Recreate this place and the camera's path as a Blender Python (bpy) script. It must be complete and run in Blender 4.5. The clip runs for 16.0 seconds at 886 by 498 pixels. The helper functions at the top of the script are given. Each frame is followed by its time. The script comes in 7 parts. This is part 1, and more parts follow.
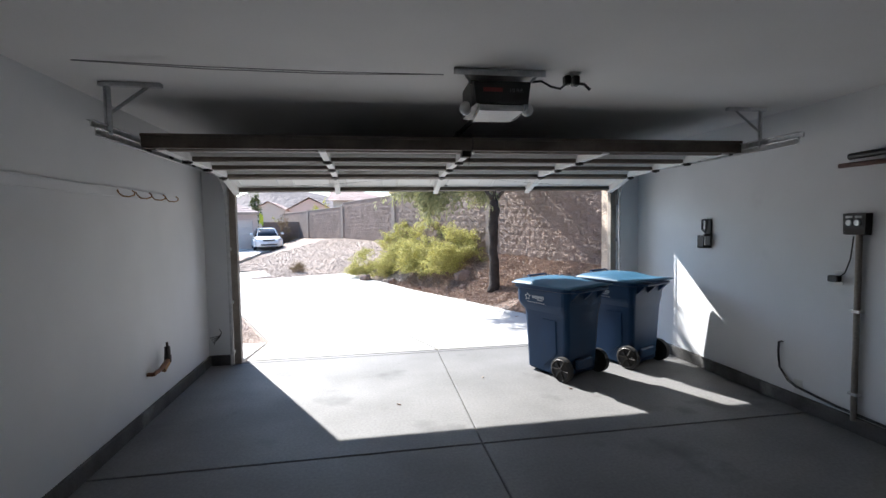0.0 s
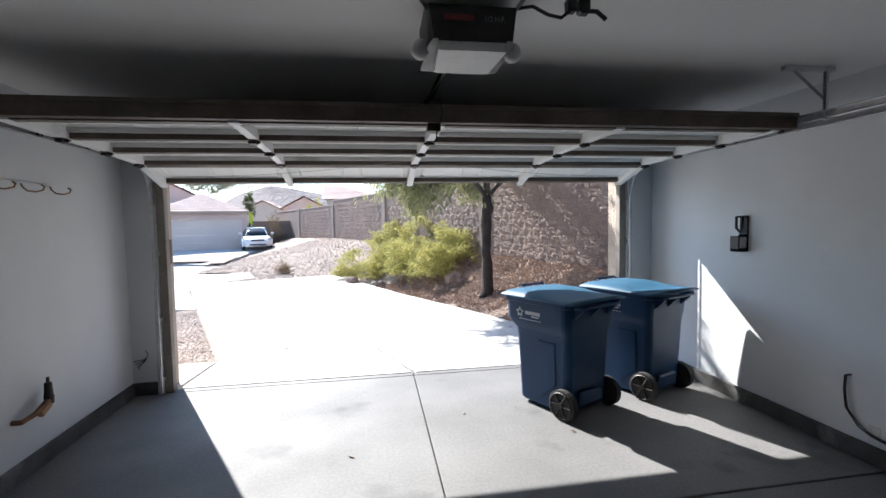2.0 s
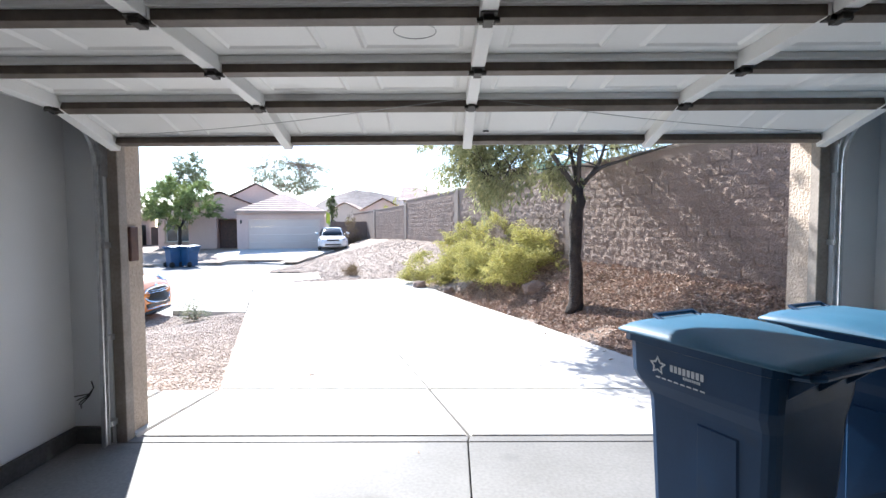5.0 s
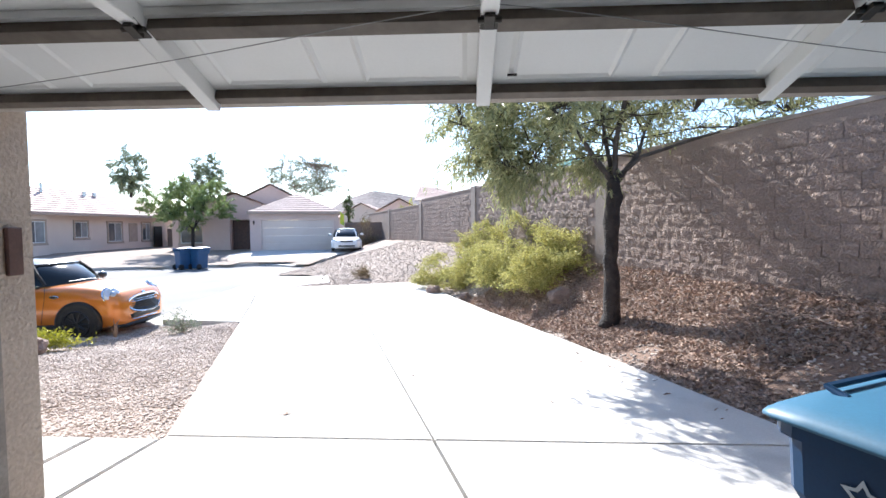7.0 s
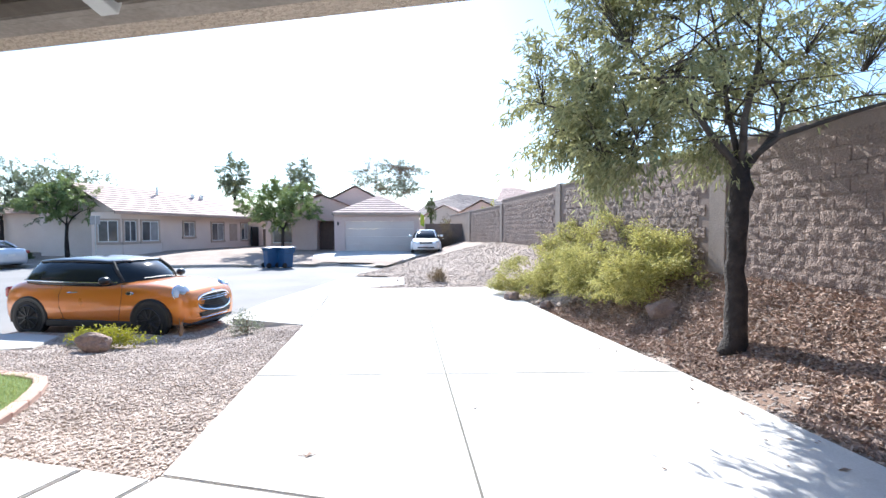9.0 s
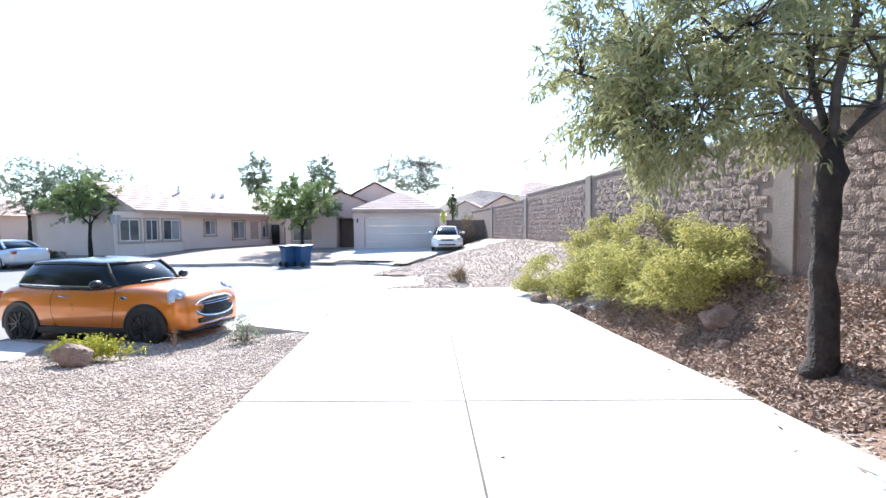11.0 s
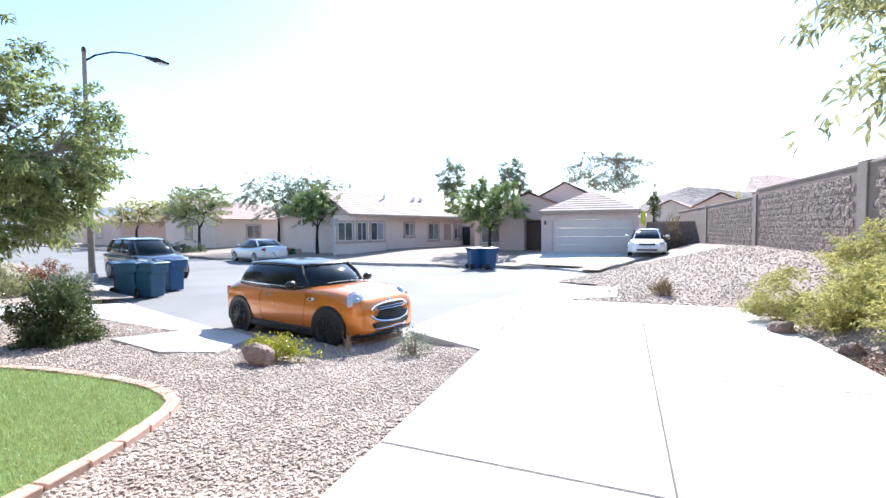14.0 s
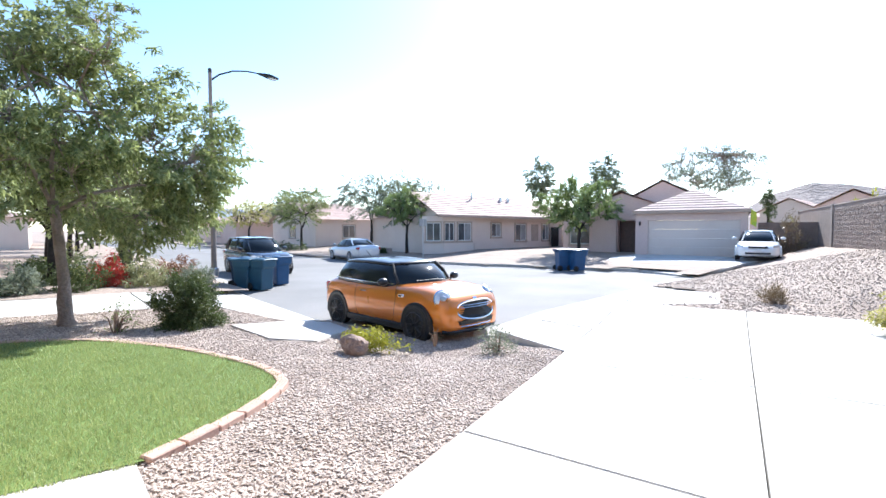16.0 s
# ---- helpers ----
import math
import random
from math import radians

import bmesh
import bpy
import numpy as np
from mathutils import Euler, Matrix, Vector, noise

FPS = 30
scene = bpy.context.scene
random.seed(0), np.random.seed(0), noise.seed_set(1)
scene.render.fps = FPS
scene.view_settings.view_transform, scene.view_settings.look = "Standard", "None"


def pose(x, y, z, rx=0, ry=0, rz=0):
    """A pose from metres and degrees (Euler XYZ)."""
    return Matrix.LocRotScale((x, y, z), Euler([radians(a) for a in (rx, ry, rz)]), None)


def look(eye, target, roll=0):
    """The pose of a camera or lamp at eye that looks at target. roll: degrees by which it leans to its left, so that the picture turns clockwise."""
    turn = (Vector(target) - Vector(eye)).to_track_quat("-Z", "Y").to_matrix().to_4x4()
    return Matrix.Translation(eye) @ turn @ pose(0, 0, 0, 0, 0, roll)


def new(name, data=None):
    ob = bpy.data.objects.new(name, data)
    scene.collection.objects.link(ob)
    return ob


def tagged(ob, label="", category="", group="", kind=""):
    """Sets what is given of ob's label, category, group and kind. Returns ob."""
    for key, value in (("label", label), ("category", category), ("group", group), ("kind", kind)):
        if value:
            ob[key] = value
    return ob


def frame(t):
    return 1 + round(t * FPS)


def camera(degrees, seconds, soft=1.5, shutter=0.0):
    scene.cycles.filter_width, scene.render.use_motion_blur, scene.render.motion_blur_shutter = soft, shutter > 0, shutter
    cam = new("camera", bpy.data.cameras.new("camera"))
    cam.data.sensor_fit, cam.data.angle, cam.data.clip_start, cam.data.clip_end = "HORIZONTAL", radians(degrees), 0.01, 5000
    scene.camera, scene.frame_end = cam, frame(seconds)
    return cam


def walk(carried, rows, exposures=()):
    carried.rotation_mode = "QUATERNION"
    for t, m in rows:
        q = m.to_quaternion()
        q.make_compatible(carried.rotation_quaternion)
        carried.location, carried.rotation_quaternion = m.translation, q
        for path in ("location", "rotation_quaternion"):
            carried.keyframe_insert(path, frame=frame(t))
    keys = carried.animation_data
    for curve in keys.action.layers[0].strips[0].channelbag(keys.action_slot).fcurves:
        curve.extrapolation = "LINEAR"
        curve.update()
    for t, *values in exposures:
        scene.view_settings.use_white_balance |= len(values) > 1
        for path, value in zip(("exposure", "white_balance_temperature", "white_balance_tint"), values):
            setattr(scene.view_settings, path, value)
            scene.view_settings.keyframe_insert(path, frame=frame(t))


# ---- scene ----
cam = camera(87.1, 16.0)
METRES, EYE, TILT, LEAN, TURN = 7.4, 1.7, 0.0, 0.0, -9.3
ROWS = [
    (0.0, 0.0, 0.0, 0.0, -0.05, -3.26, 0.96),
    (0.5, 0.0083, 0.028, -0.0023, -0.03, -3.33, 0.88),
    (1.0, 0.0112, 0.0623, 0.0005, -0.06, -3.4, 0.23),
    (1.5, 0.0178, 0.0973, -0.0019, -0.14, -3.42, 0.85),
    (2.0, 0.0331, 0.1367, -0.0017, -0.19, -3.39, 1.05),
    (2.5, 0.0408, 0.1765, -0.0104, -0.11, -3.36, 0.46),
    (3.0, 0.0441, 0.2186, -0.016, 1.51, -3.21, 0.31),
    (3.5, 0.048, 0.2597, -0.0175, 5.19, -2.96, 0.25),
    (4.0, 0.0472, 0.3006, -0.0191, 8.24, -2.8, 0.02),
    (6.5, 0.0237, 0.4915, -0.0225, 10.51, -2.73, 0.38),
    (7.0, 0.0221, 0.5282, -0.0225, 11.75, -2.68, 0.44),
    (7.5, 0.0195, 0.5667, -0.0241, 13.17, -2.64, 0.34),
    (8.0, 0.0139, 0.6055, -0.0254, 15.48, -2.56, 0.19),
    (8.5, 0.0122, 0.6379, -0.0263, 19.56, -2.39, 0.41),
    (9.0, 0.0072, 0.6656, -0.0302, 21.97, -2.32, 0.04),
    (9.5, -0.0034, 0.6985, -0.0305, 24.26, -2.33, 0.83),
    (12.0, -0.0523, 0.8279, -0.0252, 25.14, -3.13, 0.1),
    (12.5, -0.0616, 0.8492, -0.0228, 31.35, -2.85, 0.23),
    (13.0, -0.076, 0.8752, -0.0246, 37.66, -2.64, 0.2),
    (13.5, -0.0933, 0.9019, -0.0225, 43.22, -2.51, 0.17),
    (14.0, -0.1026, 0.9221, -0.0216, 47.78, -2.41, 0.33),
    (14.5, -0.1044, 0.9322, -0.0199, 53.46, -2.25, 0.01),
    (15.0, -0.1005, 0.9306, -0.0205, 56.87, -2.23, -0.23),
    (15.5, -0.0932, 0.9218, -0.0211, 58.09, -2.28, -0.18),
    (16.0, -0.0814, 0.9092, -0.0211, 58.43, -2.31, 0.11),
]
EXPOSURES = [(0.0, 1.55, 6200, 11), (2.5, 1.55, 6200, 11), (4.0, 1.7, 6150, 11), (6.5, 1.5, 6150, 11), (9.0, 1.35, 6050, 10), (12.0, 1.58, 6050, 10), (13.5, 1.5, 6050, 10), (16.0, 1.4, 6050, 10)]
walk(cam, [(t, pose(0, 0, EYE, TILT, LEAN, TURN) @ pose(METRES * x, METRES * y, METRES * z, 90 + pitch, roll, yaw)) for t, x, y, z, yaw, pitch, roll in ROWS], EXPOSURES)

# ---- light ----
SUN_TO = Vector((-0.515, 1.0, 0.823)).normalized()
sky_world = bpy.data.worlds.new("sky")
scene.world = sky_world
sky_world.use_nodes = True
wn, wl = sky_world.node_tree.nodes, sky_world.node_tree.links
sky_tex = wn.new("ShaderNodeTexSky")
sky_tex.sky_type, sky_tex.sun_disc = "NISHITA", False
sky_tex.sun_elevation = math.asin(SUN_TO.z)
sky_tex.sun_rotation = math.atan2(SUN_TO.x, SUN_TO.y)
sky_tex.dust_density, sky_tex.air_density, sky_tex.ozone_density = 0.3, 1.0, 2.5
wl.new(sky_tex.outputs[0], wn["Background"].inputs[0])
wn["Background"].inputs[1].default_value = 0.125
sun_data = bpy.data.lights.new("sun", "SUN")
sun_data.energy, sun_data.angle, sun_data.color = 5.0, radians(0.53), (1.0, 0.965, 0.91)
sun = new("sun", sun_data)
sun.matrix_world = look(SUN_TO * 50, (0, 0, 0))


# ---- materials ----
def sock(node, *names):
    for n in names:
        if n in node.inputs:
            return node.inputs[n]


def surface(name, col, col2=None, rough=0.7, metal=0.0, scale=3.0, fine=60.0, bump=0.15, depth=0.01, mix=0.5, rand=0.0,
            spec=0.5, coat=0.0, stains=None, stain_scale=1.2, stain_cut=0.62, rough_var=0.08):
    """A principled surface with coarse and fine variation, at real size."""
    m = bpy.data.materials.new(name)
    m.use_nodes = True
    n, l = m.node_tree.nodes, m.node_tree.links
    b = n["Principled BSDF"]
    geo = n.new("ShaderNodeNewGeometry")
    pos = geo.outputs["Position"]
    big, small = n.new("ShaderNodeTexNoise"), n.new("ShaderNodeTexNoise")
    big.inputs["Scale"].default_value, big.inputs["Detail"].default_value = scale, 5
    small.inputs["Scale"].default_value, small.inputs["Detail"].default_value = fine, 3
    l.new(pos, big.inputs["Vector"])
    l.new(pos, small.inputs["Vector"])
    ramp = n.new("ShaderNodeMapRange")
    ramp.inputs[1].default_value, ramp.inputs[2].default_value = 0.3, 0.7
    l.new(big.outputs[0], ramp.inputs[0])
    blend = n.new("ShaderNodeMix")
    blend.data_type = "RGBA"
    c2 = col2 or tuple(c * 0.82 for c in col)
    blend.inputs[6].default_value, blend.inputs[7].default_value = (*col, 1), (*c2, 1)
    l.new(ramp.outputs[0], blend.inputs[0])
    grain = n.new("ShaderNodeMix")
    grain.data_type, grain.blend_type = "RGBA", "OVERLAY"
    grain.inputs[0].default_value = mix * 0.5
    l.new(blend.outputs[2], grain.inputs[6])
    l.new(small.outputs[0], grain.inputs[7])
    out = grain.outputs[2]
    if stains:
        st = n.new("ShaderNodeTexNoise")
        st.inputs["Scale"].default_value, st.inputs["Detail"].default_value = stain_scale, 8
        l.new(pos, st.inputs["Vector"])
        cut = n.new("ShaderNodeMapRange")
        cut.inputs[1].default_value, cut.inputs[2].default_value = stain_cut, stain_cut + 0.12
        l.new(st.outputs[0], cut.inputs[0])
        sm = n.new("ShaderNodeMix")
        sm.data_type = "RGBA"
        sm.inputs[7].default_value = (*stains, 1)
        l.new(cut.outputs[0], sm.inputs[0])
        l.new(out, sm.inputs[6])
        out = sm.outputs[2]
    if rand:
        info = n.new("ShaderNodeObjectInfo")
        add = n.new("ShaderNodeMath")
        add.operation = "ADD"
        l.new(info.outputs["Random"], add.inputs[0])
        l.new(geo.outputs["Random Per Island"], add.inputs[1])
        half = n.new("ShaderNodeMapRange")
        half.inputs[1].default_value, half.inputs[2].default_value = 0.0, 2.0
        half.inputs[3].default_value, half.inputs[4].default_value = 1 - rand, 1 + rand
        l.new(add.outputs[0], half.inputs[0])
        hsv = n.new("ShaderNodeHueSaturation")
        l.new(half.outputs[0], hsv.inputs["Value"])
        l.new(out, hsv.inputs["Color"])
        out = hsv.outputs[0]
    l.new(out, b.inputs["Base Color"])
    rr = n.new("ShaderNodeMapRange")
    rr.inputs[3].default_value, rr.inputs[4].default_value = max(0.02, rough - rough_var), min(1, rough + rough_var)
    l.new(big.outputs[0], rr.inputs[0])
    l.new(rr.outputs[0], b.inputs["Roughness"])
    b.inputs["Metallic"].default_value = metal
    sock(b, "Specular IOR Level").default_value = spec
    if coat:
        sock(b, "Coat Weight").default_value = coat
        sock(b, "Coat Roughness").default_value = 0.04
    if bump:
        bp = n.new("ShaderNodeBump")
        bp.inputs["Strength"].default_value, bp.inputs["Distance"].default_value = bump, depth
        l.new(small.outputs[0], bp.inputs["Height"])
        l.new(bp.outputs[0], b.inputs["Normal"])
    return m


def leaf_surface(name, col, col2, clear=0.35, gloss=0.45, rand=0.3):
    m = bpy.data.materials.new(name)
    m.use_nodes = True
    n, l = m.node_tree.nodes, m.node_tree.links
    b = n["Principled BSDF"]
    geo = n.new("ShaderNodeNewGeometry")
    noi = n.new("ShaderNodeTexNoise")
    noi.inputs["Scale"].default_value = 1.6
    l.new(geo.outputs["Position"], noi.inputs["Vector"])
    av = n.new("ShaderNodeMath")
    av.operation = "MULTIPLY_ADD"
    av.inputs[1].default_value, av.inputs[2].default_value = 0.6, -0.05
    l.new(geo.outputs["Random Per Island"], av.inputs[0])
    ad = n.new("ShaderNodeMath")
    l.new(av.outputs[0], ad.inputs[0])
    half = n.new("ShaderNodeMath")
    half.operation = "MULTIPLY"
    half.inputs[1].default_value = 0.6
    l.new(noi.outputs[0], half.inputs[0])
    l.new(half.outputs[0], ad.inputs[1])
    mx = n.new("ShaderNodeMix")
    mx.data_type = "RGBA"
    mx.inputs[6].default_value, mx.inputs[7].default_value = (*col, 1), (*col2, 1)
    l.new(ad.outputs[0], mx.inputs[0])
    l.new(mx.outputs[2], b.inputs["Base Color"])
    b.inputs["Roughness"].default_value = gloss
    tr = n.new("ShaderNodeBsdfTranslucent")
    l.new(mx.outputs[2], tr.inputs["Color"])
    ms = n.new("ShaderNodeMixShader")
    ms.inputs[0].default_value = clear
    l.new(b.outputs[0], ms.inputs[1])
    l.new(tr.outputs[0], ms.inputs[2])
    l.new(ms.outputs[0], n["Material Output"].inputs["Surface"])
    return m


M = {}
M["wall_paint"] = surface("wall_paint", (0.76, 0.77, 0.78), (0.69, 0.70, 0.71), 0.6, fine=140, bump=0.12, depth=0.003, scale=1.3, mix=0.2, stains=(0.62, 0.63, 0.64), stain_cut=0.64)
M["ceiling_paint"] = surface("ceiling_paint", (0.80, 0.79, 0.78), (0.74, 0.73, 0.72), 0.8, fine=110, bump=0.15, depth=0.003, scale=0.9, mix=0.2)
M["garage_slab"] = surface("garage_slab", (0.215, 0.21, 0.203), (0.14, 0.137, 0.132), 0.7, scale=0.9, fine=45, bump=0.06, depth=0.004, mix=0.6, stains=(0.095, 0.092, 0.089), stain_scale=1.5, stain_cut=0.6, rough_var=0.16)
M["concrete"] = surface("concrete", (0.58, 0.56, 0.525), (0.50, 0.48, 0.45), 0.85, scale=0.8, fine=70, bump=0.12, depth=0.004, mix=0.4, rand=0.06, stains=(0.37, 0.35, 0.32), stain_scale=0.9, stain_cut=0.6)
M["curb"] = surface("curb", (0.42, 0.40, 0.37), (0.33, 0.31, 0.29), 0.9, scale=1.5, fine=60, bump=0.2, mix=0.5)
M["joint"] = surface("joint", (0.07, 0.065, 0.06), None, 0.95, bump=0.2)
M["base_curb"] = surface("base_curb", (0.12, 0.115, 0.11), (0.055, 0.053, 0.05), 0.85, scale=4, fine=50, bump=0.3, mix=0.7, stains=(0.22, 0.215, 0.21), stain_scale=3, stain_cut=0.6)
M["stucco"] = surface("stucco", (0.50, 0.41, 0.33), (0.43, 0.35, 0.28), 0.95, scale=2, fine=45, bump=0.9, depth=0.02, mix=0.6)
M["stucco_far"] = surface("stucco_far", (0.74, 0.62, 0.54), (0.68, 0.56, 0.49), 0.95, scale=0.6, fine=14, bump=0.3, mix=0.3)
M["stucco_pink"] = surface("stucco_pink", (0.68, 0.51, 0.45), (0.62, 0.46, 0.40), 0.95, scale=0.6, fine=14, bump=0.3, mix=0.3)
M["stucco_pale"] = surface("stucco_pale", (0.66, 0.58, 0.5), (0.6, 0.52, 0.45), 0.95, scale=0.6, fine=14, bump=0.3, mix=0.3)
M["roof_tile"] = surface("roof_tile", (0.56, 0.41, 0.355), (0.47, 0.34, 0.295), 0.85, scale=1.2, fine=9, bump=0.5, depth=0.03, mix=0.6, rand=0.15)
M["fascia"] = surface("fascia", (0.42, 0.31, 0.25), None, 0.7, bump=0.05)
M["trim_far"] = surface("trim_far", (0.46, 0.36, 0.29), None, 0.9, bump=0.2, fine=20)
M["asphalt"] = surface("asphalt", (0.21, 0.205, 0.20), (0.165, 0.16, 0.157), 0.9, scale=0.35, fine=90, bump=0.3, mix=0.6, stains=(0.15, 0.147, 0.145), stain_scale=0.25)
M["bed_earth"] = surface("bed_earth", (0.24, 0.155, 0.11), (0.16, 0.105, 0.078), 0.95, scale=0.9, fine=40, bump=0.8, depth=0.03, mix=0.9)
M["rim_grey"] = surface("rim_grey", (0.22, 0.22, 0.225), (0.15, 0.15, 0.155), 0.35, 0.7, bump=0)
M["rim_black"] = surface("rim_black", (0.045, 0.045, 0.048), (0.03, 0.03, 0.032), 0.3, 0.5, bump=0)
# leaf colour paled to hold the haze on trees across the street
M["leaf_far"] = leaf_surface("leaf_far", (0.11, 0.14, 0.08), (0.24, 0.28, 0.17), 0.3)
M["earth"] = surface("earth", (0.36, 0.285, 0.235), (0.28, 0.22, 0.18), 0.95, scale=0.8, fine=24, bump=0.8, depth=0.05, mix=1.3)
M["stone"] = surface("stone", (0.49, 0.41, 0.35), (0.36, 0.295, 0.25), 0.9, scale=2.2, fine=40, bump=0.3, mix=0.6, rand=0.5)
M["mulch"] = surface("mulch", (0.39, 0.28, 0.215), (0.25, 0.175, 0.135), 0.9, scale=2.5, fine=50, bump=0.3, mix=0.6, rand=0.55)
M["rock"] = surface("rock", (0.32, 0.225, 0.18), (0.20, 0.145, 0.12), 0.95, scale=5, fine=35, bump=0.7, depth=0.03, mix=0.8)
M["block"] = surface("block", (0.27, 0.20, 0.165), (0.20, 0.15, 0.125), 0.95, scale=1.2, fine=34, bump=0.9, depth=0.03, mix=0.8, rand=0.06)
M["mortar"] = surface("mortar", (0.25, 0.19, 0.16), None, 0.95, fine=50, bump=0.4)
M["post_block"] = surface("post_block", (0.26, 0.215, 0.185), (0.22, 0.18, 0.155), 0.95, fine=40, bump=0.4)
M["grass"] = leaf_surface("grass", (0.22, 0.28, 0.09), (0.42, 0.46, 0.19), 0.3, 0.6)
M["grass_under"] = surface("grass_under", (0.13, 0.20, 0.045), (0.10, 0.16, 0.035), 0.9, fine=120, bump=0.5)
M["paver"] = surface("paver", (0.52, 0.35, 0.28), (0.44, 0.29, 0.23), 0.9, scale=4, fine=50, bump=0.3, mix=0.5, rand=0.16)
M["door_paint"] = surface("door_paint", (0.82, 0.82, 0.805), (0.76, 0.76, 0.745), 0.55, scale=1.5, fine=90, bump=0.06, depth=0.002, mix=0.25, stains=(0.47, 0.46, 0.44), stain_cut=0.66)
# brown steel; its dark tone also paints the shade on the door's rail faces
M["strut"] = surface("strut", (0.15, 0.12, 0.095), (0.09, 0.072, 0.058), 0.6, scale=5, fine=30, bump=0.1, mix=0.6)
M["dark_metal"] = surface("dark_metal", (0.05, 0.045, 0.04), (0.03, 0.028, 0.026), 0.5, 0.6, bump=0.05)
M["galv"] = surface("galv", (0.62, 0.63, 0.64), (0.45, 0.46, 0.47), 0.35, 0.9, scale=14, fine=60, bump=0.05, mix=0.5)
M["wood_trim"] = surface("wood_trim", (0.33, 0.29, 0.25), (0.25, 0.215, 0.185), 0.8, scale=6, fine=50, bump=0.2, mix=0.6)
M["wood_dark"] = surface("wood_dark", (0.12, 0.055, 0.04), (0.07, 0.035, 0.028), 0.5, scale=8, fine=60, bump=0.15)
M["black"] = surface("black", (0.018, 0.018, 0.019), (0.012, 0.012, 0.013), 0.45, scale=8, fine=90, bump=0.05)
M["rubber"] = surface("rubber", (0.022, 0.022, 0.022), (0.035, 0.034, 0.033), 0.8, scale=6, fine=60, bump=0.2)
M["bin_blue"] = surface("bin_blue", (0.007, 0.045, 0.115), (0.006, 0.037, 0.095), 0.45, scale=3, fine=120, bump=0.08, depth=0.002, mix=0.25, spec=0.3, stains=(0.012, 0.042, 0.09), stain_scale=4, stain_cut=0.66)
M["bin_lid"] = surface("bin_lid", (0.032, 0.125, 0.215), (0.027, 0.105, 0.185), 0.5, scale=3, fine=120, bump=0.08, depth=0.002, mix=0.25)
M["bin_teal"] = surface("bin_teal", (0.02, 0.09, 0.15), (0.017, 0.075, 0.13), 0.45, scale=3, fine=120, bump=0.08, mix=0.25)
M["white_print"] = surface("white_print", (0.62, 0.66, 0.70), (0.5, 0.55, 0.6), 0.6, fine=90, bump=0)
M["white_plastic"] = surface("white_plastic", (0.72, 0.72, 0.70), (0.64, 0.64, 0.62), 0.4, bump=0.03)
M["lens_plastic"] = surface("lens_plastic", (0.78, 0.78, 0.77), None, 0.5, bump=0.03)
M["brass"] = surface("brass", (0.42, 0.26, 0.12), (0.25, 0.15, 0.08), 0.4, 0.9, scale=10)
M["copper"] = surface("copper", (0.30, 0.14, 0.08), (0.16, 0.09, 0.06), 0.5, 0.8, scale=14, fine=60)
M["red_print"] = surface("red_print", (0.22, 0.03, 0.03), None, 0.5, bump=0)
M["grey_print"] = surface("grey_print", (0.3, 0.3, 0.3), None, 0.5, bump=0)
M["orange"] = surface("orange", (0.72, 0.22, 0.02), (0.68, 0.20, 0.018), 0.3, 0.25, scale=2, fine=200, bump=0, mix=0.1, coat=1.0)
M["car_white"] = surface("car_white", (0.78, 0.78, 0.77), (0.74, 0.74, 0.73), 0.3, 0, scale=2, fine=200, bump=0, mix=0.1, coat=0.8)
M["car_silver"] = surface("car_silver", (0.60, 0.63, 0.67), (0.56, 0.59, 0.63), 0.3, 0.5, scale=2, fine=200, bump=0, mix=0.1, coat=0.8)
M["car_navy"] = surface("car_navy", (0.015, 0.018, 0.03), (0.012, 0.014, 0.024), 0.25, 0.2, scale=2, fine=200, bump=0, mix=0.1, coat=1.0)
M["car_black"] = surface("car_black", (0.012, 0.013, 0.016), None, 0.3, 0.1, scale=2, fine=200, bump=0, mix=0.1, coat=0.35)
M["bin_street"] = surface("bin_street", (0.016, 0.085, 0.20), (0.013, 0.07, 0.165), 0.45, scale=3, fine=120, bump=0.05, mix=0.4)
M["car_glass"] = surface("car_glass", (0.012, 0.017, 0.02), (0.017, 0.022, 0.026), 0.03, 0.0, scale=1, fine=20, bump=0, mix=0.1, spec=0.3)
M["chrome"] = surface("chrome", (0.8, 0.8, 0.8), (0.72, 0.72, 0.73), 0.12, 1.0, bump=0, rough_var=0.04)
M["lamp_glass"] = surface("lamp_glass", (0.75, 0.78, 0.8), (0.6, 0.63, 0.66), 0.12, 0.3, scale=30, bump=0, coat=1.0)
M["tail_red"] = surface("tail_red", (0.35, 0.015, 0.015), None, 0.15, bump=0, coat=1.0)
M["pane"] = surface("pane", (0.05, 0.055, 0.06), (0.12, 0.125, 0.13), 0.08, scale=1.2, fine=6, bump=0, spec=0.8)
M["blind"] = surface("blind", (0.30, 0.295, 0.29), (0.2, 0.2, 0.2), 0.7, bump=0)
M["bark"] = surface("bark", (0.042, 0.032, 0.027), (0.014, 0.011, 0.01), 0.95, scale=7, fine=28, bump=0.9, depth=0.03, mix=0.9)
M["bark_limb"] = surface("bark_limb", (0.10, 0.082, 0.07), (0.04, 0.032, 0.027), 0.95, scale=7, fine=28, bump=0.7, depth=0.02, mix=0.8)
M["bark_pale"] = surface("bark_pale", (0.34, 0.27, 0.22), (0.22, 0.17, 0.14), 0.95, scale=4, fine=26, bump=0.8, depth=0.03, mix=0.8)
M["leaf_olive"] = leaf_surface("leaf_olive", (0.10, 0.12, 0.05), (0.48, 0.47, 0.24), 0.42, 0.35)
M["leaf_green"] = leaf_surface("leaf_green", (0.085, 0.12, 0.04), (0.38, 0.42, 0.17), 0.40)
M["leaf_bright"] = leaf_surface("leaf_bright", (0.13, 0.18, 0.06), (0.31, 0.38, 0.15))
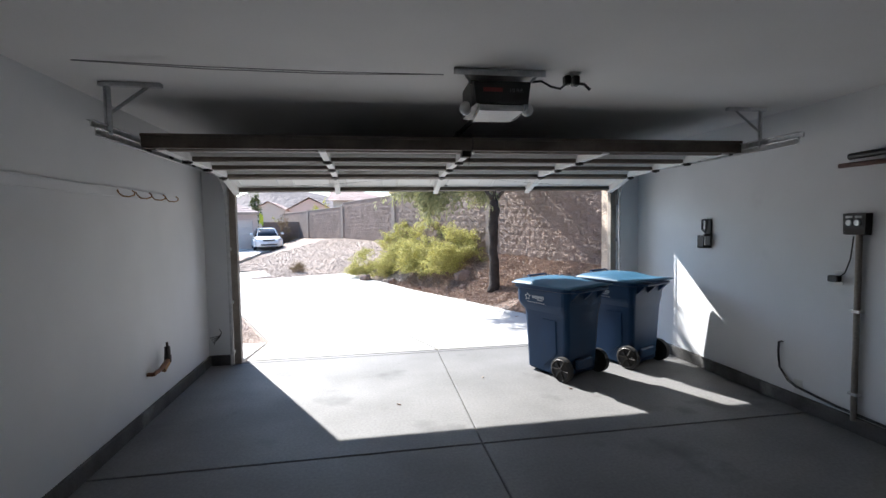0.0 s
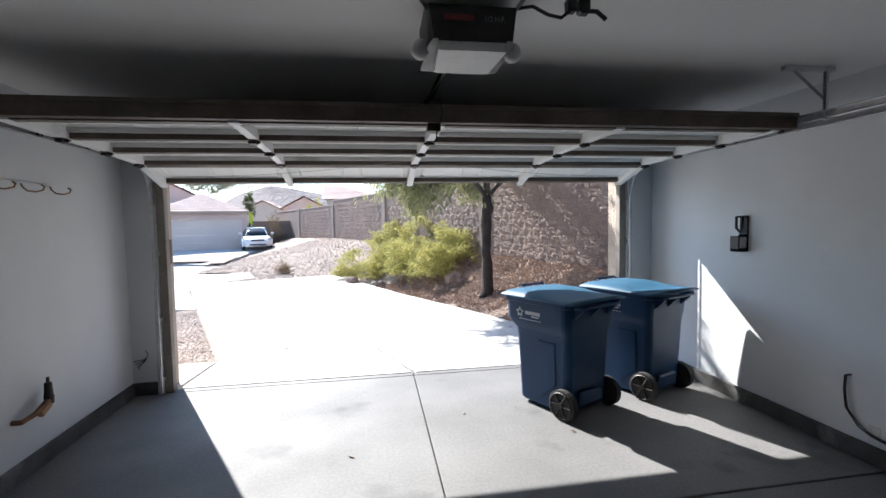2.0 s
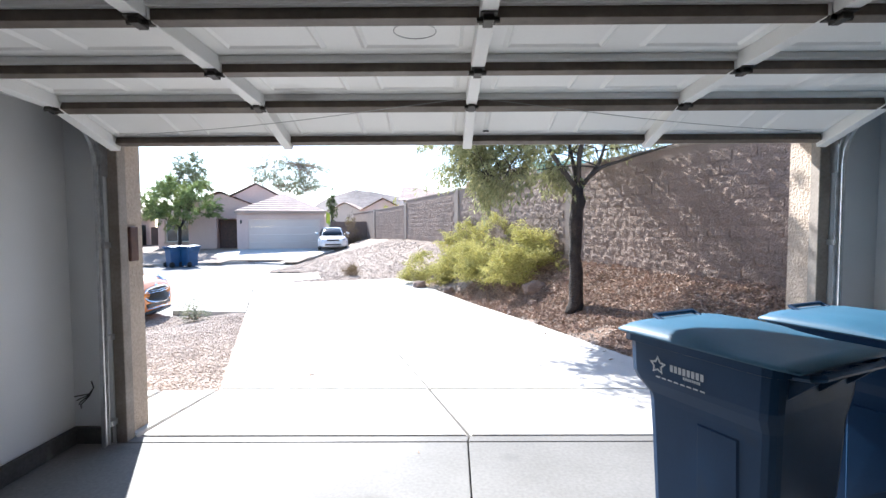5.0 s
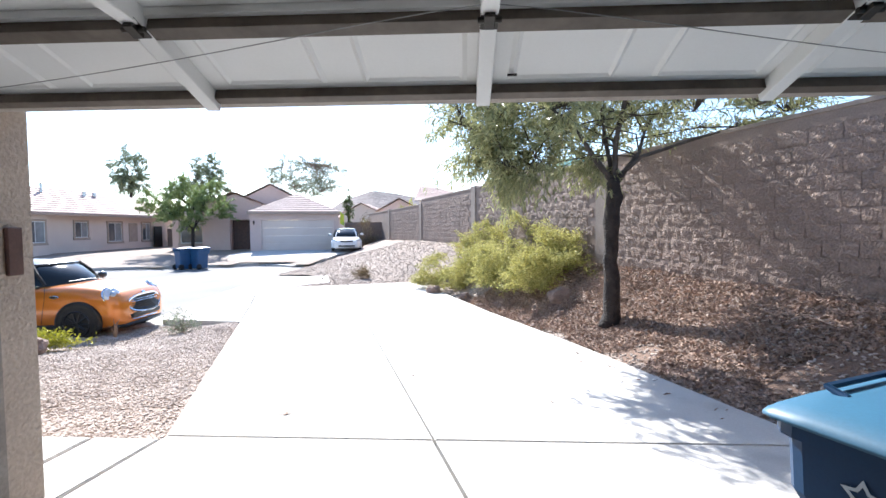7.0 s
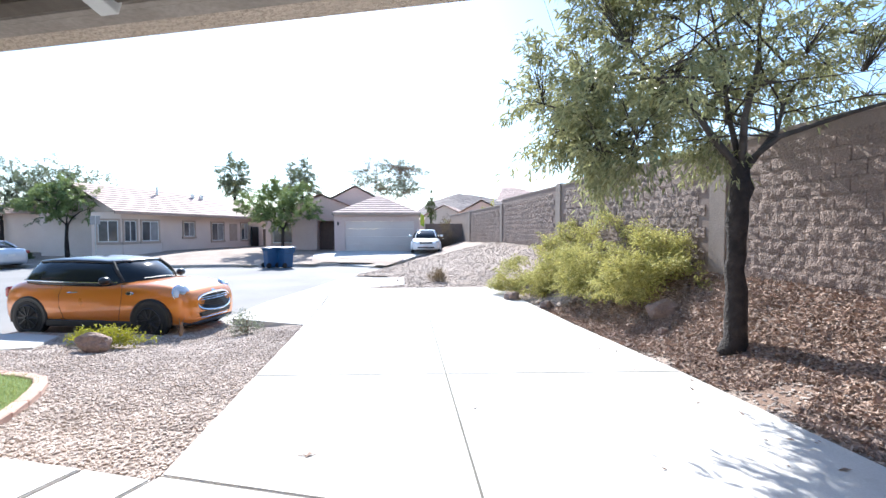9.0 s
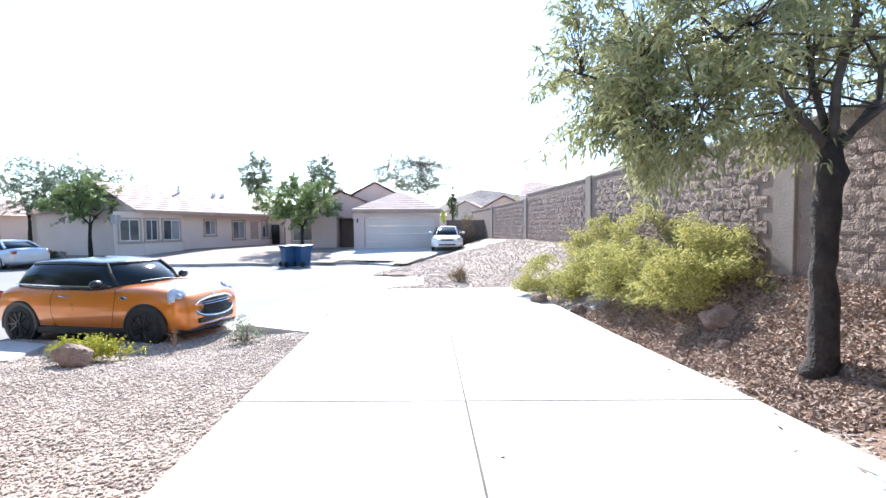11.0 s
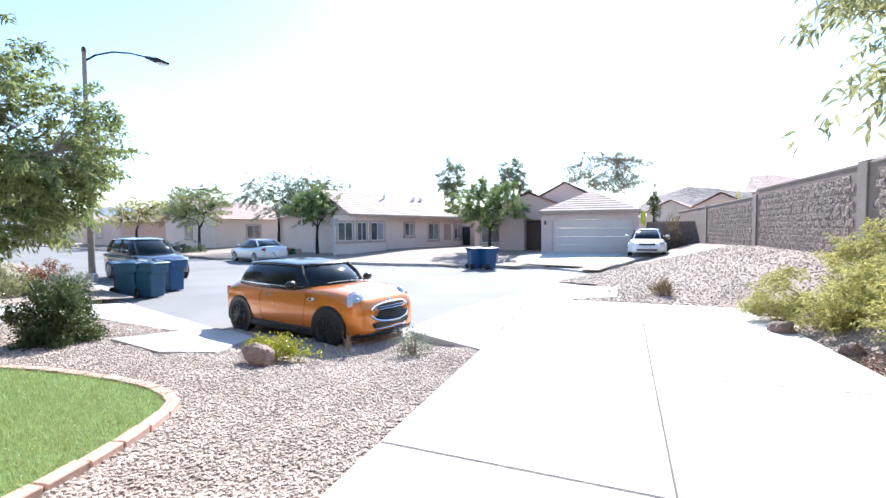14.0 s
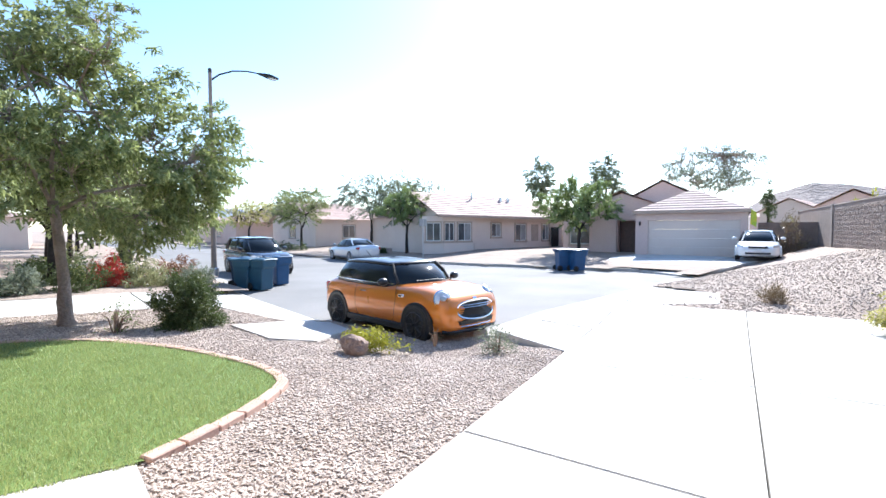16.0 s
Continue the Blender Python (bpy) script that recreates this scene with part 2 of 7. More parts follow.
M["leaf_lime"] = leaf_surface("leaf_lime", (0.13, 0.15, 0.04), (0.68, 0.62, 0.23), 0.36, 0.6)
M["leaf_yellow"] = leaf_surface("leaf_yellow", (0.28, 0.30, 0.03), (0.42, 0.40, 0.05))
M["leaf_dark"] = leaf_surface("leaf_dark", (0.045, 0.07, 0.022), (0.13, 0.165, 0.055), 0.25)
# lightened grey-green, with distance haze of the far crowns mixed into the colour
M["leaf_grey"] = leaf_surface("leaf_grey", (0.16, 0.19, 0.13), (0.30, 0.33, 0.24))
M["leaf_rust"] = leaf_surface("leaf_rust", (0.16, 0.06, 0.03), (0.30, 0.14, 0.07))
M["leaf_red"] = leaf_surface("leaf_red", (0.35, 0.03, 0.025), (0.4, 0.06, 0.04))
M["leaf_dry"] = leaf_surface("leaf_dry", (0.16, 0.115, 0.06), (0.28, 0.21, 0.12), 0.2)
M["twig"] = surface("twig", (0.25, 0.18, 0.13), (0.17, 0.12, 0.09), 0.9, bump=0.2)
M["mountain"] = surface("mountain", (0.20, 0.165, 0.155), (0.145, 0.12, 0.115), 1.0, scale=0.02, fine=0.12, bump=1.0, depth=6, mix=0.8)
# pale blue base colour carries the air haze over the far range
M["mountain_hazed"] = surface("mountain_hazed", (0.33, 0.38, 0.48), (0.29, 0.34, 0.44), 1.0, scale=0.01, fine=0.05, bump=0.5, depth=6, mix=0.3)
M["teal"] = surface("teal", (0.05, 0.24, 0.22), None, 0.6)
M["flag_yellow"] = surface("flag_yellow", (0.65, 0.5, 0.05), (0.3, 0.45, 0.05), 0.8, scale=6, bump=0)
M["insulation"] = surface("insulation", (0.6, 0.57, 0.52), None, 0.9)


# ---- building helpers ----
def mesh_of(bm, name, material, smooth=False):
    me = bpy.data.meshes.new(name)
    bmesh.ops.recalc_face_normals(bm, faces=bm.faces[:])
    bm.to_mesh(me)
    bm.free()
    me.materials.append(M[material])
    if smooth:
        me.polygons.foreach_set("use_smooth", [True] * len(me.polygons))
        me.update()
    return me


def part(name, bm, material, parent, label="", smooth=False):
    ob = new(name, mesh_of(bm, name, material, smooth))
    ob.parent = parent
    if label:
        tagged(ob, label)
    return ob


def fixed(name, bm, material, label, category, smooth=False, kind="structure"):
    return tagged(new(name, mesh_of(bm, name, material, smooth)), label, category, "", kind)


def thing(name, m, label, category, group=""):
    ob = new(name)
    ob.empty_display_size = 0.1
    ob.matrix_world = m
    return tagged(ob, label, category, group)


def box(bm, x0, x1, y0, y1, z0, z1, bevel=0.0, m=None):
    vs = [bm.verts.new((x, y, z)) for x in (x0, x1) for y in (y0, y1) for z in (z0, z1)]
    fs = [bm.faces.new([vs[i] for i in q]) for q in ((0, 1, 3, 2), (4, 6, 7, 5), (0, 4, 5, 1), (2, 3, 7, 6), (0, 2, 6, 4), (1, 5, 7, 3))]
    if bevel:
        es = list({e for f in fs for e in f.edges})
        r = bmesh.ops.bevel(bm, geom=es, offset=bevel, segments=1, affect="EDGES")
        vs = list({v for f in r["faces"] for v in f.verts} | {v for v in vs if v.is_valid})
    if m is not None:
        bmesh.ops.transform(bm, matrix=m, verts=vs)
    return bm


def parts(name, boxes, material, parent, bevel=0.0):
    for b in boxes:
        part(name, B(b, bevel=bevel), material, parent)


def B(*boxes, bevel=0.0):
    bm = bmesh.new()
    for b in boxes:
        box(bm, *b, bevel=bevel)
    return bm


def tube(bm, pts, radius, seg=8, cap=True):
    """A round bar along a line of points; radius: one number, or one a point."""
    pts = [Vector(p) for p in pts]
    rad = radius if isinstance(radius, (list, tuple)) else [radius] * len(pts)
    rings, up = [], None
    for i, p in enumerate(pts):
        d = (pts[min(i + 1, len(pts) - 1)] - pts[max(i - 1, 0)])
        d = d.normalized() if d.length > 1e-6 else Vector((0, 0, 1))
        if up is None:
            up = Vector((0, 0, 1)) if abs(d.z) < 0.9 else Vector((1, 0, 0))
        a = d.cross(up)
        a = a.normalized() if a.length > 1e-6 else d.orthogonal().normalized()
        b = a.cross(d).normalized()
        up = b
        rings.append([bm.verts.new(p + rad[i] * (math.cos(k) * a + math.sin(k) * b)) for k in (2 * math.pi * j / seg for j in range(seg))])
    for r, s in zip(rings, rings[1:]):
        for j in range(seg):
            bm.faces.new((r[j], r[(j + 1) % seg], s[(j + 1) % seg], s[j]))
    if cap and seg > 2:
        bm.faces.new(rings[0][::-1])
        bm.faces.new(rings[-1])
    return bm


def T(pts, radius, seg=8):
    return tube(bmesh.new(), pts, radius, seg)


def loft(bm, rings, close=True, caps=True):
    vr = [[bm.verts.new(p) for p in r] for r in rings]
    n = len(vr[0])
    for r, s in zip(vr, vr[1:]):
        for j in range(n if close else n - 1):
            bm.faces.new((r[j], r[(j + 1) % n], s[(j + 1) % n], s[j]))
    if caps and close:
        bm.faces.new(vr[0][::-1])
        bm.faces.new(vr[-1])
    return bm


def prism(bm, poly, zf, thick, bevel=0.0):
    """A slab over a polygon, its top at the height zf(x, y)."""
    a = sum(p[0] * q[1] - q[0] * p[1] for p, q in zip(poly, poly[1:] + poly[:1]))
    if a < 0:
        poly = poly[::-1]
    top = [bm.verts.new((x, y, zf(x, y))) for x, y in poly]
    bot = [bm.verts.new((x, y, zf(x, y) - thick)) for x, y in poly]
    f = bm.faces.new(top)
    n = len(poly)
    bm.faces.new(bot[::-1])
    for i in range(n):
        bm.faces.new((top[i], bot[i], bot[(i + 1) % n], top[(i + 1) % n]))
    if bevel:
        bmesh.ops.bevel(bm, geom=list(f.edges), offset=bevel, segments=2, affect="EDGES")
    return bm


def inside(x, y, poly):
    c = False
    for (x0, y0), (x1, y1) in zip(poly, poly[1:] + poly[:1]):
        if (y0 > y) != (y1 > y) and x < (x1 - x0) * (y - y0) / (y1 - y0) + x0:
            c = not c
    return c


def soup(name, verts, faces, material, smooth=False):
    me = bpy.data.meshes.new(name)
    me.from_pydata(verts, [], faces)
    me.materials.append(M[material])
    if smooth:
        me.polygons.foreach_set("use_smooth", [True] * len(me.polygons))
    me.update()
    return me


def sheet(x0, x1, y0, y1, step, poly, zf):
    """A ground sheet: a grid over the polygon, at the height zf."""
    nx, ny = int((x1 - x0) / step) + 1, int((y1 - y0) / step) + 1
    index, verts, faces = {}, [], []

    def vid(i, j):
        if (i, j) not in index:
            x, y = x0 + i * step, y0 + j * step
            index[i, j] = len(verts)
            verts.append((x, y, zf(x, y)))
        return index[i, j]
    for i in range(nx):
        for j in range(ny):
            if inside(x0 + (i + 0.5) * step, y0 + (j + 0.5) * step, poly):
                faces.append((vid(i, j), vid(i + 1, j), vid(i + 1, j + 1), vid(i, j + 1)))
    return verts, faces


def smoothstep(a):
    a = min(1.0, max(0.0, a))
    return a * a * (3 - 2 * a)


# ---- heights of the ground ----
def drive_z(x, y):
    return -0.042 * min(max(0.0, y - 6.3), 8.6)


def right_x(y):
    """The driveway's edge beside the planted bed, slightly bowed."""
    return 3.4 - 0.26 * (y - 7.2) - 0.0055 * (y - 7.2) ** 2


WALL_O, WALL_D, WALL_N = Vector((5.0, 10.3)), Vector((-0.3437, 0.939)), Vector((0.939, 0.3437))


def wall_base(s):
    return 0.62 + 0.018 * min(max(s, 0), 12) - 0.022 * min(max(s - 18, 0), 14)


def mound_z(x, y):
    p = Vector((x, y)) - WALL_O
    u, s = p.dot(WALL_N), p.dot(WALL_D)
    w = 2.45 + 0.22 * min(max(s - 6, 0), 14)
    lift = smoothstep((u + w) / w * 0.72 + 0.02) / smoothstep(0.74)
    e = max(0.0, x - right_x(y) - 0.1)
    beside = smoothstep(0.88 * e / max(0.1, e - u)) / smoothstep(0.88)
    past = smoothstep((y - 19.0) / 3.5)
    lift = past * lift + (1 - past) * beside
    z0 = drive_z(x, y) - 0.03
    return z0 + (wall_base(s) + 0.05 - z0) * min(1.0, max(0.0, lift)) + 0.03 * min(1.0, e + past) * noise.noise((x * 1.3, y * 1.3, 0))


def yard_z(x, y):
    return drive_z(x, y) - 0.035 - 0.12 * smoothstep((y - 9.4) / 1.8) * smoothstep((-3.6 - x) / 1.2) + 0.018 * noise.noise((x * 1.7, y * 1.7, 3))


def lot_z(x, y):
    """The lots across the road, rising from the kerb to the houses."""
    return -0.33 + 0.33 * smoothstep((y - 25) / 9)

# ---- ground and distance ----
fixed("ground", B((-3000, 3000, -3000, 3000, -1.2, -0.62)), "earth", "bare desert ground reaching to the horizon", "ground")

ROAD = [(-120, 13.6), (-24, 12.4), (-15.5, 11.5), (-8.4, 11.25), (-6.9, 11.45), (-5.85, 12.3), (-5.5, 13.2), (-6.1, 16.1), (-6.4, 19.3), (-6.95, 23.9),
        (-7.3, 27.2), (-10.0, 28.0), (-12.7, 26.6), (-15.2, 26.0), (-17.8, 24.9), (-21, 24.1), (-31.5, 22.3), (-120, 21.5)]
fixed("road", prism(bmesh.new(), ROAD, lambda x, y: -0.455, 0.2), "asphalt", "sun-bleached grey asphalt street", "road")


def strip(line, width, zf, drop):
    """A band beside a line, to its left."""
    rings = []
    for i, (x, y) in enumerate(line):
        a, b = Vector(line[max(i - 1, 0)]), Vector(line[min(i + 1, len(line) - 1)])
        d = (b - a).normalized()
        n = Vector((-d.y, d.x)) * width
        rings.append([(x, y, zf), (x + n.x, y + n.y, zf), (x + n.x, y + n.y, zf - drop), (x, y, zf - drop)])
    return loft(bmesh.new(), rings)


NEAR_A, NEAR_B, NEAR_C, FAR = ROAD[0:3], ROAD[3:6], ROAD[9:11], ROAD[11:18]
for i, line in enumerate(([(-120, 13.6), (-24, 12.4), (-15.5, 11.5)], [(-8.9, 11.27), (-8.4, 11.25), (-6.9, 11.45), (-5.85, 12.3)], FAR)):
    curb = strip(line, -0.16, -0.38 if i == 1 else -0.29, 0.3)
    bmesh.ops.bevel(curb, geom=[e for e in curb.edges if all(v.co.z > -0.39 for v in e.verts)], offset=0.03, segments=2, affect="EDGES")
    fixed("kerb_%d" % (i + 1), curb, "curb", "grey concrete kerb along the street", "kerb")
    fixed("gutter_%d" % (i + 1), strip(line, 0.42, -0.442, 0.1), "curb", "flat concrete gutter along the kerb", "gutter")
fixed("gutter_4", strip(ROAD[5:11], 0.42, -0.442, 0.1), "curb", "flat concrete gutter at the driveway apron", "gutter")

APRON = [(-3.5, 12.62), (-5.6, 12.95), (-6.2, 16.0), (-6.5, 19.3), (-7.05, 23.9), (-7.45, 27.4), (-6.7, 27.4), (-6.2, 23.6), (-4.6, 22.4), (-3.7, 20.0), (-5.1, 18.45), (-5.3, 17.2)]
fixed("apron_base", prism(bmesh.new(), APRON, lambda x, y: -0.437, 0.1), "curb", "grey concrete base of the driveway apron", "pavement")

# front yard with river gravel
YARD = [(-11.1, 2.0), (-11.1, 8.55), (-10.7, 9.8), (-8.5, 10.5), (-8.5, 11.3), (-7.0, 11.55), (-5.95, 12.4), (-5.6, 13.0), (-3.3, 12.75), (-1.3, 7.0), (-1.3, 6.3), (-1.3, 2.0)]
yv, yf = sheet(-14, 0, 1.8, 13.2, 0.16, YARD, yard_z)
tagged(new("gravel_yard", soup("gravel_yard", yv, yf, "earth", True)), "pinkish desert gravel bed of the front yard", "gravel", "", "structure")
BED = [(3.4, 6.36)] + [(right_x(y) - 0.1, y) for y in (7.2, 10, 13, 16, 18, 19.8)] + [(-5.0, 18.5), (-4.3, 20.3), (-5.0, 22.4), (-7.0, 22.9), (-7.2, 27.2), (-6.6, 31), (-5.6, 38.5), (-4.8, 38.5), (7.6, 3.2), (3.4, 3.2)]
bv, bf = sheet(-7, 8, 3, 39, 0.2, BED, mound_z)
bed_mesh = soup("planter_bed", bv, bf, "bed_earth", True)
bed_mesh.materials.append(M["earth"])
for pl in bed_mesh.polygons:
    c = pl.center
    if c.y + 0.5 * noise.noise((c.x, c.y, 2)) > 15.5 or (Vector((c.x, c.y)) - WALL_O).dot(WALL_N) < -2.1 + 0.3 * noise.noise((c.x, c.y, 4)):
        pl.material_index = 1
tagged(new("planter_bed", bed_mesh), "raised gravel and bark bed below the block wall", "planter bed", "", "structure")
LOT = [(-7.3, 27.4), (-10.0, 28.1), (-12.7, 26.75), (-15.2, 26.15), (-17.8, 25.05), (-21, 24.25), (-31.5, 22.45), (-120, 21.6), (-120, 90), (40, 90), (40, 30), (8, 30), (-5.0, 38), (-6.3, 34)]
lv, lf = sheet(-120, 40, 20, 90, 1.0, LOT, lot_z)
tagged(new("far_lots", soup("far_lots", lv, lf, "earth", True)), "tan gravel front yards across the street", "gravel", "", "structure")
LEFT_LOT = [(-120, 13.5), (-24, 12.3), (-15.5, 11.4), (-14.2, 11.3), (-14.2, 8.5), (-13.6, -10), (-120, -10)]
ev, ef = sheet(-120, -13, -10, 13.8, 0.5, LEFT_LOT, lambda x, y: drive_z(x, y) - 0.03)
tagged(new("neighbour_yard", soup("neighbour_yard", ev, ef, "earth", True)), "gravel yard of the neighbouring house", "gravel", "", "structure")

# concrete pavements: each poured panel is a piece
drive = tagged(new("driveway"), "broad pale concrete driveway with tooled joints", "driveway", "", "structure")


def centre_x(y):
    return 0.905 - 0.303 * (y - 6.1)


def left_x(y):
    return -1.48 - 0.38 * (y - 7.2)


def at_joint(fx, yc, slope):
    """The point where an edge x = fx(y) meets the cross joint through the centre line at yc."""
    y = yc
    for _ in range(12):
        y = yc + slope * (fx(y) - centre_x(yc))
    return (fx(y), y)


def panel(poly, parent, material="concrete", zf=drive_z, thick=0.12, gap=0.011):
    c = Vector((sum(p[0] for p in poly) / len(poly), sum(p[1] for p in poly) / len(poly)))
    out = [tuple(Vector(p) - (Vector(p) - c).normalized() * gap * 1.3) for p in poly]
    return part("concrete_panel", prism(bmesh.new(), out, zf, thick, 0.008), material, parent)


J = [(6.1, 0.0), (7.2, -0.01), (9.97, 0.30), (12.95, 0.40), (16.1, 0.36), (19.15, 0.32)]
for (ya, sa), (yb, sb) in zip(J, J[1:]):
    la, ca, ra = at_joint(left_x, ya, sa), (centre_x(ya), ya), at_joint(right_x, ya, sa)
    lb, cb, rb = at_joint(left_x, yb, sb), (centre_x(yb), yb), at_joint(right_x, yb, sb)
    if ya < 6.5:
        la, ra = (-1.56, 6.1), (3.62, 6.1)
    panel([la, ca, cb, lb], drive)
    panel([ca, ra, rb, cb], drive)
apron = tagged(new("driveway_apron"), "concrete apron between driveway and gutter", "pavement", "", "structure")
for poly in ([(-3.57, 12.68), (-5.45, 13.15), (-5.75, 14.9), (-4.37, 14.75)], [(-4.38, 14.8), (-5.75, 14.95), (-6.05, 16.9), (-5.2, 16.9)],
             [(-5.2, 16.95), (-6.05, 16.95), (-6.3, 19.3), (-5.15, 18.45), (-5.55, 17.9)], [(-5.15, 18.5), (-6.3, 19.35), (-6.6, 22.4), (-4.65, 22.3), (-3.9, 20.05)]):
    panel(poly, apron, zf=lambda x, y: drive_z(x, y) - 0.012 - 0.03 * max(0, -4.4 - x))
walkway = tagged(new("front_walk"), "pale concrete front walk beside the lawn", "pavement", "", "structure")
for poly in ([(-1.58, 6.12), (-1.5, 7.19), (-2.02, 7.2), (-2.02, 6.38)], [(-2.04, 6.38), (-2.04, 7.2), (-3.24, 7.2), (-3.28, 6.38)],
             [(-3.3, 4.9), (-3.3, 6.36), (-2.04, 6.36), (-2.04, 4.9)]):
    panel(poly, walkway, zf=lambda x, y: drive_z(x, y) - 0.004)
side = tagged(new("sidewalk"), "short concrete sidewalk slab in the gravel", "pavement", "", "structure")
panel([(-8.2, 9.25), (-8.5, 10.45), (-8.2, 11.2), (-7.3, 11.15), (-6.3, 10.0), (-6.75, 9.4)], side, zf=lambda x, y: yard_z(x, y) - 0.018 * noise.noise((x * 1.7, y * 1.7, 3)) + 0.03)
ndrive = tagged(new("neighbour_driveway"), "pale concrete driveway of the neighbouring house", "driveway", "", "structure")
for poly in ([(-13.9, -2), (-10.6, -2), (-10.8, 4.2), (-14.0, 4.2)], [(-14.0, 4.22), (-10.8, 4.22), (-11.0, 8.5), (-14.3, 8.5)],
             [(-14.3, 8.52), (-11.0, 8.52), (-10.8, 9.72), (-8.55, 10.47), (-8.3, 11.22), (-13.4, 11.35), (-15.0, 11.45)]):
    panel(poly, ndrive, zf=lambda x, y: drive_z(x, y) - 0.004 - 0.19 * smoothstep((y - 9.4) / 1.9))
adrive = tagged(new("far_driveway"), "pale concrete driveway of the house with the garage", "driveway", "", "structure")
for poly in ([(-13.3, 31.5), (-8.2, 31.5), (-8.2, 34.9), (-13.3, 34.9)], [(-12.6, 28.6), (-9.6, 28.0), (-8.2, 31.48), (-13.3, 31.48)],
             [(-9.55, 27.95), (-7.35, 27.3), (-6.6, 31.48), (-8.15, 31.48)], [(-8.15, 31.5), (-6.6, 31.5), (-5.7, 36.5), (-8.15, 36.5)]):
    panel(poly, adrive, zf=lambda x, y: -0.40 + 0.40 * min(1.0, max(0.0, (y - 27.5) / 4.0)) + 0.07 * smoothstep((y - 31) / 4))

# ---- garage shell ----
XL, XR, YB, YF, YO, ZC = -1.93, 3.75, -1.3, 6.0, 6.38, 2.65
OX0, OX1, OH = -1.64, 3.40, 2.215
slab = tagged(new("floor"), "stained grey concrete garage floor slab", "floor", "", "structure")
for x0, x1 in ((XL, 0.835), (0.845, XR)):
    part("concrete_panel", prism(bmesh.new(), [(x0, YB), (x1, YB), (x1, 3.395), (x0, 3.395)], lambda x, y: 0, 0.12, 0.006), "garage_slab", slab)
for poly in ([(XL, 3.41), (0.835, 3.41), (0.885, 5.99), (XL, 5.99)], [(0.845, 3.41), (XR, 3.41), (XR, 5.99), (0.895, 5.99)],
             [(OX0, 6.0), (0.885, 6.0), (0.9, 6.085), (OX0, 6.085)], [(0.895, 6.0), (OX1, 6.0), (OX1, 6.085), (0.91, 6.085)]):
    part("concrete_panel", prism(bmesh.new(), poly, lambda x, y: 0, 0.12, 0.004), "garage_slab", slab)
fixed("subfloor", B((XL - 0.2, XR + 0.2, YB - 0.2, 6.4, -0.4, -0.1)), "joint", "dark ground under the slab joints", "ground")
fixed("wall_west", B((XL - 0.2, XL, YB - 0.2, YF, -0.1, ZC + 0.1)), "wall_paint", "plain white painted drywall garage wall", "wall")
fixed("wall_east", B((XR, XR + 0.2, YB - 0.2, YF, -0.1, ZC + 0.1)), "wall_paint", "plain white painted drywall garage wall", "wall")
fixed("wall_south", B((XL, XR, YB - 0.2, YB, -0.1, ZC + 0.1)), "wall_paint", "plain white painted garage back wall", "wall")
fixed("ceiling", B((XL, XR, YB, YF, ZC, ZC + 0.1)), "ceiling_paint", "grey textured drywall garage ceiling", "ceiling")
fixed("roof_slab", B((-9, 9, -9, 6.2, ZC + 0.12, ZC + 0.3)), "roof_tile", "tile roof over the garage", "roof")
fixed("wall_north", B((XL - 0.2, -1.645, YF, 6.08, -0.1, ZC + 0.1), (3.425, XR + 0.2, YF, 6.08, -0.1, ZC + 0.1), (-1.645, 3.425, YF, 6.08, 2.195, ZC + 0.1)),
      "wall_paint", "white painted wall round the garage opening", "wall")
for nm, a in (("west", (-3.6, OX0, 6.085, YO, -0.2, ZC + 0.3)), ("east", (OX1, 8.2, 6.085, YO, -0.2, ZC + 0.3)), ("header", (OX0, OX1, 6.085, YO, OH, ZC + 0.3))):
    fixed("wall_facade_" + nm, B(a, bevel=0.015), "stucco", "rough tan stucco front of the house", "wall")
fixed("house_side", B((8.0, 8.2, -9, 6.08, -0.4, ZC), (-3.6, -3.4, 3.6, 6.08, -0.4, ZC), (-14, -3.6, 3.4, 3.6, -0.4, ZC)), "stucco", "tan stucco side walls of the house", "wall")
fixed("eave", B((-2.0, 8.8, 6.383, 6.64, ZC + 0.12, ZC + 0.32)), "fascia", "brown painted eave over the garage", "eave")
fixed("door_trim", B((-1.64, -1.56, 6.0, 6.085, 0, 2.16), (3.34, 3.42, 6.0, 6.085, 0, 2.16), (-1.64, 3.42, 6.003, 6.082, 2.12, 2.19), bevel=0.004), "wood_trim", "weathered tan wooden trim of the garage opening", "trim")
for nm, b in (("west", (XL, XL + 0.03, YB, YF, 0, 0.125)), ("east", (XR - 0.03, XR, YB, YF, 0, 0.125)), ("north", (XL + 0.03, -1.66, YF - 0.03, YF, 0, 0.125)), ("south", (XL + 0.03, XR - 0.03, YB, YB + 0.03, 0, 0.125))):
    fixed("baseboard_" + nm, B(b, bevel=0.006), "base_curb", "dark scuffed concrete stem wall at the floor", "baseboard")

# ---- block wall ----
bwall = tagged(new("block_wall"), "tall brown split-face concrete block wall", "wall", "", "structure")
bwall.matrix_world = Matrix.Translation((WALL_O.x, WALL_O.y, 0)) @ Matrix.Rotation(math.atan2(WALL_D.y, WALL_D.x), 4, "Z")


def wall_top(s):
    return 2.95 if s < 18.4 else 2.72


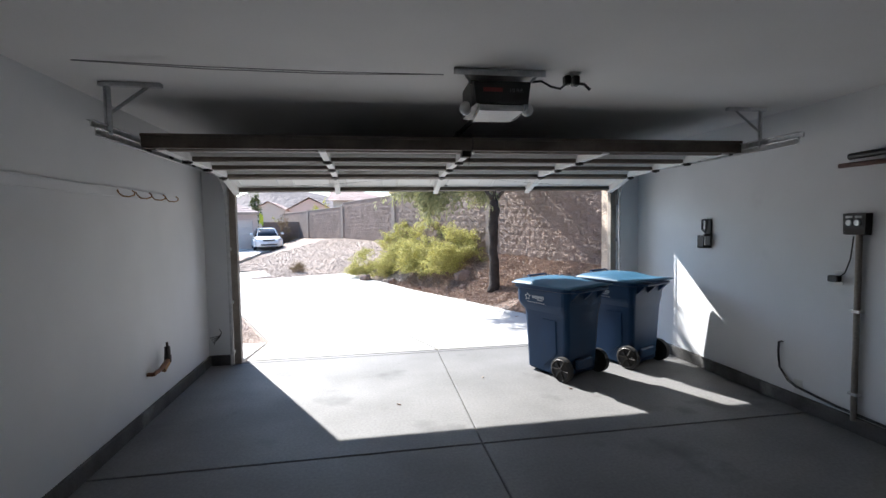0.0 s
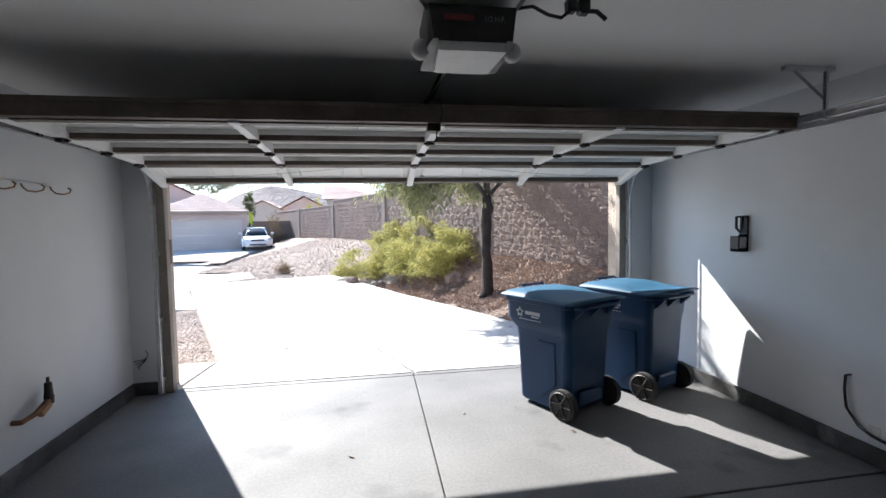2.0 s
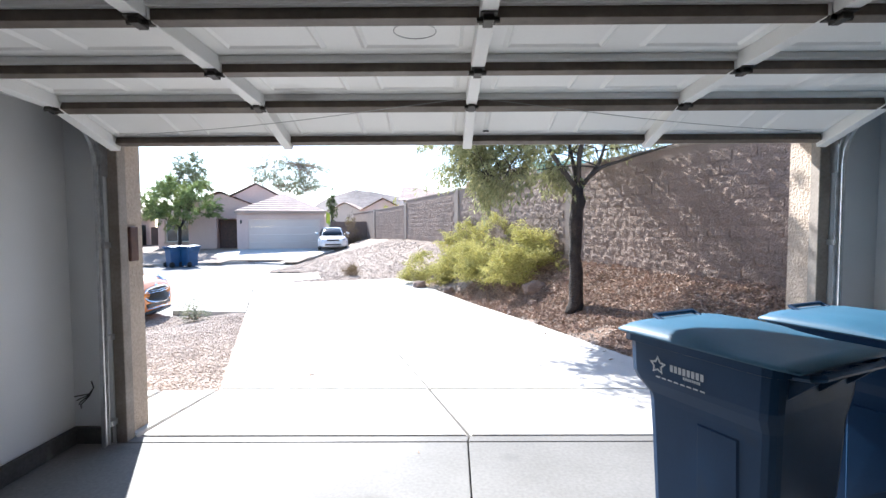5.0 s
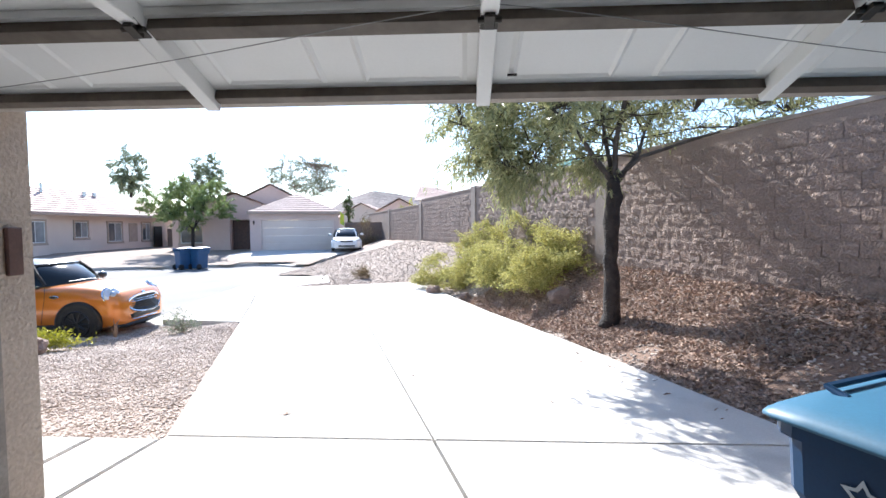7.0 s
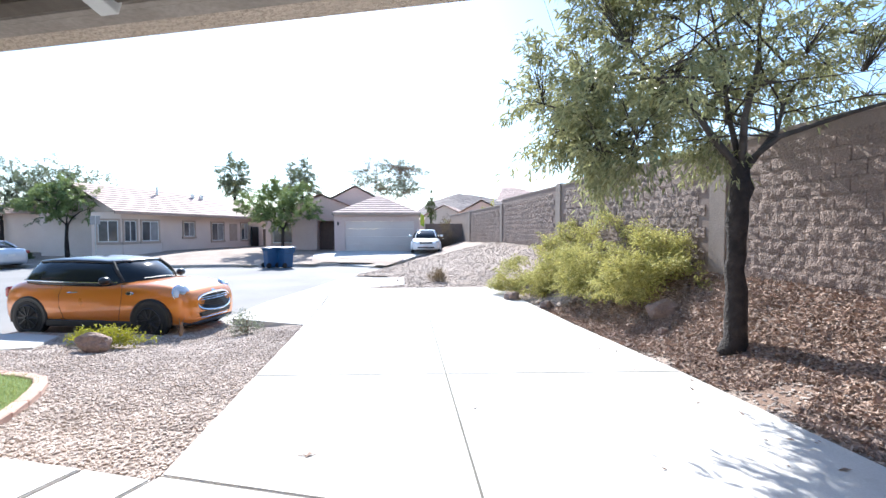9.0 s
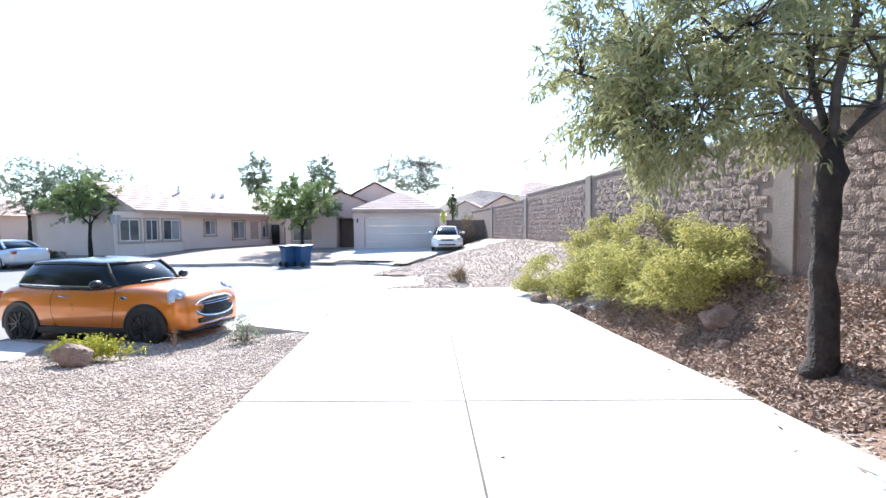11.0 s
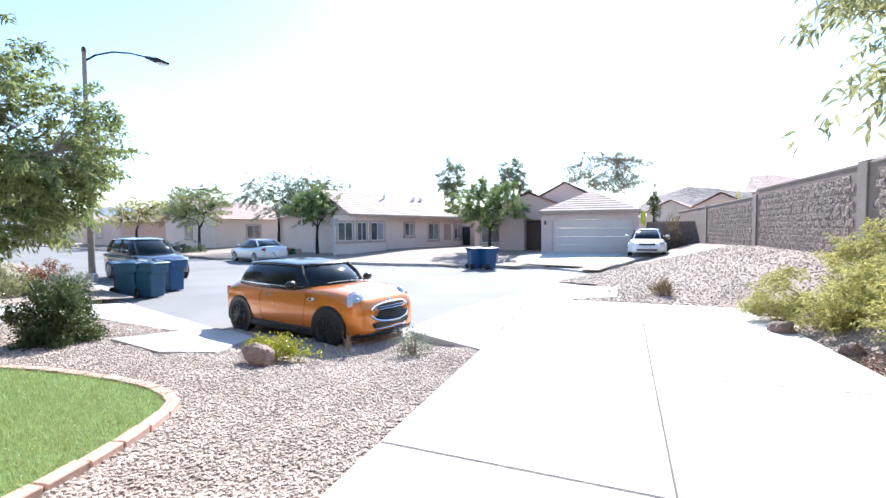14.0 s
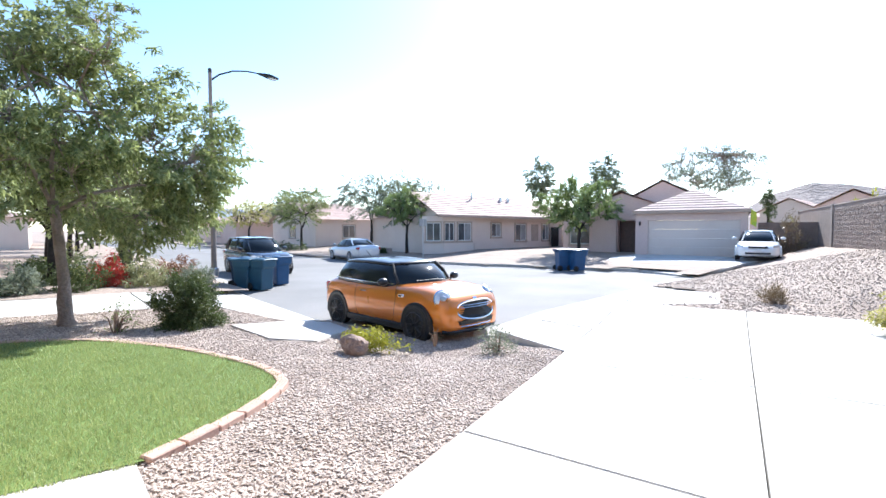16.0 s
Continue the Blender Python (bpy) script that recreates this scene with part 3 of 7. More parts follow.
def block_shape(seed, w=0.394, h=0.194):
    """A split-face block: flat back, broken face."""
    rng = random.Random(seed)
    nu, nv = 6, 4
    v, f = [], []
    for j in range(nv + 1):
        for i in range(nu + 1):
            rim = i in (0, nu) or j in (0, nv)
            x = w * i / nu + (0 if i in (0, nu) else rng.uniform(-0.024, 0.024))
            z = h * j / nv + (0 if j in (0, nv) else rng.uniform(-0.016, 0.016))
            y = 0.035 + 0.012 * noise.noise((x * 8, z * 9, seed * 1.7)) + rng.uniform(-0.008, 0.008)
            v.append((x, max(0.026, y - (0.004 if rim else 0.0)), z))
    for j in range(nv):
        for i in range(nu):
            a = j * (nu + 1) + i
            f.append((a, a + nu + 1, a + nu + 2, a + 1))
    k = len(v)
    v += [(0, -0.05, 0), (w, -0.05, 0), (w, -0.05, h), (0, -0.05, h)]
    c = [0, nu, (nu + 1) * (nv + 1) - 1, (nu + 1) * nv]
    for i in range(4):
        a, b = c[i], c[(i + 1) % 4]
        f.append((a, b, k + (i + 1) % 4, k + i))
    return v, f


def wall_core():
    bm = bmesh.new()
    for s0, s1 in ((-9, 3.66), (3.66, 11), (11, 18.4), (18.4, 26.7), (26.7, 36)):
        box(bm, s0, s1, -0.16, 0.021, -0.6, wall_top(s0 + 0.1) - 0.06)
    return bm


part("core", wall_core(), "mortar", bwall)
for s0, s1 in ((-9, 3.46), (3.86, 10.8), (11.2, 18.2), (18.6, 26.5), (26.9, 36)):
    part("coping", B((s0, s1, -0.18, 0.04, wall_top(s0) - 0.06, wall_top(s0)), bevel=0.008), "post_block", bwall)
for s in (-3.8, 3.66, 11.0, 18.4, 26.7):
    part("post", B((s - 0.2, s + 0.2, -0.24, 0.07, -0.5, wall_top(s) + 0.04), bevel=0.01), "post_block", bwall)

# wall beside the far house
fixed("side_wall", B((-8.0, -4.3, 38.2, 38.4, -0.3, 1.95)), "block", "brown block wall beside the far house", "wall")

# ---- garage door and its hardware ----
DX0, DX1 = -1.55, 3.32
DOOR_LINE = [(5.95, 2.135), (5.44, 2.30), (4.91, 2.33), (4.38, 2.34), (3.85, 2.35)]
garage_door = thing("garage_door", pose(0, 0, 0), "open white sectional steel garage door with struts", "garage door")


def along(a, b, r, bm):
    """Turns a section built along local y (0 to its length, inner face down) to lie from a to b."""
    d = Vector((0, b[0] - a[0], b[1] - a[1])).normalized()
    m = Matrix(((1, 0, 0, 0), (0, d.y, -d.z, a[0]), (0, d.z, d.y, a[1]), (0, 0, 0, 1)))
    bmesh.ops.transform(bm, matrix=m, verts=bm.verts[:])
    return bm


BAY = (DX1 - DX0) / 4
for k in range(4):
    a, b = DOOR_LINE[k], DOOR_LINE[k + 1]
    L = math.hypot(b[0] - a[0], b[1] - a[1]) - 0.006
    # local z points down, to the inside of the door
    section = part("section", along(a, b, 0, B((DX0, DX1, 0, L, -0.045, 0.0), bevel=0.003)), "door_paint", garage_door)
    part("rail", along(a, b, 0, B((DX0, DX1, 0, 0.012, 0.0, 0.03), (DX0, DX1, L - 0.012, L, 0.0, 0.03), bevel=0.003)), "door_paint", section)
    # dark bars put the shade of the inward rail faces into colour
    part("strut", along(a, b, 0, B((DX0, DX1, L - 0.075, L - 0.012, 0.0, 0.068), bevel=0.002)), "strut", section, "steel strut, darkened for the shaded section edge")
    if k == 0:
        part("strut", along(a, b, 0, B((DX0, DX1, 0.012, 0.06, 0.0, 0.045), bevel=0.002)), "strut", section, "steel strut, darkened for the shaded bottom edge")
    for i in range(5):
        x = DX0 + i * BAY
        w = 0.030 if 0 < i < 4 else 0.034
        x = min(max(x, DX0 + w), DX1 - w)
        part("stile", along(a, b, 0, B((x - w, x + w, 0.0, L, 0.0, 0.072), bevel=0.003)), "door_paint", section)
        if k < 3:
            hg = bmesh.new()
            box(hg, x - 0.03, x + 0.03, L - 0.05, L + 0.05, 0.073, 0.078, 0.001)
            tube(hg, [(x - 0.04, L + 0.003, 0.084), (x + 0.04, L + 0.003, 0.084)], 0.010, 8)
            box(hg, x - 0.018, x + 0.018, L - 0.028, L + 0.035, 0.078, 0.098, 0.002)
            part("hinge", along(a, b, 0, hg), "dark_metal", section)
    for i in range(8):
        x0 = DX0 + 0.09 + i * BAY / 2 + (0 if i % 2 else 0.01)
        x1 = x0 + BAY / 2 - 0.16
        p = bmesh.new()
        loft(p, [[(x0, 0.09, -0.001), (x1, 0.09, -0.001), (x1, L - 0.1, -0.001), (x0, L - 0.1, -0.001)],
                 [(x0 + 0.02, 0.11, 0.012), (x1 - 0.02, 0.11, 0.012), (x1 - 0.02, L - 0.12, 0.012), (x0 + 0.02, L - 0.12, 0.012)],
                 [(x0 + 0.035, 0.125, 0.004), (x1 - 0.035, 0.125, 0.004), (x1 - 0.035, L - 0.135, 0.004), (x0 + 0.035, L - 0.135, 0.004)]])
        part("panel", along(a, b, 0, p), "door_paint", section)
part("bottom_seal", B((DX0, DX1, 5.945, 5.985, 2.105, 2.14), bevel=0.006), "wood_trim", garage_door, "grey rubber bottom seal")
beam = bmesh.new()
for b in ((DX0 - 0.08, DX1 + 0.08, 3.80, 3.81, 2.29, 2.395), (DX0 - 0.08, DX1 + 0.08, 3.81, 3.88, 2.385, 2.395), (DX0 - 0.08, DX1 + 0.08, 3.81, 3.87, 2.29, 2.30),
          (DX0 - 0.08, DX1 + 0.08, 3.785, 3.80, 2.37, 2.395)):
    box(beam, *b, bevel=0.002)
part("strut", beam, "strut", garage_door, "brown dusty steel strut on the top section")
part("operator_arm", T([(0.84, 3.9, 2.40), (0.84, 4.1, 2.50), (0.84, 4.25, 2.52)], 0.012, 6), "dark_metal", garage_door)
part("bracket", B((0.80, 0.88, 3.82, 3.9, 2.24, 2.42), bevel=0.004), "dark_metal", garage_door)
cord = [(0.86 + 0.02 * math.sin(i), 3.76, 2.42 - 0.05 * i) for i in range(6)]
part("pull_cord", T(cord, 0.004, 5), "black", garage_door)
for sgn, xe in ((-1, DX0 + 0.05), (1, DX1 - 0.05)):
    xm = 0.885
    pts = []
    for i in range(13):
        f = i / 12
        x = xm + (xe - xm) * f
        pts.append((x, 5.40 + 0.5 * f ** 1.5, 2.265 - 0.06 * math.sin(f * 3.1) * 1.0 - 0.10 * f ** 1.5))
    part("lift_cable", T(pts, 0.002, 5), "grey_print", garage_door)
ring_pts = [(0.615 + 0.085 * math.cos(0.2618 * i), 4.62 + 0.075 * math.sin(0.2618 * i), 2.318) for i in range(25)]
part("pencil_ring", T(ring_pts, 0.002, 4), "grey_print", garage_door, "thin grey ring drawn on a panel")
part("emblem", B((0.98, 1.02, 5.80, 5.812, 2.158, 2.166)), "black", garage_door)


def rail_section(bm, pts):
    """A C-shaped track along a line in the y-z plane."""
    prof = [(-0.027, -0.012), (0.027, -0.012), (0.027, 0.012), (0.02, 0.012), (0.02, -0.006), (-0.02, -0.006), (-0.02, 0.012), (-0.027, 0.012)]
    rings = []
    for i, (x, y, z) in enumerate(pts):
        a, b = Vector(pts[max(i - 1, 0)]), Vector(pts[min(i + 1, len(pts) - 1)])
        d = (b - a).normalized()
        n = Vector((0, -d.z, d.y))
        rings.append([Vector((x, y, z)) + n * u + Vector((v, 0, 0)) for u, v in prof])
    return loft(bm, rings)


for side_x, sg, nm in ((-1.64, 1, "w"), (3.42, -1, "e")):
    track = thing("door_track", pose(side_x, 0, 0), "galvanised steel door track with curved corner", "door track", "tracks of the garage door")
    pts = [(0, 5.90, 0.02), (0, 5.92, 1.0), (0, 5.92, 1.95)]
    for i in range(7):
        a = radians(15 * i)
        pts.append((0, 5.92 - 0.32 * (1 - math.cos(a)), 1.97 + 0.32 * math.sin(a)))
    pts += [(0, 5.2, 2.295), (0, 4.2, 2.30), (0, 3.25, 2.305)]
    bm = rail_section(bmesh.new(), pts)
    if sg < 0:
        bmesh.ops.scale(bm, vec=(-1, 1, 1), verts=bm.verts[:])
    part("rail", bm, "galv", track)
    part("angle_bar", B((-0.018 * sg - 0.004, -0.018 * sg + 0.004, 3.22, 5.5, 2.33, 2.37), (-0.04, 0.0, 3.22, 5.5, 2.366, 2.37)), "galv", track)
    part("flag_bracket", B((-0.012, 0.012, 5.93, 6.0, 1.9, 2.12)), "galv", track)
    for z in (0.14, 0.75, 1.4):
        part("wall_bracket", B((-0.02, 0.02, 5.93, 6.0, z, z + 0.04), bevel=0.003), "galv", track)
    y0 = 3.40 if nm == "w" else 3.62
    part("hanger_foot", B((-0.05 if nm == "w" else -0.33, 0.33 if nm == "w" else 0.05, y0 - 0.02, y0 + 0.02, ZC - 0.03, ZC - 0.002), bevel=0.003), "galv", track)
    hang = bmesh.new()
    box(hang, -0.018, 0.018, y0 - 0.004, y0 + 0.004, 2.31, ZC - 0.02)
    box(hang, -0.018, -0.010, y0 - 0.02, y0 + 0.004, 2.31, ZC - 0.02)
    part("hanger", hang, "galv", track)
    part("brace", T([(0.0, y0 + 0.012, 2.45), (0.24 * sg, y0 + 0.012, ZC - 0.02)], 0.012, 4), "galv", track)
    for y in (5.35, 4.9, 4.37, 3.95):
        rl = bmesh.new()
        tube(rl, [(0.012 * sg, y, 2.30), (0.09 * sg, y, 2.30)], 0.006, 6)
        tube(rl, [(-0.008, y, 2.30), (0.012, y, 2.30)], 0.024, 10)
        box(rl, min(0.06 * sg, 0.13 * sg), max(0.06 * sg, 0.13 * sg), y - 0.03, y + 0.03, 2.285, 2.32, 0.004)
        part("roller", rl, "dark_metal", track)
    part("lock_bar", T([(0.03 * sg, 5.86, 0.04), (0.03 * sg, 5.87, 1.95)], 0.008, 6), "galv", track)

# ---- opener ----
op = thing("garage_door_opener", pose(0.88, 2.92, 0.01) @ Matrix.Diagonal((0.9, 1, 1, 1)), "black garage door opener with a white lamp lens", "garage door opener")
case = loft(bmesh.new(), [[(-0.19, 0, 2.44), (0.19, 0, 2.44), (0.21, 0, 2.58), (-0.21, 0, 2.58)], [(-0.21, 0.06, 2.43), (0.21, 0.06, 2.43), (0.22, 0.06, 2.60), (-0.22, 0.06, 2.60)],
                          [(-0.21, 0.34, 2.41), (0.21, 0.34, 2.41), (0.21, 0.34, 2.60), (-0.21, 0.34, 2.60)]])
part("housing", case, "black", op)
lens = loft(bmesh.new(), [[(-0.165, 0.015, 2.445), (0.165, 0.015, 2.445), (0.165, 0.02, 2.40), (-0.165, 0.02, 2.40)], [(-0.145, 0.28, 2.42), (0.145, 0.28, 2.42), (0.145, 0.28, 2.385), (-0.145, 0.28, 2.385)]])
part("lamp_lens", lens, "lens_plastic", op, "milky white lamp lens")
for sx in (-1, 1):
    g = bmesh.new()
    bmesh.ops.create_uvsphere(g, u_segments=14, v_segments=10, radius=0.045, matrix=pose(0.235 * sx, 0.14, 2.44))
    part("bulb", g, "lens_plastic", op, smooth=True)
part("print_bar", B((-0.14, 0.0, -0.004, -0.002, 2.515, 2.54)), "red_print", op, "dull red printed name bar")
txt = bpy.data.curves.new("rating", "FONT")
txt.body, txt.size, txt.extrude, txt.align_x = "1/2 H.P.", 0.032, 0.0005, "LEFT"
tx = new("rating", txt)
tx.parent = op
tx.matrix_basis = pose(0.05, -0.004, 2.515, 90, 0, 0)
txt.materials.append(M["grey_print"])
part("ceiling_angle", B((-0.36, 0.30, -0.05, -0.045, 2.60, ZC - 0.002), (-0.36, 0.30, -0.05, -0.01, ZC - 0.006, ZC - 0.002)), "galv", op)
for x0, x1 in ((-0.30, -0.2), (0.26, 0.2)):
    part("hanger_strap", T([(x0, -0.04, 2.63), (x1, 0.06, 2.57)], 0.012, 4), "galv", op)
part("drive_rail", B((-0.045, -0.02, 0.3, 3.04, 2.475, 2.51), bevel=0.003), "dark_metal", op)
part("header_bracket", B((-0.08, 0.02, 2.99, 3.05, 2.43, 2.55), bevel=0.004), "galv", op)
part("trolley", B((-0.06, 0.0, 1.24, 1.4, 2.45, 2.48), bevel=0.004), "dark_metal", op)
out = thing("ceiling_outlet", pose(1.34, 2.92, ZC), "ceiling outlet with two black plugs and cords", "outlet")
part("plate", B((-0.035, 0.045, -0.06, 0.06, -0.012, -0.001), bevel=0.003), "white_plastic", out)
part("plug", B((-0.05, -0.005, -0.03, 0.02, -0.07, -0.012), bevel=0.008), "black", out)
part("plug", B((0.005, 0.055, -0.03, 0.02, -0.075, -0.012), bevel=0.008), "black", out)
part("cord", T([(-0.03, -0.01, -0.06), (-0.08, -0.02, -0.10), (-0.14, -0.02, -0.09), (-0.2, 0, -0.05), (-0.26, 0.03, -0.05)], 0.008, 6), "black", out)
part("cord", T([(0.04, -0.01, -0.06), (0.08, -0.03, -0.07), (0.11, -0.05, -0.11)], 0.01, 6), "black", out)
wire = thing("ceiling_wire", pose(0, 0, 0), "thin twin wire sagging below the ceiling", "wire")
for dz in (0.0, -0.012):
    part("strand", T([(-1.6, 2.95, ZC - 0.01 + dz * 0.2), (-0.9, 2.93, ZC - 0.03 + dz), (-0.2, 2.91, ZC - 0.04 + dz), (0.5, 2.92, ZC - 0.03)], 0.003, 5), "grey_print", wire)

# ---- things on the side walls ----
hb = thing("hook_board", pose(XL, 3.6, 1.9), "white painted board with brass coat hooks", "hook board")
part("board", B((0.0, 0.018, -1.6, 1.35, 0.045, 0.115), bevel=0.003), "wall_paint", hb)
for y in (0.42, 0.72, 1.0, 1.3):
    part("hook", T([(0.02, y, 0.1), (0.03, y, 0.075), (0.05, y + 0.01, 0.05), (0.085, y + 0.04, 0.045), (0.10, y + 0.09, 0.06), (0.092, y + 0.12, 0.085), (0.07, y + 0.125, 0.10)], 0.0055, 6), "brass", hb)
tap = thing("pipe_stub", pose(XL, 4.55, 0.44), "old brass pipe stub with grey cap", "pipe fitting")
part("pipe", T([(0, -0.16, -0.03), (0.05, -0.15, -0.035), (0.07, -0.05, -0.02), (0.075, 0.1, 0.03), (0.06, 0.14, 0.03)], [0.018, 0.018, 0.018, 0.022, 0.02], 8), "copper", tap)
part("valve", T([(0.07, 0.1, 0.0), (0.07, 0.1, 0.06), (0.07, 0.1, 0.065), (0.07, 0.1, 0.15), (0.07, 0.1, 0.155), (0.07, 0.1, 0.19)], [0.03, 0.032, 0.028, 0.024, 0.012, 0.010], 10), "dark_metal", tap)
part("flange", T([(0.07, 0.0, -0.045), (0.072, 0.09, 0.0)], [0.024, 0.026], 8), "brass", tap)
loose = thing("loose_wires", pose(-1.83, YF - 0.005, 0.36), "loose low-voltage wires sticking out of the wall", "wire")
for i in range(4):
    part("wire", T([(0.03, 0, 0.09), (0.06, -0.02, 0.05), (0.04, -0.035, 0.01 - 0.005 * i), (-0.02, -0.04, 0.0 - 0.022 * i), (-0.07 + 0.015 * i, -0.03, -0.012 - 0.028 * i)], 0.0045, 5), "black", loose)
hold = thing("tool_holder", pose(XR, 4.62, 1.53), "black plastic wall bracket for garden tools", "wall bracket")
hl = bmesh.new()
box(hl, -0.02, 0.0, -0.045, 0.045, -0.16, 0.16, 0.006)
part("back_plate", hl, "black", hold)
part("loop", T([(-0.02, -0.03, 0.15), (-0.055, -0.03, 0.15), (-0.06, -0.025, 0.05), (-0.05, 0.0, 0.01), (-0.06, 0.035, 0.05), (-0.055, 0.04, 0.15), (-0.02, 0.04, 0.15)], 0.012, 6), "black", hold)
part("tray", B((-0.11, -0.018, -0.05, 0.05, -0.16, -0.13), (-0.11, -0.095, -0.05, 0.05, -0.16, -0.02), (-0.11, -0.018, -0.05, -0.042, -0.03, -0.005), bevel=0.004), "black", hold)
ctl = thing("irrigation_controller", pose(XR, 3.02, 1.63), "grey irrigation controller box with dials", "controller")
part("case", loft(bmesh.new(), [[(0, -0.085, -0.08), (0, 0.085, -0.08), (0, 0.09, 0.09), (0, -0.09, 0.09)], [(-0.06, -0.08, -0.075), (-0.06, 0.08, -0.075), (-0.06, 0.085, 0.085), (-0.06, -0.085, 0.085)]]), "dark_metal", ctl)
part("face", B((-0.063, -0.059, -0.072, 0.072, -0.03, 0.075)), "black", ctl)
for y in (-0.03, 0.03):
    part("dial", T([(-0.062, y, 0.015), (-0.075, y, 0.015)], 0.022, 14), "galv", ctl)
part("label_plate", B((-0.066, -0.062, -0.06, -0.01, 0.052, 0.068)), "white_plastic", ctl)
part("label_plate", B((-0.066, -0.062, 0.01, 0.06, 0.052, 0.068)), "white_plastic", ctl)
pipe = thing("conduit", pose(XR - 0.03, 3.0, 0.0), "grey plastic conduit running down the wall", "conduit")
part("tube", T([(0, 0, 0.10), (0, 0.0, 1.56)], 0.021, 12), "wood_trim", pipe)
for z in (0.3, 0.95):
    part("strap", B((-0.024, 0.03, -0.035, 0.035, z, z + 0.02), bevel=0.002), "galv", pipe)
ol = thing("wall_outlet", pose(XR, 3.17, 1.2), "white wall outlet with a black adapter", "outlet")
part("plate", B((-0.006, 0, -0.035, 0.035, -0.058, 0.058), bevel=0.002), "white_plastic", ol)
part("adapter", B((-0.06, -0.006, -0.03, 0.05, -0.03, 0.02), bevel=0.006), "black", ol)
part("cord", T([(-0.04, -0.02, 0.0), (-0.03, -0.07, 0.05), (-0.02, -0.10, 0.16), (-0.02, -0.12, 0.34)], 0.005, 6), "black", ol)
lo = thing("floor_outlet", pose(XR, 3.50, 0.19), "white outlet plate low on the wall", "outlet")
part("plate", B((-0.006, 0, -0.04, 0.04, -0.065, 0.065), bevel=0.002), "white_plastic", lo)
cab = thing("wall_cable", pose(XR - 0.012, 3.5, 0.0), "dark cable running down and along the wall", "cable")
for dy in (0.0, 0.012):
    part("strand", T([(0.012, 0.16 + dy, 0.56), (-0.01, 0.18 + dy, 0.55), (-0.01, 0.185 + dy, 0.45), (-0.008, 0.17 + dy, 0.32), (-0.006, 0.08 + dy, 0.23 - dy), (-0.012, 0.0, 0.2 - dy), (-0.004, -0.35, 0.16 - dy), (-0.004, -1.2, 0.135 - dy), (-0.004, -3.0, 0.13 - dy)], 0.005, 5), "black", cab)
bars = thing("wall_rack", pose(XR, 2.85, 2.12), "dark bars of a wall rack", "rack")
part("bar", T([(-0.08, 0.2, 0.03), (-0.08, -0.8, 0.06)], 0.025, 10), "black", bars)
part("bar", B((-0.10, -0.06, -0.75, 0.28, -0.05, -0.015), bevel=0.008), "wood_dark", bars, "dark red wooden bar")
for y in (-0.1, -0.6):
    part("rack_arm", B((-0.11, 0.0, y - 0.012, y + 0.012, -0.05, 0.06), bevel=0.003), "black", bars)
bell = thing("keypad", pose(OX0, 6.24, 1.42), "brown plastic keypad cover on the stucco jamb", "keypad")
part("case", B((0.0, 0.025, -0.045, 0.045, -0.13, 0.13), bevel=0.006), "wood_dark", bell)
smoke = thing("ceiling_fixture", pose(1.45, 1.55, ZC), "small pale lamp holder on the ceiling", "fixture")
part("base", T([(0, 0, 0), (0, 0, -0.03)], [0.06, 0.05], 14), "white_plastic", smoke)


# ---- rubbish bins ----
def rounded(hw, y0, y1, z, r, n=3):
    pts = []
    for cx, cy, a0 in ((hw - r, y1 - r, 0), (-hw + r, y1 - r, 90), (-hw + r, y0 + r, 180), (hw - r, y0 + r, 270)):
        for i in range(n + 1):
            a = radians(a0 + 90 * i / n)
            pts.append((cx + r * math.cos(a), cy + r * math.sin(a), z))
    return pts


def spoked_wheel(bm_r, bm_h, x, y, z, r, w, sx):
    tube(bm_r, [(x - w / 2, y, z), (x - w / 2 * 0.9, y, z), (x + w / 2 * 0.9, y, z), (x + w / 2, y, z)], [r * 0.9, r, r, r * 0.9], 22)
    xo = x + sx * (w / 2 + 0.002)
    tube(bm_h, [(xo - 0.004, y, z), (xo + 0.012 * sx, y, z)], r * 0.2, 12)
    for k in range(6):
        a = radians(60 * k)
        tube(bm_h, [(xo, y + 0.15 * r * math.cos(a), z + 0.15 * r * math.sin(a)), (xo, y + 0.8 * r * math.cos(a), z + 0.8 * r * math.sin(a))], 0.011, 5)
    for k in range(24):
        a, b = radians(15 * k), radians(15 * k + 15)
        tube(bm_h, [(xo, y + 0.82 * r * math.cos(a), z + 0.82 * r * math.sin(a)), (xo, y + 0.82 * r * math.cos(b), z + 0.82 * r * math.sin(b))], 0.007, 4, False)


def star(cx, cz, R, r, y, th, m):
    bm = bmesh.new()
    o = [((R if i % 2 == 0 else r) * math.sin(math.pi * i / 5), (R if i % 2 == 0 else r) * math.cos(math.pi * i / 5)) for i in range(10)]
    q = [(0.62 * a, 0.62 * b) for a, b in o]
    for i in range(10):
        j = (i + 1) % 10
        bm.faces.new([bm.verts.new((y, -(cx + a), cz + b)) for a, b in (o[i], o[j], q[j], q[i])])
    return bm


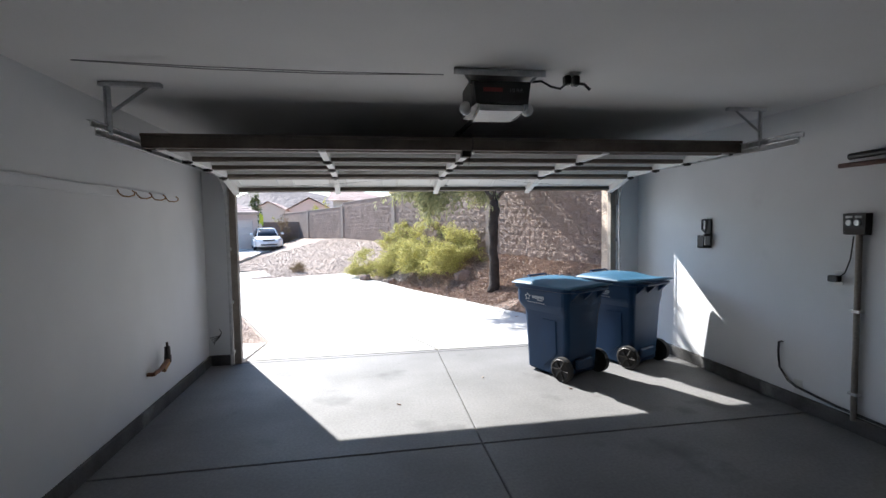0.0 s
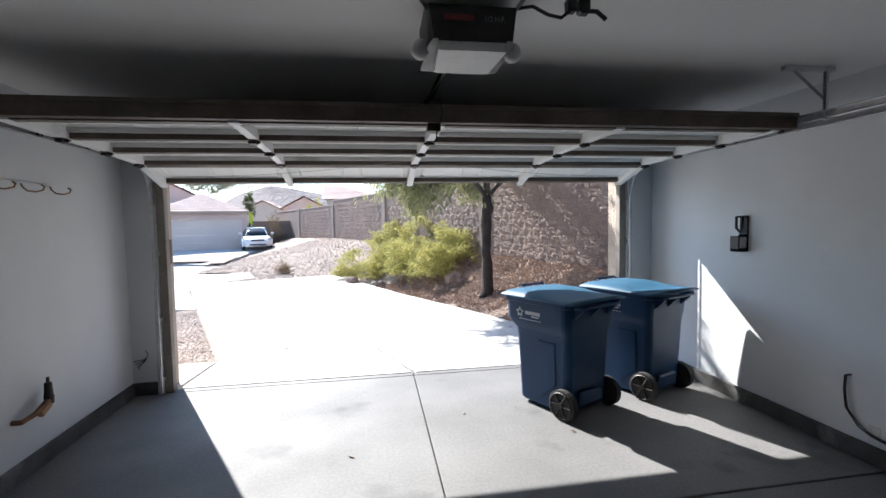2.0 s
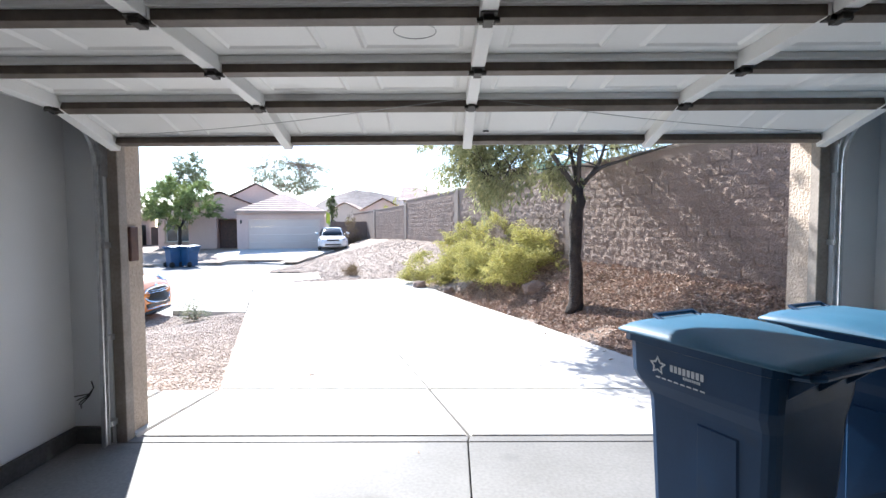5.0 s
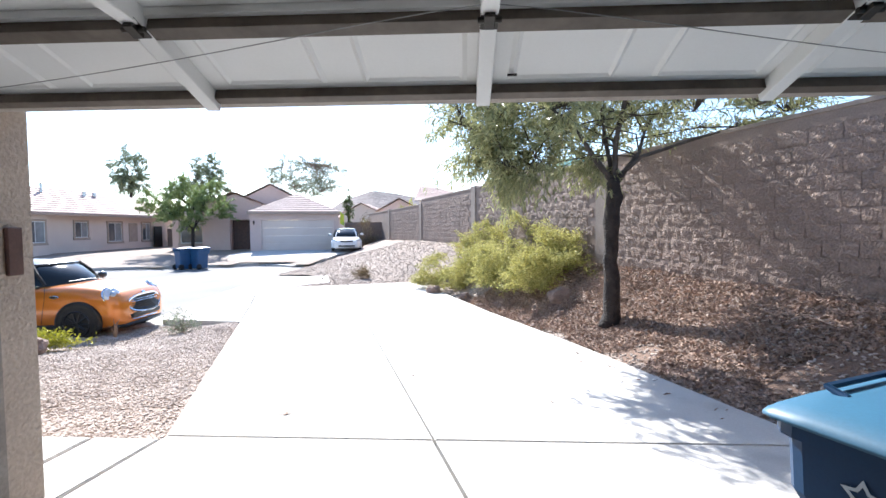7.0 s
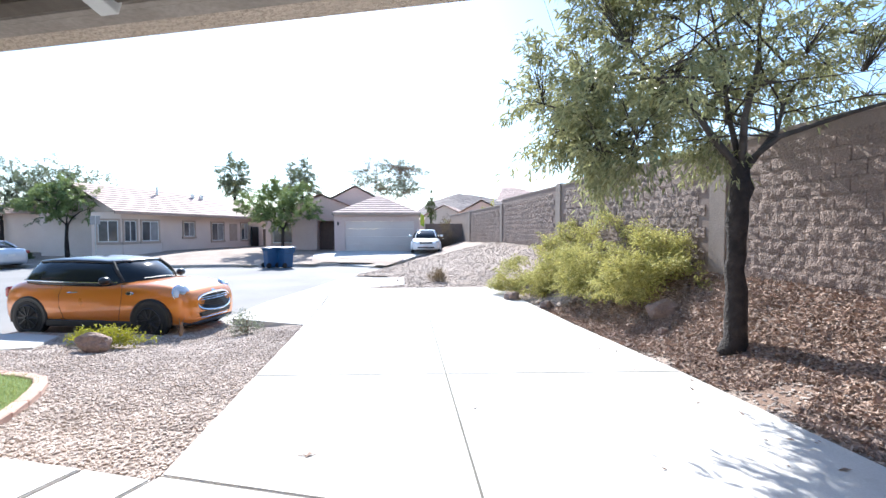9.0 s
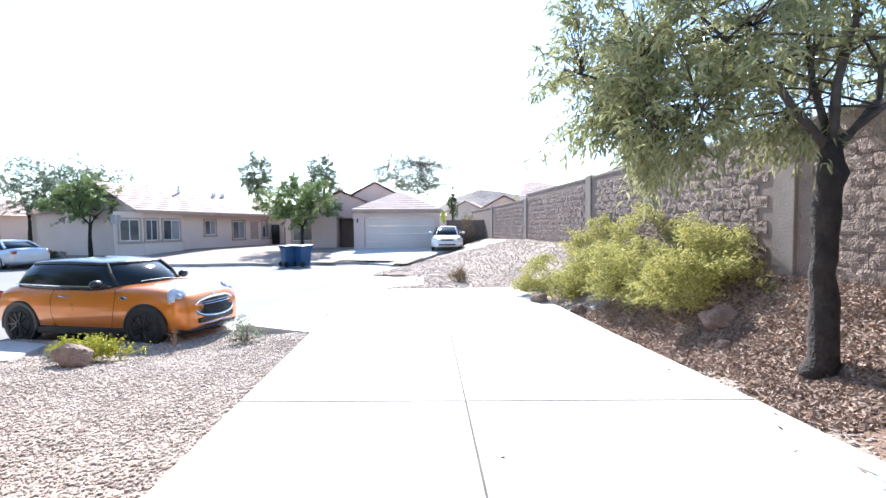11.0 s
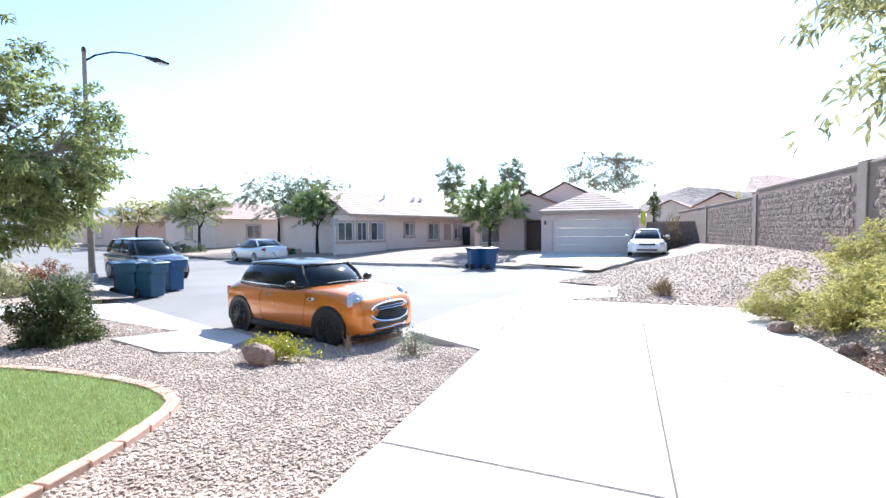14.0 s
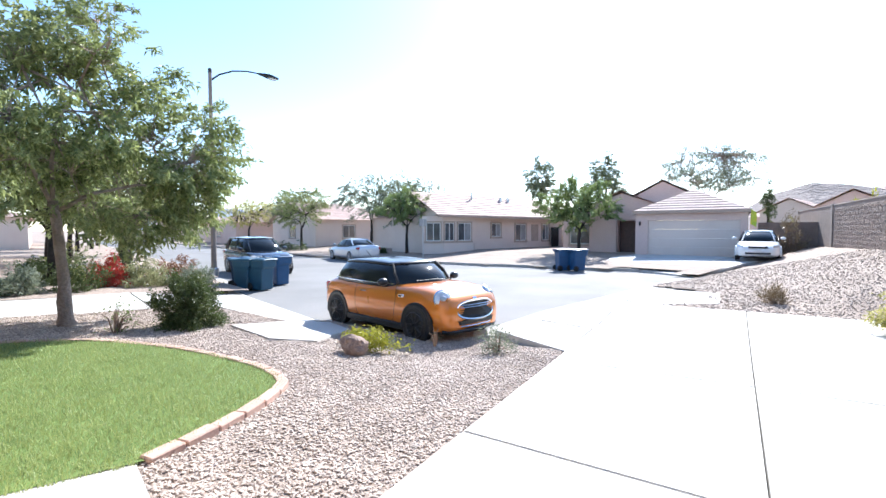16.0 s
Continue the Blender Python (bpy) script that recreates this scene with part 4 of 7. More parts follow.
def rubbish_bin(m, body_mat, lid_mat, label, group, detail=True):
    b = thing("rubbish_bin", m, label, "rubbish bin", group)
    rings = [rounded(hw, y0, y1, z, r) for z, hw, y0, y1, r in (
        (0.03, 0.225, -0.285, 0.24, 0.05), (0.05, 0.24, -0.305, 0.26, 0.05), (0.45, 0.252, -0.322, 0.285, 0.05), (0.69, 0.262, -0.332, 0.295, 0.05), (0.725, 0.266, -0.34, 0.297, 0.05),
        (0.785, 0.286, -0.405, 0.305, 0.06), (0.82, 0.292, -0.425, 0.31, 0.06), (1.00, 0.298, -0.432, 0.32, 0.06))]
    body = part("body", loft(bmesh.new(), rings), body_mat, b, smooth=False)
    if detail:
        for sx in (-1, 1):
            rib = loft(bmesh.new(), [[(sx * 0.232, -0.05, 0.10), (sx * 0.232, 0.16, 0.26), (sx * 0.25, 0.16, 0.66), (sx * 0.25, -0.05, 0.66)],
                                     [(sx * 0.255, -0.035, 0.11), (sx * 0.257, 0.145, 0.27), (sx * 0.268, 0.145, 0.645), (sx * 0.268, -0.035, 0.645)]])
            part("side_rib", rib, body_mat, body)
        rb = bmesh.new()
        box(rb, -0.13, 0.13, 0.27, 0.315, 0.10, 0.22, 0.015)
        part("rear_rib", rb, body_mat, body)
    rim = loft(bmesh.new(), [rounded(0.298, -0.42, 0.32, 0.975, 0.06), rounded(0.325, -0.45, 0.345, 0.985, 0.07), rounded(0.325, -0.45, 0.345, 1.03, 0.07), rounded(0.30, -0.42, 0.32, 1.035, 0.06)])
    part("rim", rim, body_mat, b)
    lid = bmesh.new()
    prof = ((-0.475, 1.035, 0.28), (-0.46, 1.052, 0.325), (-0.43, 1.072, 0.337), (-0.34, 1.086, 0.338), (-0.12, 1.090, 0.338), (0.0, 1.082, 0.338), (0.09, 1.062, 0.338), (0.18, 1.046, 0.338), (0.32, 1.048, 0.337), (0.41, 1.056, 0.325))
    rings_l = []
    for y, z, hw in prof:
        up = [(hw * q, y, z - (z - 1.036) * abs(q) ** 8) for q in (-1, -0.93, -0.8, -0.5, 0, 0.5, 0.8, 0.93, 1)]
        rings_l.append(up + [(hw * q, y, 1.026) for q in (1, 0.5, -0.5, -1)])
    loft(lid, rings_l)
    lid_ob = part("lid", lid, lid_mat, b, smooth=True)
    part("lid_grip", T([(-0.14, -0.35, 1.078), (-0.14, -0.40, 1.098), (0.14, -0.40, 1.098), (0.14, -0.35, 1.078)], 0.012, 6), body_mat, lid_ob)
    part("handle", T([(-0.24, 0.32, 0.99), (-0.24, 0.40, 1.0), (-0.2, 0.42, 1.0), (0.2, 0.42, 1.0), (0.24, 0.40, 1.0), (0.24, 0.32, 0.99)], 0.017, 8), body_mat, b)
    for x in (-0.2, 0.0, 0.2):
        gs = loft(bmesh.new(), [[(x - 0.02, 0.31, 0.97), (x + 0.02, 0.31, 0.97), (x + 0.02, 0.31, 0.88), (x - 0.02, 0.31, 0.88)], [(x - 0.015, 0.41, 1.0), (x + 0.015, 0.41, 1.0), (x + 0.015, 0.40, 0.97), (x - 0.015, 0.40, 0.97)]])
        part("gusset", gs, body_mat, b)
    for sx in (-1, 1):
        r_, h_ = bmesh.new(), bmesh.new()
        spoked_wheel(r_, h_, sx * 0.275, 0.25, 0.135, 0.135, 0.055, sx)
        wheel = part("wheel", r_, "rubber", b)
        part("spokes", h_, "dark_metal", wheel)
    part("axle", T([(-0.3, 0.25, 0.135), (0.3, 0.25, 0.135)], 0.011, 6), "dark_metal", b)
    if detail:
        # printed emblem: a plain star and bars
        part("emblem", star(0.23, 0.885, 0.05, 0.026, 0.3, 0, None), "white_print", body)
        for z0, z1, y0, y1 in ((0.873, 0.907, -0.16, 0.02), (0.852, 0.866, -0.09, 0.0), (0.822, 0.830, -0.24, 0.03)):
            bm = bmesh.new()
            x0 = 0.2975 if z0 < 0.86 else 0.299
            for k in range(8):
                ya = y0 + (y1 - y0) * k / 8
                vs = [bm.verts.new(p) for p in ((x0, ya, z0), (x0, ya + (y1 - y0) / 8 * 0.72, z0), (x0 + 0.001, ya + (y1 - y0) / 8 * 0.72, z1), (x0 + 0.001, ya, z1))]
                bm.faces.new(vs)
            part("print", bm, "white_print", body)
    return b


BIN_SIZE = Matrix.Diagonal((1.06, 1.0, 0.965, 1.0))
rubbish_bin(pose(2.16, 4.92, 0, 0, 0, 205) @ BIN_SIZE, "bin_blue", "bin_lid", "dark blue wheeled rubbish bin on the garage floor", "bins in the garage")
rubbish_bin(pose(3.07, 5.17, 0, 0, 0, 204) @ BIN_SIZE, "bin_blue", "bin_lid", "dark blue wheeled rubbish bin beside the wall", "bins in the garage")


# ---- plants ----
def leaf_sprays(rng, twigs, per_twig, reach, length, width, droop, out):
    """Drooping twig ends with pointed leaves set along both sides, each folded along its rib."""
    v, f = out
    for e, d in twigs:
        d = (d + Vector((rng.gauss(0, 0.35), rng.gauss(0, 0.35), rng.gauss(0, 0.25)))).normalized()
        L = reach * rng.uniform(0.6, 1.35)
        for i in range(per_twig):
            t = (i + rng.random()) / per_twig
            c = e + d * (L * (t - 0.35)) + Vector((rng.gauss(0, 0.04), rng.gauss(0, 0.04), rng.gauss(0, 0.03) - 0.5 * droop * L * t * t))
            g = (d * 0.5 + Vector((rng.gauss(0, 0.7), rng.gauss(0, 0.7), rng.gauss(0, 0.5) - droop * (0.5 + 0.5 * t)))).normalized()
            n = g.cross(Vector((rng.gauss(0, 0.5), rng.gauss(0, 0.5), 1.0)))
            if n.length < 1e-3:
                continue
            n.normalize()
            l, w = length * rng.uniform(0.55, 1.25), width * rng.uniform(0.7, 1.25)
            lift = n.cross(g) * w * 0.3
            k = len(v)
            v += [tuple(c), tuple(c + g * l * 0.4 + n * w / 2 + lift), tuple(c + g * l - Vector((0, 0, 0.12 * l))), tuple(c + g * l * 0.4 - n * w / 2 + lift)]
            f.append((k, k + 1, k + 2))
            f.append((k, k + 2, k + 3))


def crown_tips(rng, n, centre, radii, hollow=0.35, seed=0, gaps=0.12, flat=-1.0):
    tips = []
    while len(tips) < n:
        p = Vector((rng.uniform(-1, 1), rng.uniform(-1, 1), rng.uniform(flat, 1)))
        r = p.length
        bulge = 0.78 + 0.5 * noise.noise(p.normalized() * 2.1 + Vector((seed, 0, 0)))
        if r > bulge or r < hollow * rng.random():
            continue
        q = Vector((p.x * radii[0], p.y * radii[1], p.z * radii[2]))
        if noise.noise(q * 0.9 + Vector((0, seed * 3.7, 0))) < -0.30 + gaps:
            continue
        tips.append(centre + q)
    return tips


def tree(loc, label, trunk, crown, leaves, bark, leaf, seed, gaps=0.12, limbs=6, trunk_seg=12, scale_twig=1.0, droop=0.6, category="tree", forks=(), bough=""):
    """trunk: list of (dx, dy, z, radius); crown: list of (centre, radii, tips); leaves: per tip, spread, length, width."""
    rng = random.Random(seed)
    t = thing("tree", pose(*loc), label, category)
    tb = bmesh.new()
    pts = [Vector(p[:3]) for p in trunk]
    fine_p, fine_r = [], []
    for (a, b) in zip(trunk, trunk[1:]):
        for i in range(3):
            k = i / 3
            fine_p.append(Vector(a[:3]).lerp(Vector(b[:3]), k) + Vector((rng.gauss(0, 0.06), rng.gauss(0, 0.06), 0)) * a[3])
            fine_r.append((a[3] + (b[3] - a[3]) * k) * rng.uniform(0.93, 1.07))
    fine_p.append(pts[-1])
    fine_r.append(trunk[-1][3])
    tube(tb, fine_p, fine_r, trunk_seg)
    for vv in tb.verts:
        vv.co += vv.co.normalized() * 0 + Vector((noise.noise(vv.co * 9), noise.noise(vv.co * 9 + Vector((5, 0, 0))), 0)) * 0.02
    out = ([], [])
    branches = bmesh.new()
    top = pts[-1]
    allt = []
    for centre, radii, n in crown:
        allt += crown_tips(rng, n, Vector(centre), radii, seed=seed, gaps=gaps)
    limb_ends = []
    pool = allt[:]
    rng.shuffle(pool)
    for i in range(limbs):
        e = pool[i]
        span = (e - top).length
        side = Vector((rng.gauss(0, 0.10), rng.gauss(0, 0.10), 0)) * span
        mid = top.lerp(e, 0.45) + Vector((0, 0, 0.06 * span)) + side
        end = top.lerp(e, 0.85)
        r0 = trunk[-1][3] * ((0.62 if i < 2 else 0.48) if i < len(forks) else 0.55 if i < 3 else 0.17 if forks else 0.3)
        if i < len(forks):
            e = Vector(forks[i])
            span = (e - top).length
            mid = top.lerp(e, 0.45) + Vector((0, 0, 0.05 * span))
            end = e
        start = top - Vector((0, 0, rng.uniform(0, 0.3)))
        if i >= max(3, len(forks)):
            base = limb_ends[rng.randrange(len(limb_ends))]
            start = base
            mid = base.lerp(e, 0.5) + side * 0.6 + Vector((0, 0, 0.04 * span))
            end = base.lerp(e, 0.9)
        k1 = start.lerp(mid, 0.5) + Vector((rng.gauss(0, .04), rng.gauss(0, .04), 0.03)) * span
        tube(branches, [start, k1, mid, mid.lerp(end, 0.5) + Vector((rng.gauss(0, .03), rng.gauss(0, .03), 0.0)) * span, end], [r0, r0 * 0.8, r0 * 0.58, r0 * 0.4, r0 * 0.2], 7)
        limb_ends += [k1, mid, mid.lerp(end, 0.5), end]
    twigs = []
    for e in allt:
        near = min(limb_ends, key=lambda q: (q - e).length_squared)
        mid = near.lerp(e, 0.5) + Vector((rng.gauss(0, 0.06), rng.gauss(0, 0.06), 0.05))
        r = 0.006 * scale_twig
        twigs.append((e, (e - near).normalized() + (e - top).normalized() * 0.6))
        tube(branches, [near, mid, e], [r, r * 0.7, r * 0.3], 3, False)
    part("trunk", tb, bark, t, smooth=True)
    part("branching", branches, bough or bark, t, smooth=True)
    leaf_sprays(rng, twigs, *leaves, droop, out)
    ob = new("crown", soup("crown", out[0], out[1], leaf))
    ob.parent = t
    return t


def bush(loc, label, radii, tips, leaves, leaf, seed, category="shrub", name="shrub", stems=14, droop=-0.3, flat=-0.1, lift=0.0, bark="twig", gaps=0.0):
    rng = random.Random(seed)
    t = thing(name, pose(*loc), label, category)
    pts = crown_tips(rng, tips, Vector((0, 0, lift)), radii, 0.3, seed, gaps, flat)
    sb = bmesh.new()
    for i in range(stems):
        e = pts[i]
        tube(sb, [(e.x * 0.15, e.y * 0.15, -0.05), (e.x * 0.5, e.y * 0.5, e.z * 0.65 + 0.02), tuple(e)], [0.012, 0.008, 0.003], 4, False)
    st = part("stem", sb, bark, t)
    out = ([], [])
    leaf_sprays(rng, [(p, Vector((p.x, p.y, 0.5 * p.z + 0.15)).normalized()) for p in pts], *leaves, droop, out)
    ob = new("foliage", soup("foliage", out[0], out[1], leaf))
    ob.parent = t
    return t


# the tree beside the driveway
tree((3.12, 11.25, 0.08), "slender olive-green tree with dark rough trunk", [(0, 0, -0.15, 0.17), (0.02, 0, 0.1, 0.135), (-0.015, 0.02, 0.9, 0.112), (0.01, 0, 1.5, 0.118), (0.02, 0, 1.9, 0.12), (0.03, 0, 2.2, 0.085)],
     [((-1.25, -0.1, 3.3), (1.6, 1.5, 1.5), 340), ((-1.0, 0.0, 4.9), (1.6, 1.7, 1.6), 250), ((0.5, 0.2, 4.4), (2.0, 1.9, 1.8), 250), ((-1.5, -0.2, 2.45), (1.1, 1.0, 0.6), 120), ((-1.5, 0.9, 3.2), (1.1, 1.1, 0.9), 110),
      ((1.7, 1.2, 3.7), (2.2, 2.1, 1.3), 120), ((2.3, -0.4, 3.6), (1.9, 1.6, 0.9), 130), ((-0.1, 0.5, 2.5), (0.8, 0.8, 0.5), 50), ((-0.3, 1.1, 3.5), (1.3, 1.3, 1.0), 150), ((0.8, 1.9, 3.6), (1.7, 1.6, 1.0), 100)],
     (22, 0.34, 0.125, 0.029), "bark", "leaf_olive", 11, gaps=0.26, limbs=34, droop=0.7, bough="bark_limb", forks=((-1.3, -0.2, 3.6), (0.35, -0.1, 4.6), (2.4, -0.3, 3.1), (-0.3, 0.5, 4.7), (1.5, 1.2, 3.7)))
# the tree by the lawn
tree((-9.7, 7.02, -0.05), "leafy green shade tree with pale bark", [(0.06, 0.04, -0.1, 0.17), (0.03, 0.02, 0.15, 0.11), (-0.02, 0.0, 0.9, 0.08), (-0.1, -0.05, 1.6, 0.075), (-0.16, -0.1, 2.1, 0.07)],
     [((-0.1, 0.3, 3.6), (1.9, 2.2, 1.6), 480), ((0.0, 1.9, 3.0), (1.3, 1.5, 1.25), 270), ((-0.3, 0.0, 5.0), (1.5, 1.6, 1.1), 220), ((-0.4, 1.3, 2.0), (1.5, 1.9, 0.8), 230), ((-0.5, -1.5, 3.2), (1.4, 1.4, 1.4), 180)],
     (24, 0.30, 0.125, 0.048), "bark_pale", "leaf_green", 21, gaps=0.16, limbs=16, droop=0.5)
tree((-9.1, 5.0, -0.05), "small tree with rusty autumn leaves", [(0, 0, -0.1, 0.1), (0, 0.05, 1.0, 0.08), (0.02, 0.1, 2.0, 0.07)],
     [((0.0, 0.25, 3.4), (0.9, 0.9, 1.3), 160)], (18, 0.3, 0.10, 0.04), "bark", "leaf_rust", 31, limbs=6)
# trees across the street
tree((-28.6, 28.2, 0.0), "round green tree with slim trunk before the house", [(0, 0, -0.4, 0.14), (0, 0, 1.0, 0.10), (0.05, 0, 1.9, 0.09)],
     [((0, 0, 3.3), (2.5, 2.5, 1.8), 340)], (24, 0.5, 0.18, 0.085), "bark", "leaf_bright", 41, limbs=6)
tree((-17.0, 33.8, -0.05), "round green tree on the gravel yard", [(0, 0, -0.4, 0.13), (0, 0, 1.0, 0.10), (0.05, 0, 1.7, 0.09)],
     [((-0.2, 0, 3.4), (3.0, 2.8, 2.1), 470)], (26, 0.5, 0.18, 0.085), "bark", "leaf_bright", 42, limbs=6)
tree((-18.0, 58.0, 0.0), "broad airy grey-green tree behind the garage roof", [(0, 0, -0.4, 0.24), (0.2, 0, 3.0, 0.17), (0.2, 0, 5.0, 0.1)],
     [((0, 0, 7.9), (5.4, 4.6, 2.5), 560), ((1.5, 0, 6.3), (3.8, 3.0, 1.4), 180)], (12, 0.8, 0.28, 0.07), "bark_pale", "leaf_grey", 43, limbs=12, scale_twig=3.5)
for i, (x, y, h) in enumerate(((-41.0, 61, 12.0), (-30.9, 61, 10.8))):
    tree((x, y, 0), "tall feathery conifer behind the houses", [(0, 0, -0.4, 0.3), (0, 0, h * 0.4, 0.2), (0.2, 0, h * 0.62, 0.12)],
         [((0, 0, h * 0.72), (2.8, 2.8, h * 0.33), 240)], (24, 0.8, 0.42, 0.09), "bark", "leaf_far", 50 + i, limbs=8, scale_twig=2.5)
for i, (x, y, h, r, lf) in enumerate(((-37.5, 30.6, 7.4, 3.3, "leaf_grey"), (-38.5, 36.5, 7.2, 3.6, "leaf_grey"), (-44.0, 26.5, 6.3, 2.9, "leaf_green"), (-52.0, 30.0, 6.2, 3.2, "leaf_olive"), (-61.0, 27.0, 6.0, 3.0, "leaf_lime"),
                                      (-47.0, 9.0, 6.0, 3.0, "leaf_green"), (-33.0, 8.0, 5.6, 2.4, "leaf_olive"), (-70.0, 36.0, 7.0, 3.6, "leaf_grey"), (-80, 22, 7.0, 3.4, "leaf_olive"),
                                      (-70.0, 12.0, 6.5, 3.3, "leaf_olive"), (-25.0, 7.0, 6.0, 2.6, "leaf_green"), (-30.0, 10.4, 5.6, 2.4, "leaf_far"), (-39.0, 11.0, 6.0, 2.8, "leaf_far"), (-56.0, 10.5, 6.5, 3.0, "leaf_far"), (-34.0, 31.0, 6.8, 3.0, "leaf_far"), (-64, 33, 7.5, 3.5, "leaf_far"), (-95, 20, 8, 4, "leaf_far"), (-90, 12, 8, 4, "leaf_far"), (-13.5, 4.6, 4.4, 1.6, "leaf_green"), (-17.5, 7.0, 5.2, 2.0, "leaf_green"), (-21.0, 9.2, 4.6, 1.7, "leaf_olive"))):
    tree((x, y, -0.15), "mid-sized street tree with airy crown", [(0, 0, -0.4, 0.16), (0.05, 0, h * 0.2, 0.12), (0, 0.05, h * 0.32, 0.1)],
         [((0, 0, h * 0.66), (r * 1.2, r * 1.2, h * 0.36), 330)], (20, 0.55, 0.2, 0.075), "bark", lf, 60 + i, limbs=7, scale_twig=2.0)
cyp = tree((-14.6, 66, 0), "narrow dark cypress behind the wall", [(0, 0, -0.4, 0.2), (0, 0, 1.5, 0.12), (0, 0, 4.0, 0.06)], [((0, 0, 4.2), (0.55, 0.55, 3.2), 90)], (18, 0.4, 0.3, 0.08), "bark", "leaf_dark", 75, limbs=3)

# shrubs
for x, y, r, h, sd in ((-0.25, 18.5, 1.1, 1.05, 1), (0.6, 17.2, 0.95, 1.0, 7), (1.35, 15.6, 1.15, 1.05, 2), (2.05, 14.0, 0.95, 0.85, 3), (1.9, 17.2, 1.2, 1.2, 4), (2.75, 14.9, 1.0, 1.2, 5), (0.85, 19.4, 1.1, 1.2, 6)):
    x, y = x + 0.72, y + 0.12
    bush((x, y, mound_z(x, y) - 0.03), "yellow-green spreading desert shrub on the bed", (r * 1.2, r * 1.2, h * 0.95), 480, (24, 0.28, 0.085, 0.026), "leaf_lime", 100 + sd, stems=8, droop=0.15, gaps=0.08)
bush((-3.0, 21.0, mound_z(-3.0, 21.0) - 0.02), "dry tuft of brown grass in the gravel", (0.36, 0.36, 0.42), 90, (10, 0.16, 0.16, 0.012), "leaf_dry", 121, "grass tuft", "grass_tuft", droop=-1.6)
bush((-5.7, 10.62, drive_z(0, 10.6) - 0.02), "low yellow-green ground shrub beside a rock", (0.66, 0.34, 0.17), 150, (12, 0.12, 0.05, 0.028), "leaf_yellow", 122)
bush((-4.3, 11.98, drive_z(0, 12) - 0.02), "small grey-green weed at the gravel edge", (0.34, 0.3, 0.30), 80, (10, 0.13, 0.05, 0.018), "leaf_grey", 123)
bush((-8.6, 8.7, drive_z(0, 8.7) - 0.02), "dense dark green clipped shrub", (0.66, 0.66, 0.95), 720, (20, 0.12, 0.05, 0.03), "leaf_dark", 124, gaps=-0.2)
bush((-8.6, 7.62, drive_z(0, 7.6) - 0.02), "thin bare shrub with few leaves", (0.35, 0.35, 0.62), 40, (4, 0.12, 0.06, 0.03), "leaf_bright", 125, stems=26)
bush((-5.1, 11.4, drive_z(0, 11.4) - 0.02), "bare pale twig sapling", (0.16, 0.16, 0.36), 14, (1, 0.02, 0.02, 0.01), "leaf_dry", 126, stems=12)
for i, (x, y, r, h, lf) in enumerate(((-15.6, 7.6, 0.8, 0.9, "leaf_dark"), (-16.4, 9.2, 0.8, 0.8, "leaf_olive"), (-16.0, 10.4, 0.7, 0.8, "leaf_grey"), (-17.6, 6.4, 0.9, 1.0, "leaf_dark"), (-17.9, 10.2, 0.9, 0.95, "leaf_rust"),
                                      (-19.6, 9.0, 0.9, 1.1, "leaf_dark"), (-15.2, 6.3, 0.6, 0.7, "leaf_grey"), (-21.5, 7.5, 1.1, 1.3, "leaf_green"), (-16.8, 8.3, 0.55, 1.0, "leaf_red"), (-18.7, 7.4, 0.7, 1.2, "leaf_lime"))):
    bush((x, y, drive_z(x, y) - 0.05), "garden shrub in the neighbouring yard", (r, r, h), 170, (18, 0.22, 0.085, 0.042), lf, 140 + i)
for i, (x, y, r, h) in enumerate(((-17.7, 39.0, 0.8, 0.9), (-30.5, 27.0, 0.6, 0.6), (-36, 26.5, 1.2, 1.0), (-42, 25, 1.4, 1.1), (-49, 26, 1.4, 1.2), (-57, 24.5, 1.5, 1.2))):
    bush((x, y, lot_z(x, y) - 0.05), "dark green shrub by the house", (r, r, h), 110, (16, 0.25, 0.12, 0.06), "leaf_dark", 160 + i)
bush((-6.2, 37.3, 0.1), "tall straggly shrub at the wall end", (0.7, 0.7, 2.6), 130, (12, 0.3, 0.14, 0.04), "leaf_dry", 170)
bush((-9.5, 60, -0.1), "yellow-green shrub behind the wall", (2.0, 2.0, 4.2), 180, (14, 0.5, 0.22, 0.07), "leaf_lime", 171)
bush((-3.9, 45, -0.1), "spiky yellow-green plant behind the wall", (1.5, 1.5, 4.4), 170, (10, 0.4, 0.45, 0.06), "leaf_yellow", 172, droop=-1.2)


# ---- rocks ----
def boulder(loc, r, seed, label="rough reddish-brown landscape boulder"):
    bm = bmesh.new()
    bmesh.ops.create_icosphere(bm, subdivisions=3, radius=1.0)
    for v in bm.verts:
        n = 1 + 0.35 * noise.noise(v.co * 1.3 + Vector((seed, 0, 0))) + 0.12 * noise.noise(v.co * 4 + Vector((0, seed, 0)))
        v.co = Vector((v.co.x * r[0], v.co.y * r[1], v.co.z * r[2])) * n
    ob = new("boulder", mesh_of(bm, "boulder", "rock"))
    ob.location = loc
    return tagged(ob, label, "rock", "landscape boulders")


for i, (x, y, r, zf) in enumerate(((-5.35, 10.1, (0.23, 0.16, 0.15), drive_z), (2.75, 13.15, (0.26, 0.2, 0.17), mound_z), (-0.05, 17.3, (0.22, 0.2, 0.17), mound_z), (0.85, 16.1, (0.15, 0.15, 0.15), mound_z), (2.6, 12.5, (0.1, 0.09, 0.07), mound_z), (2.05, 12.2, (0.06, 0.06, 0.05), mound_z))):
    boulder((x, y, zf(x, y) + r[2] * 0.35), r, i * 3.3)

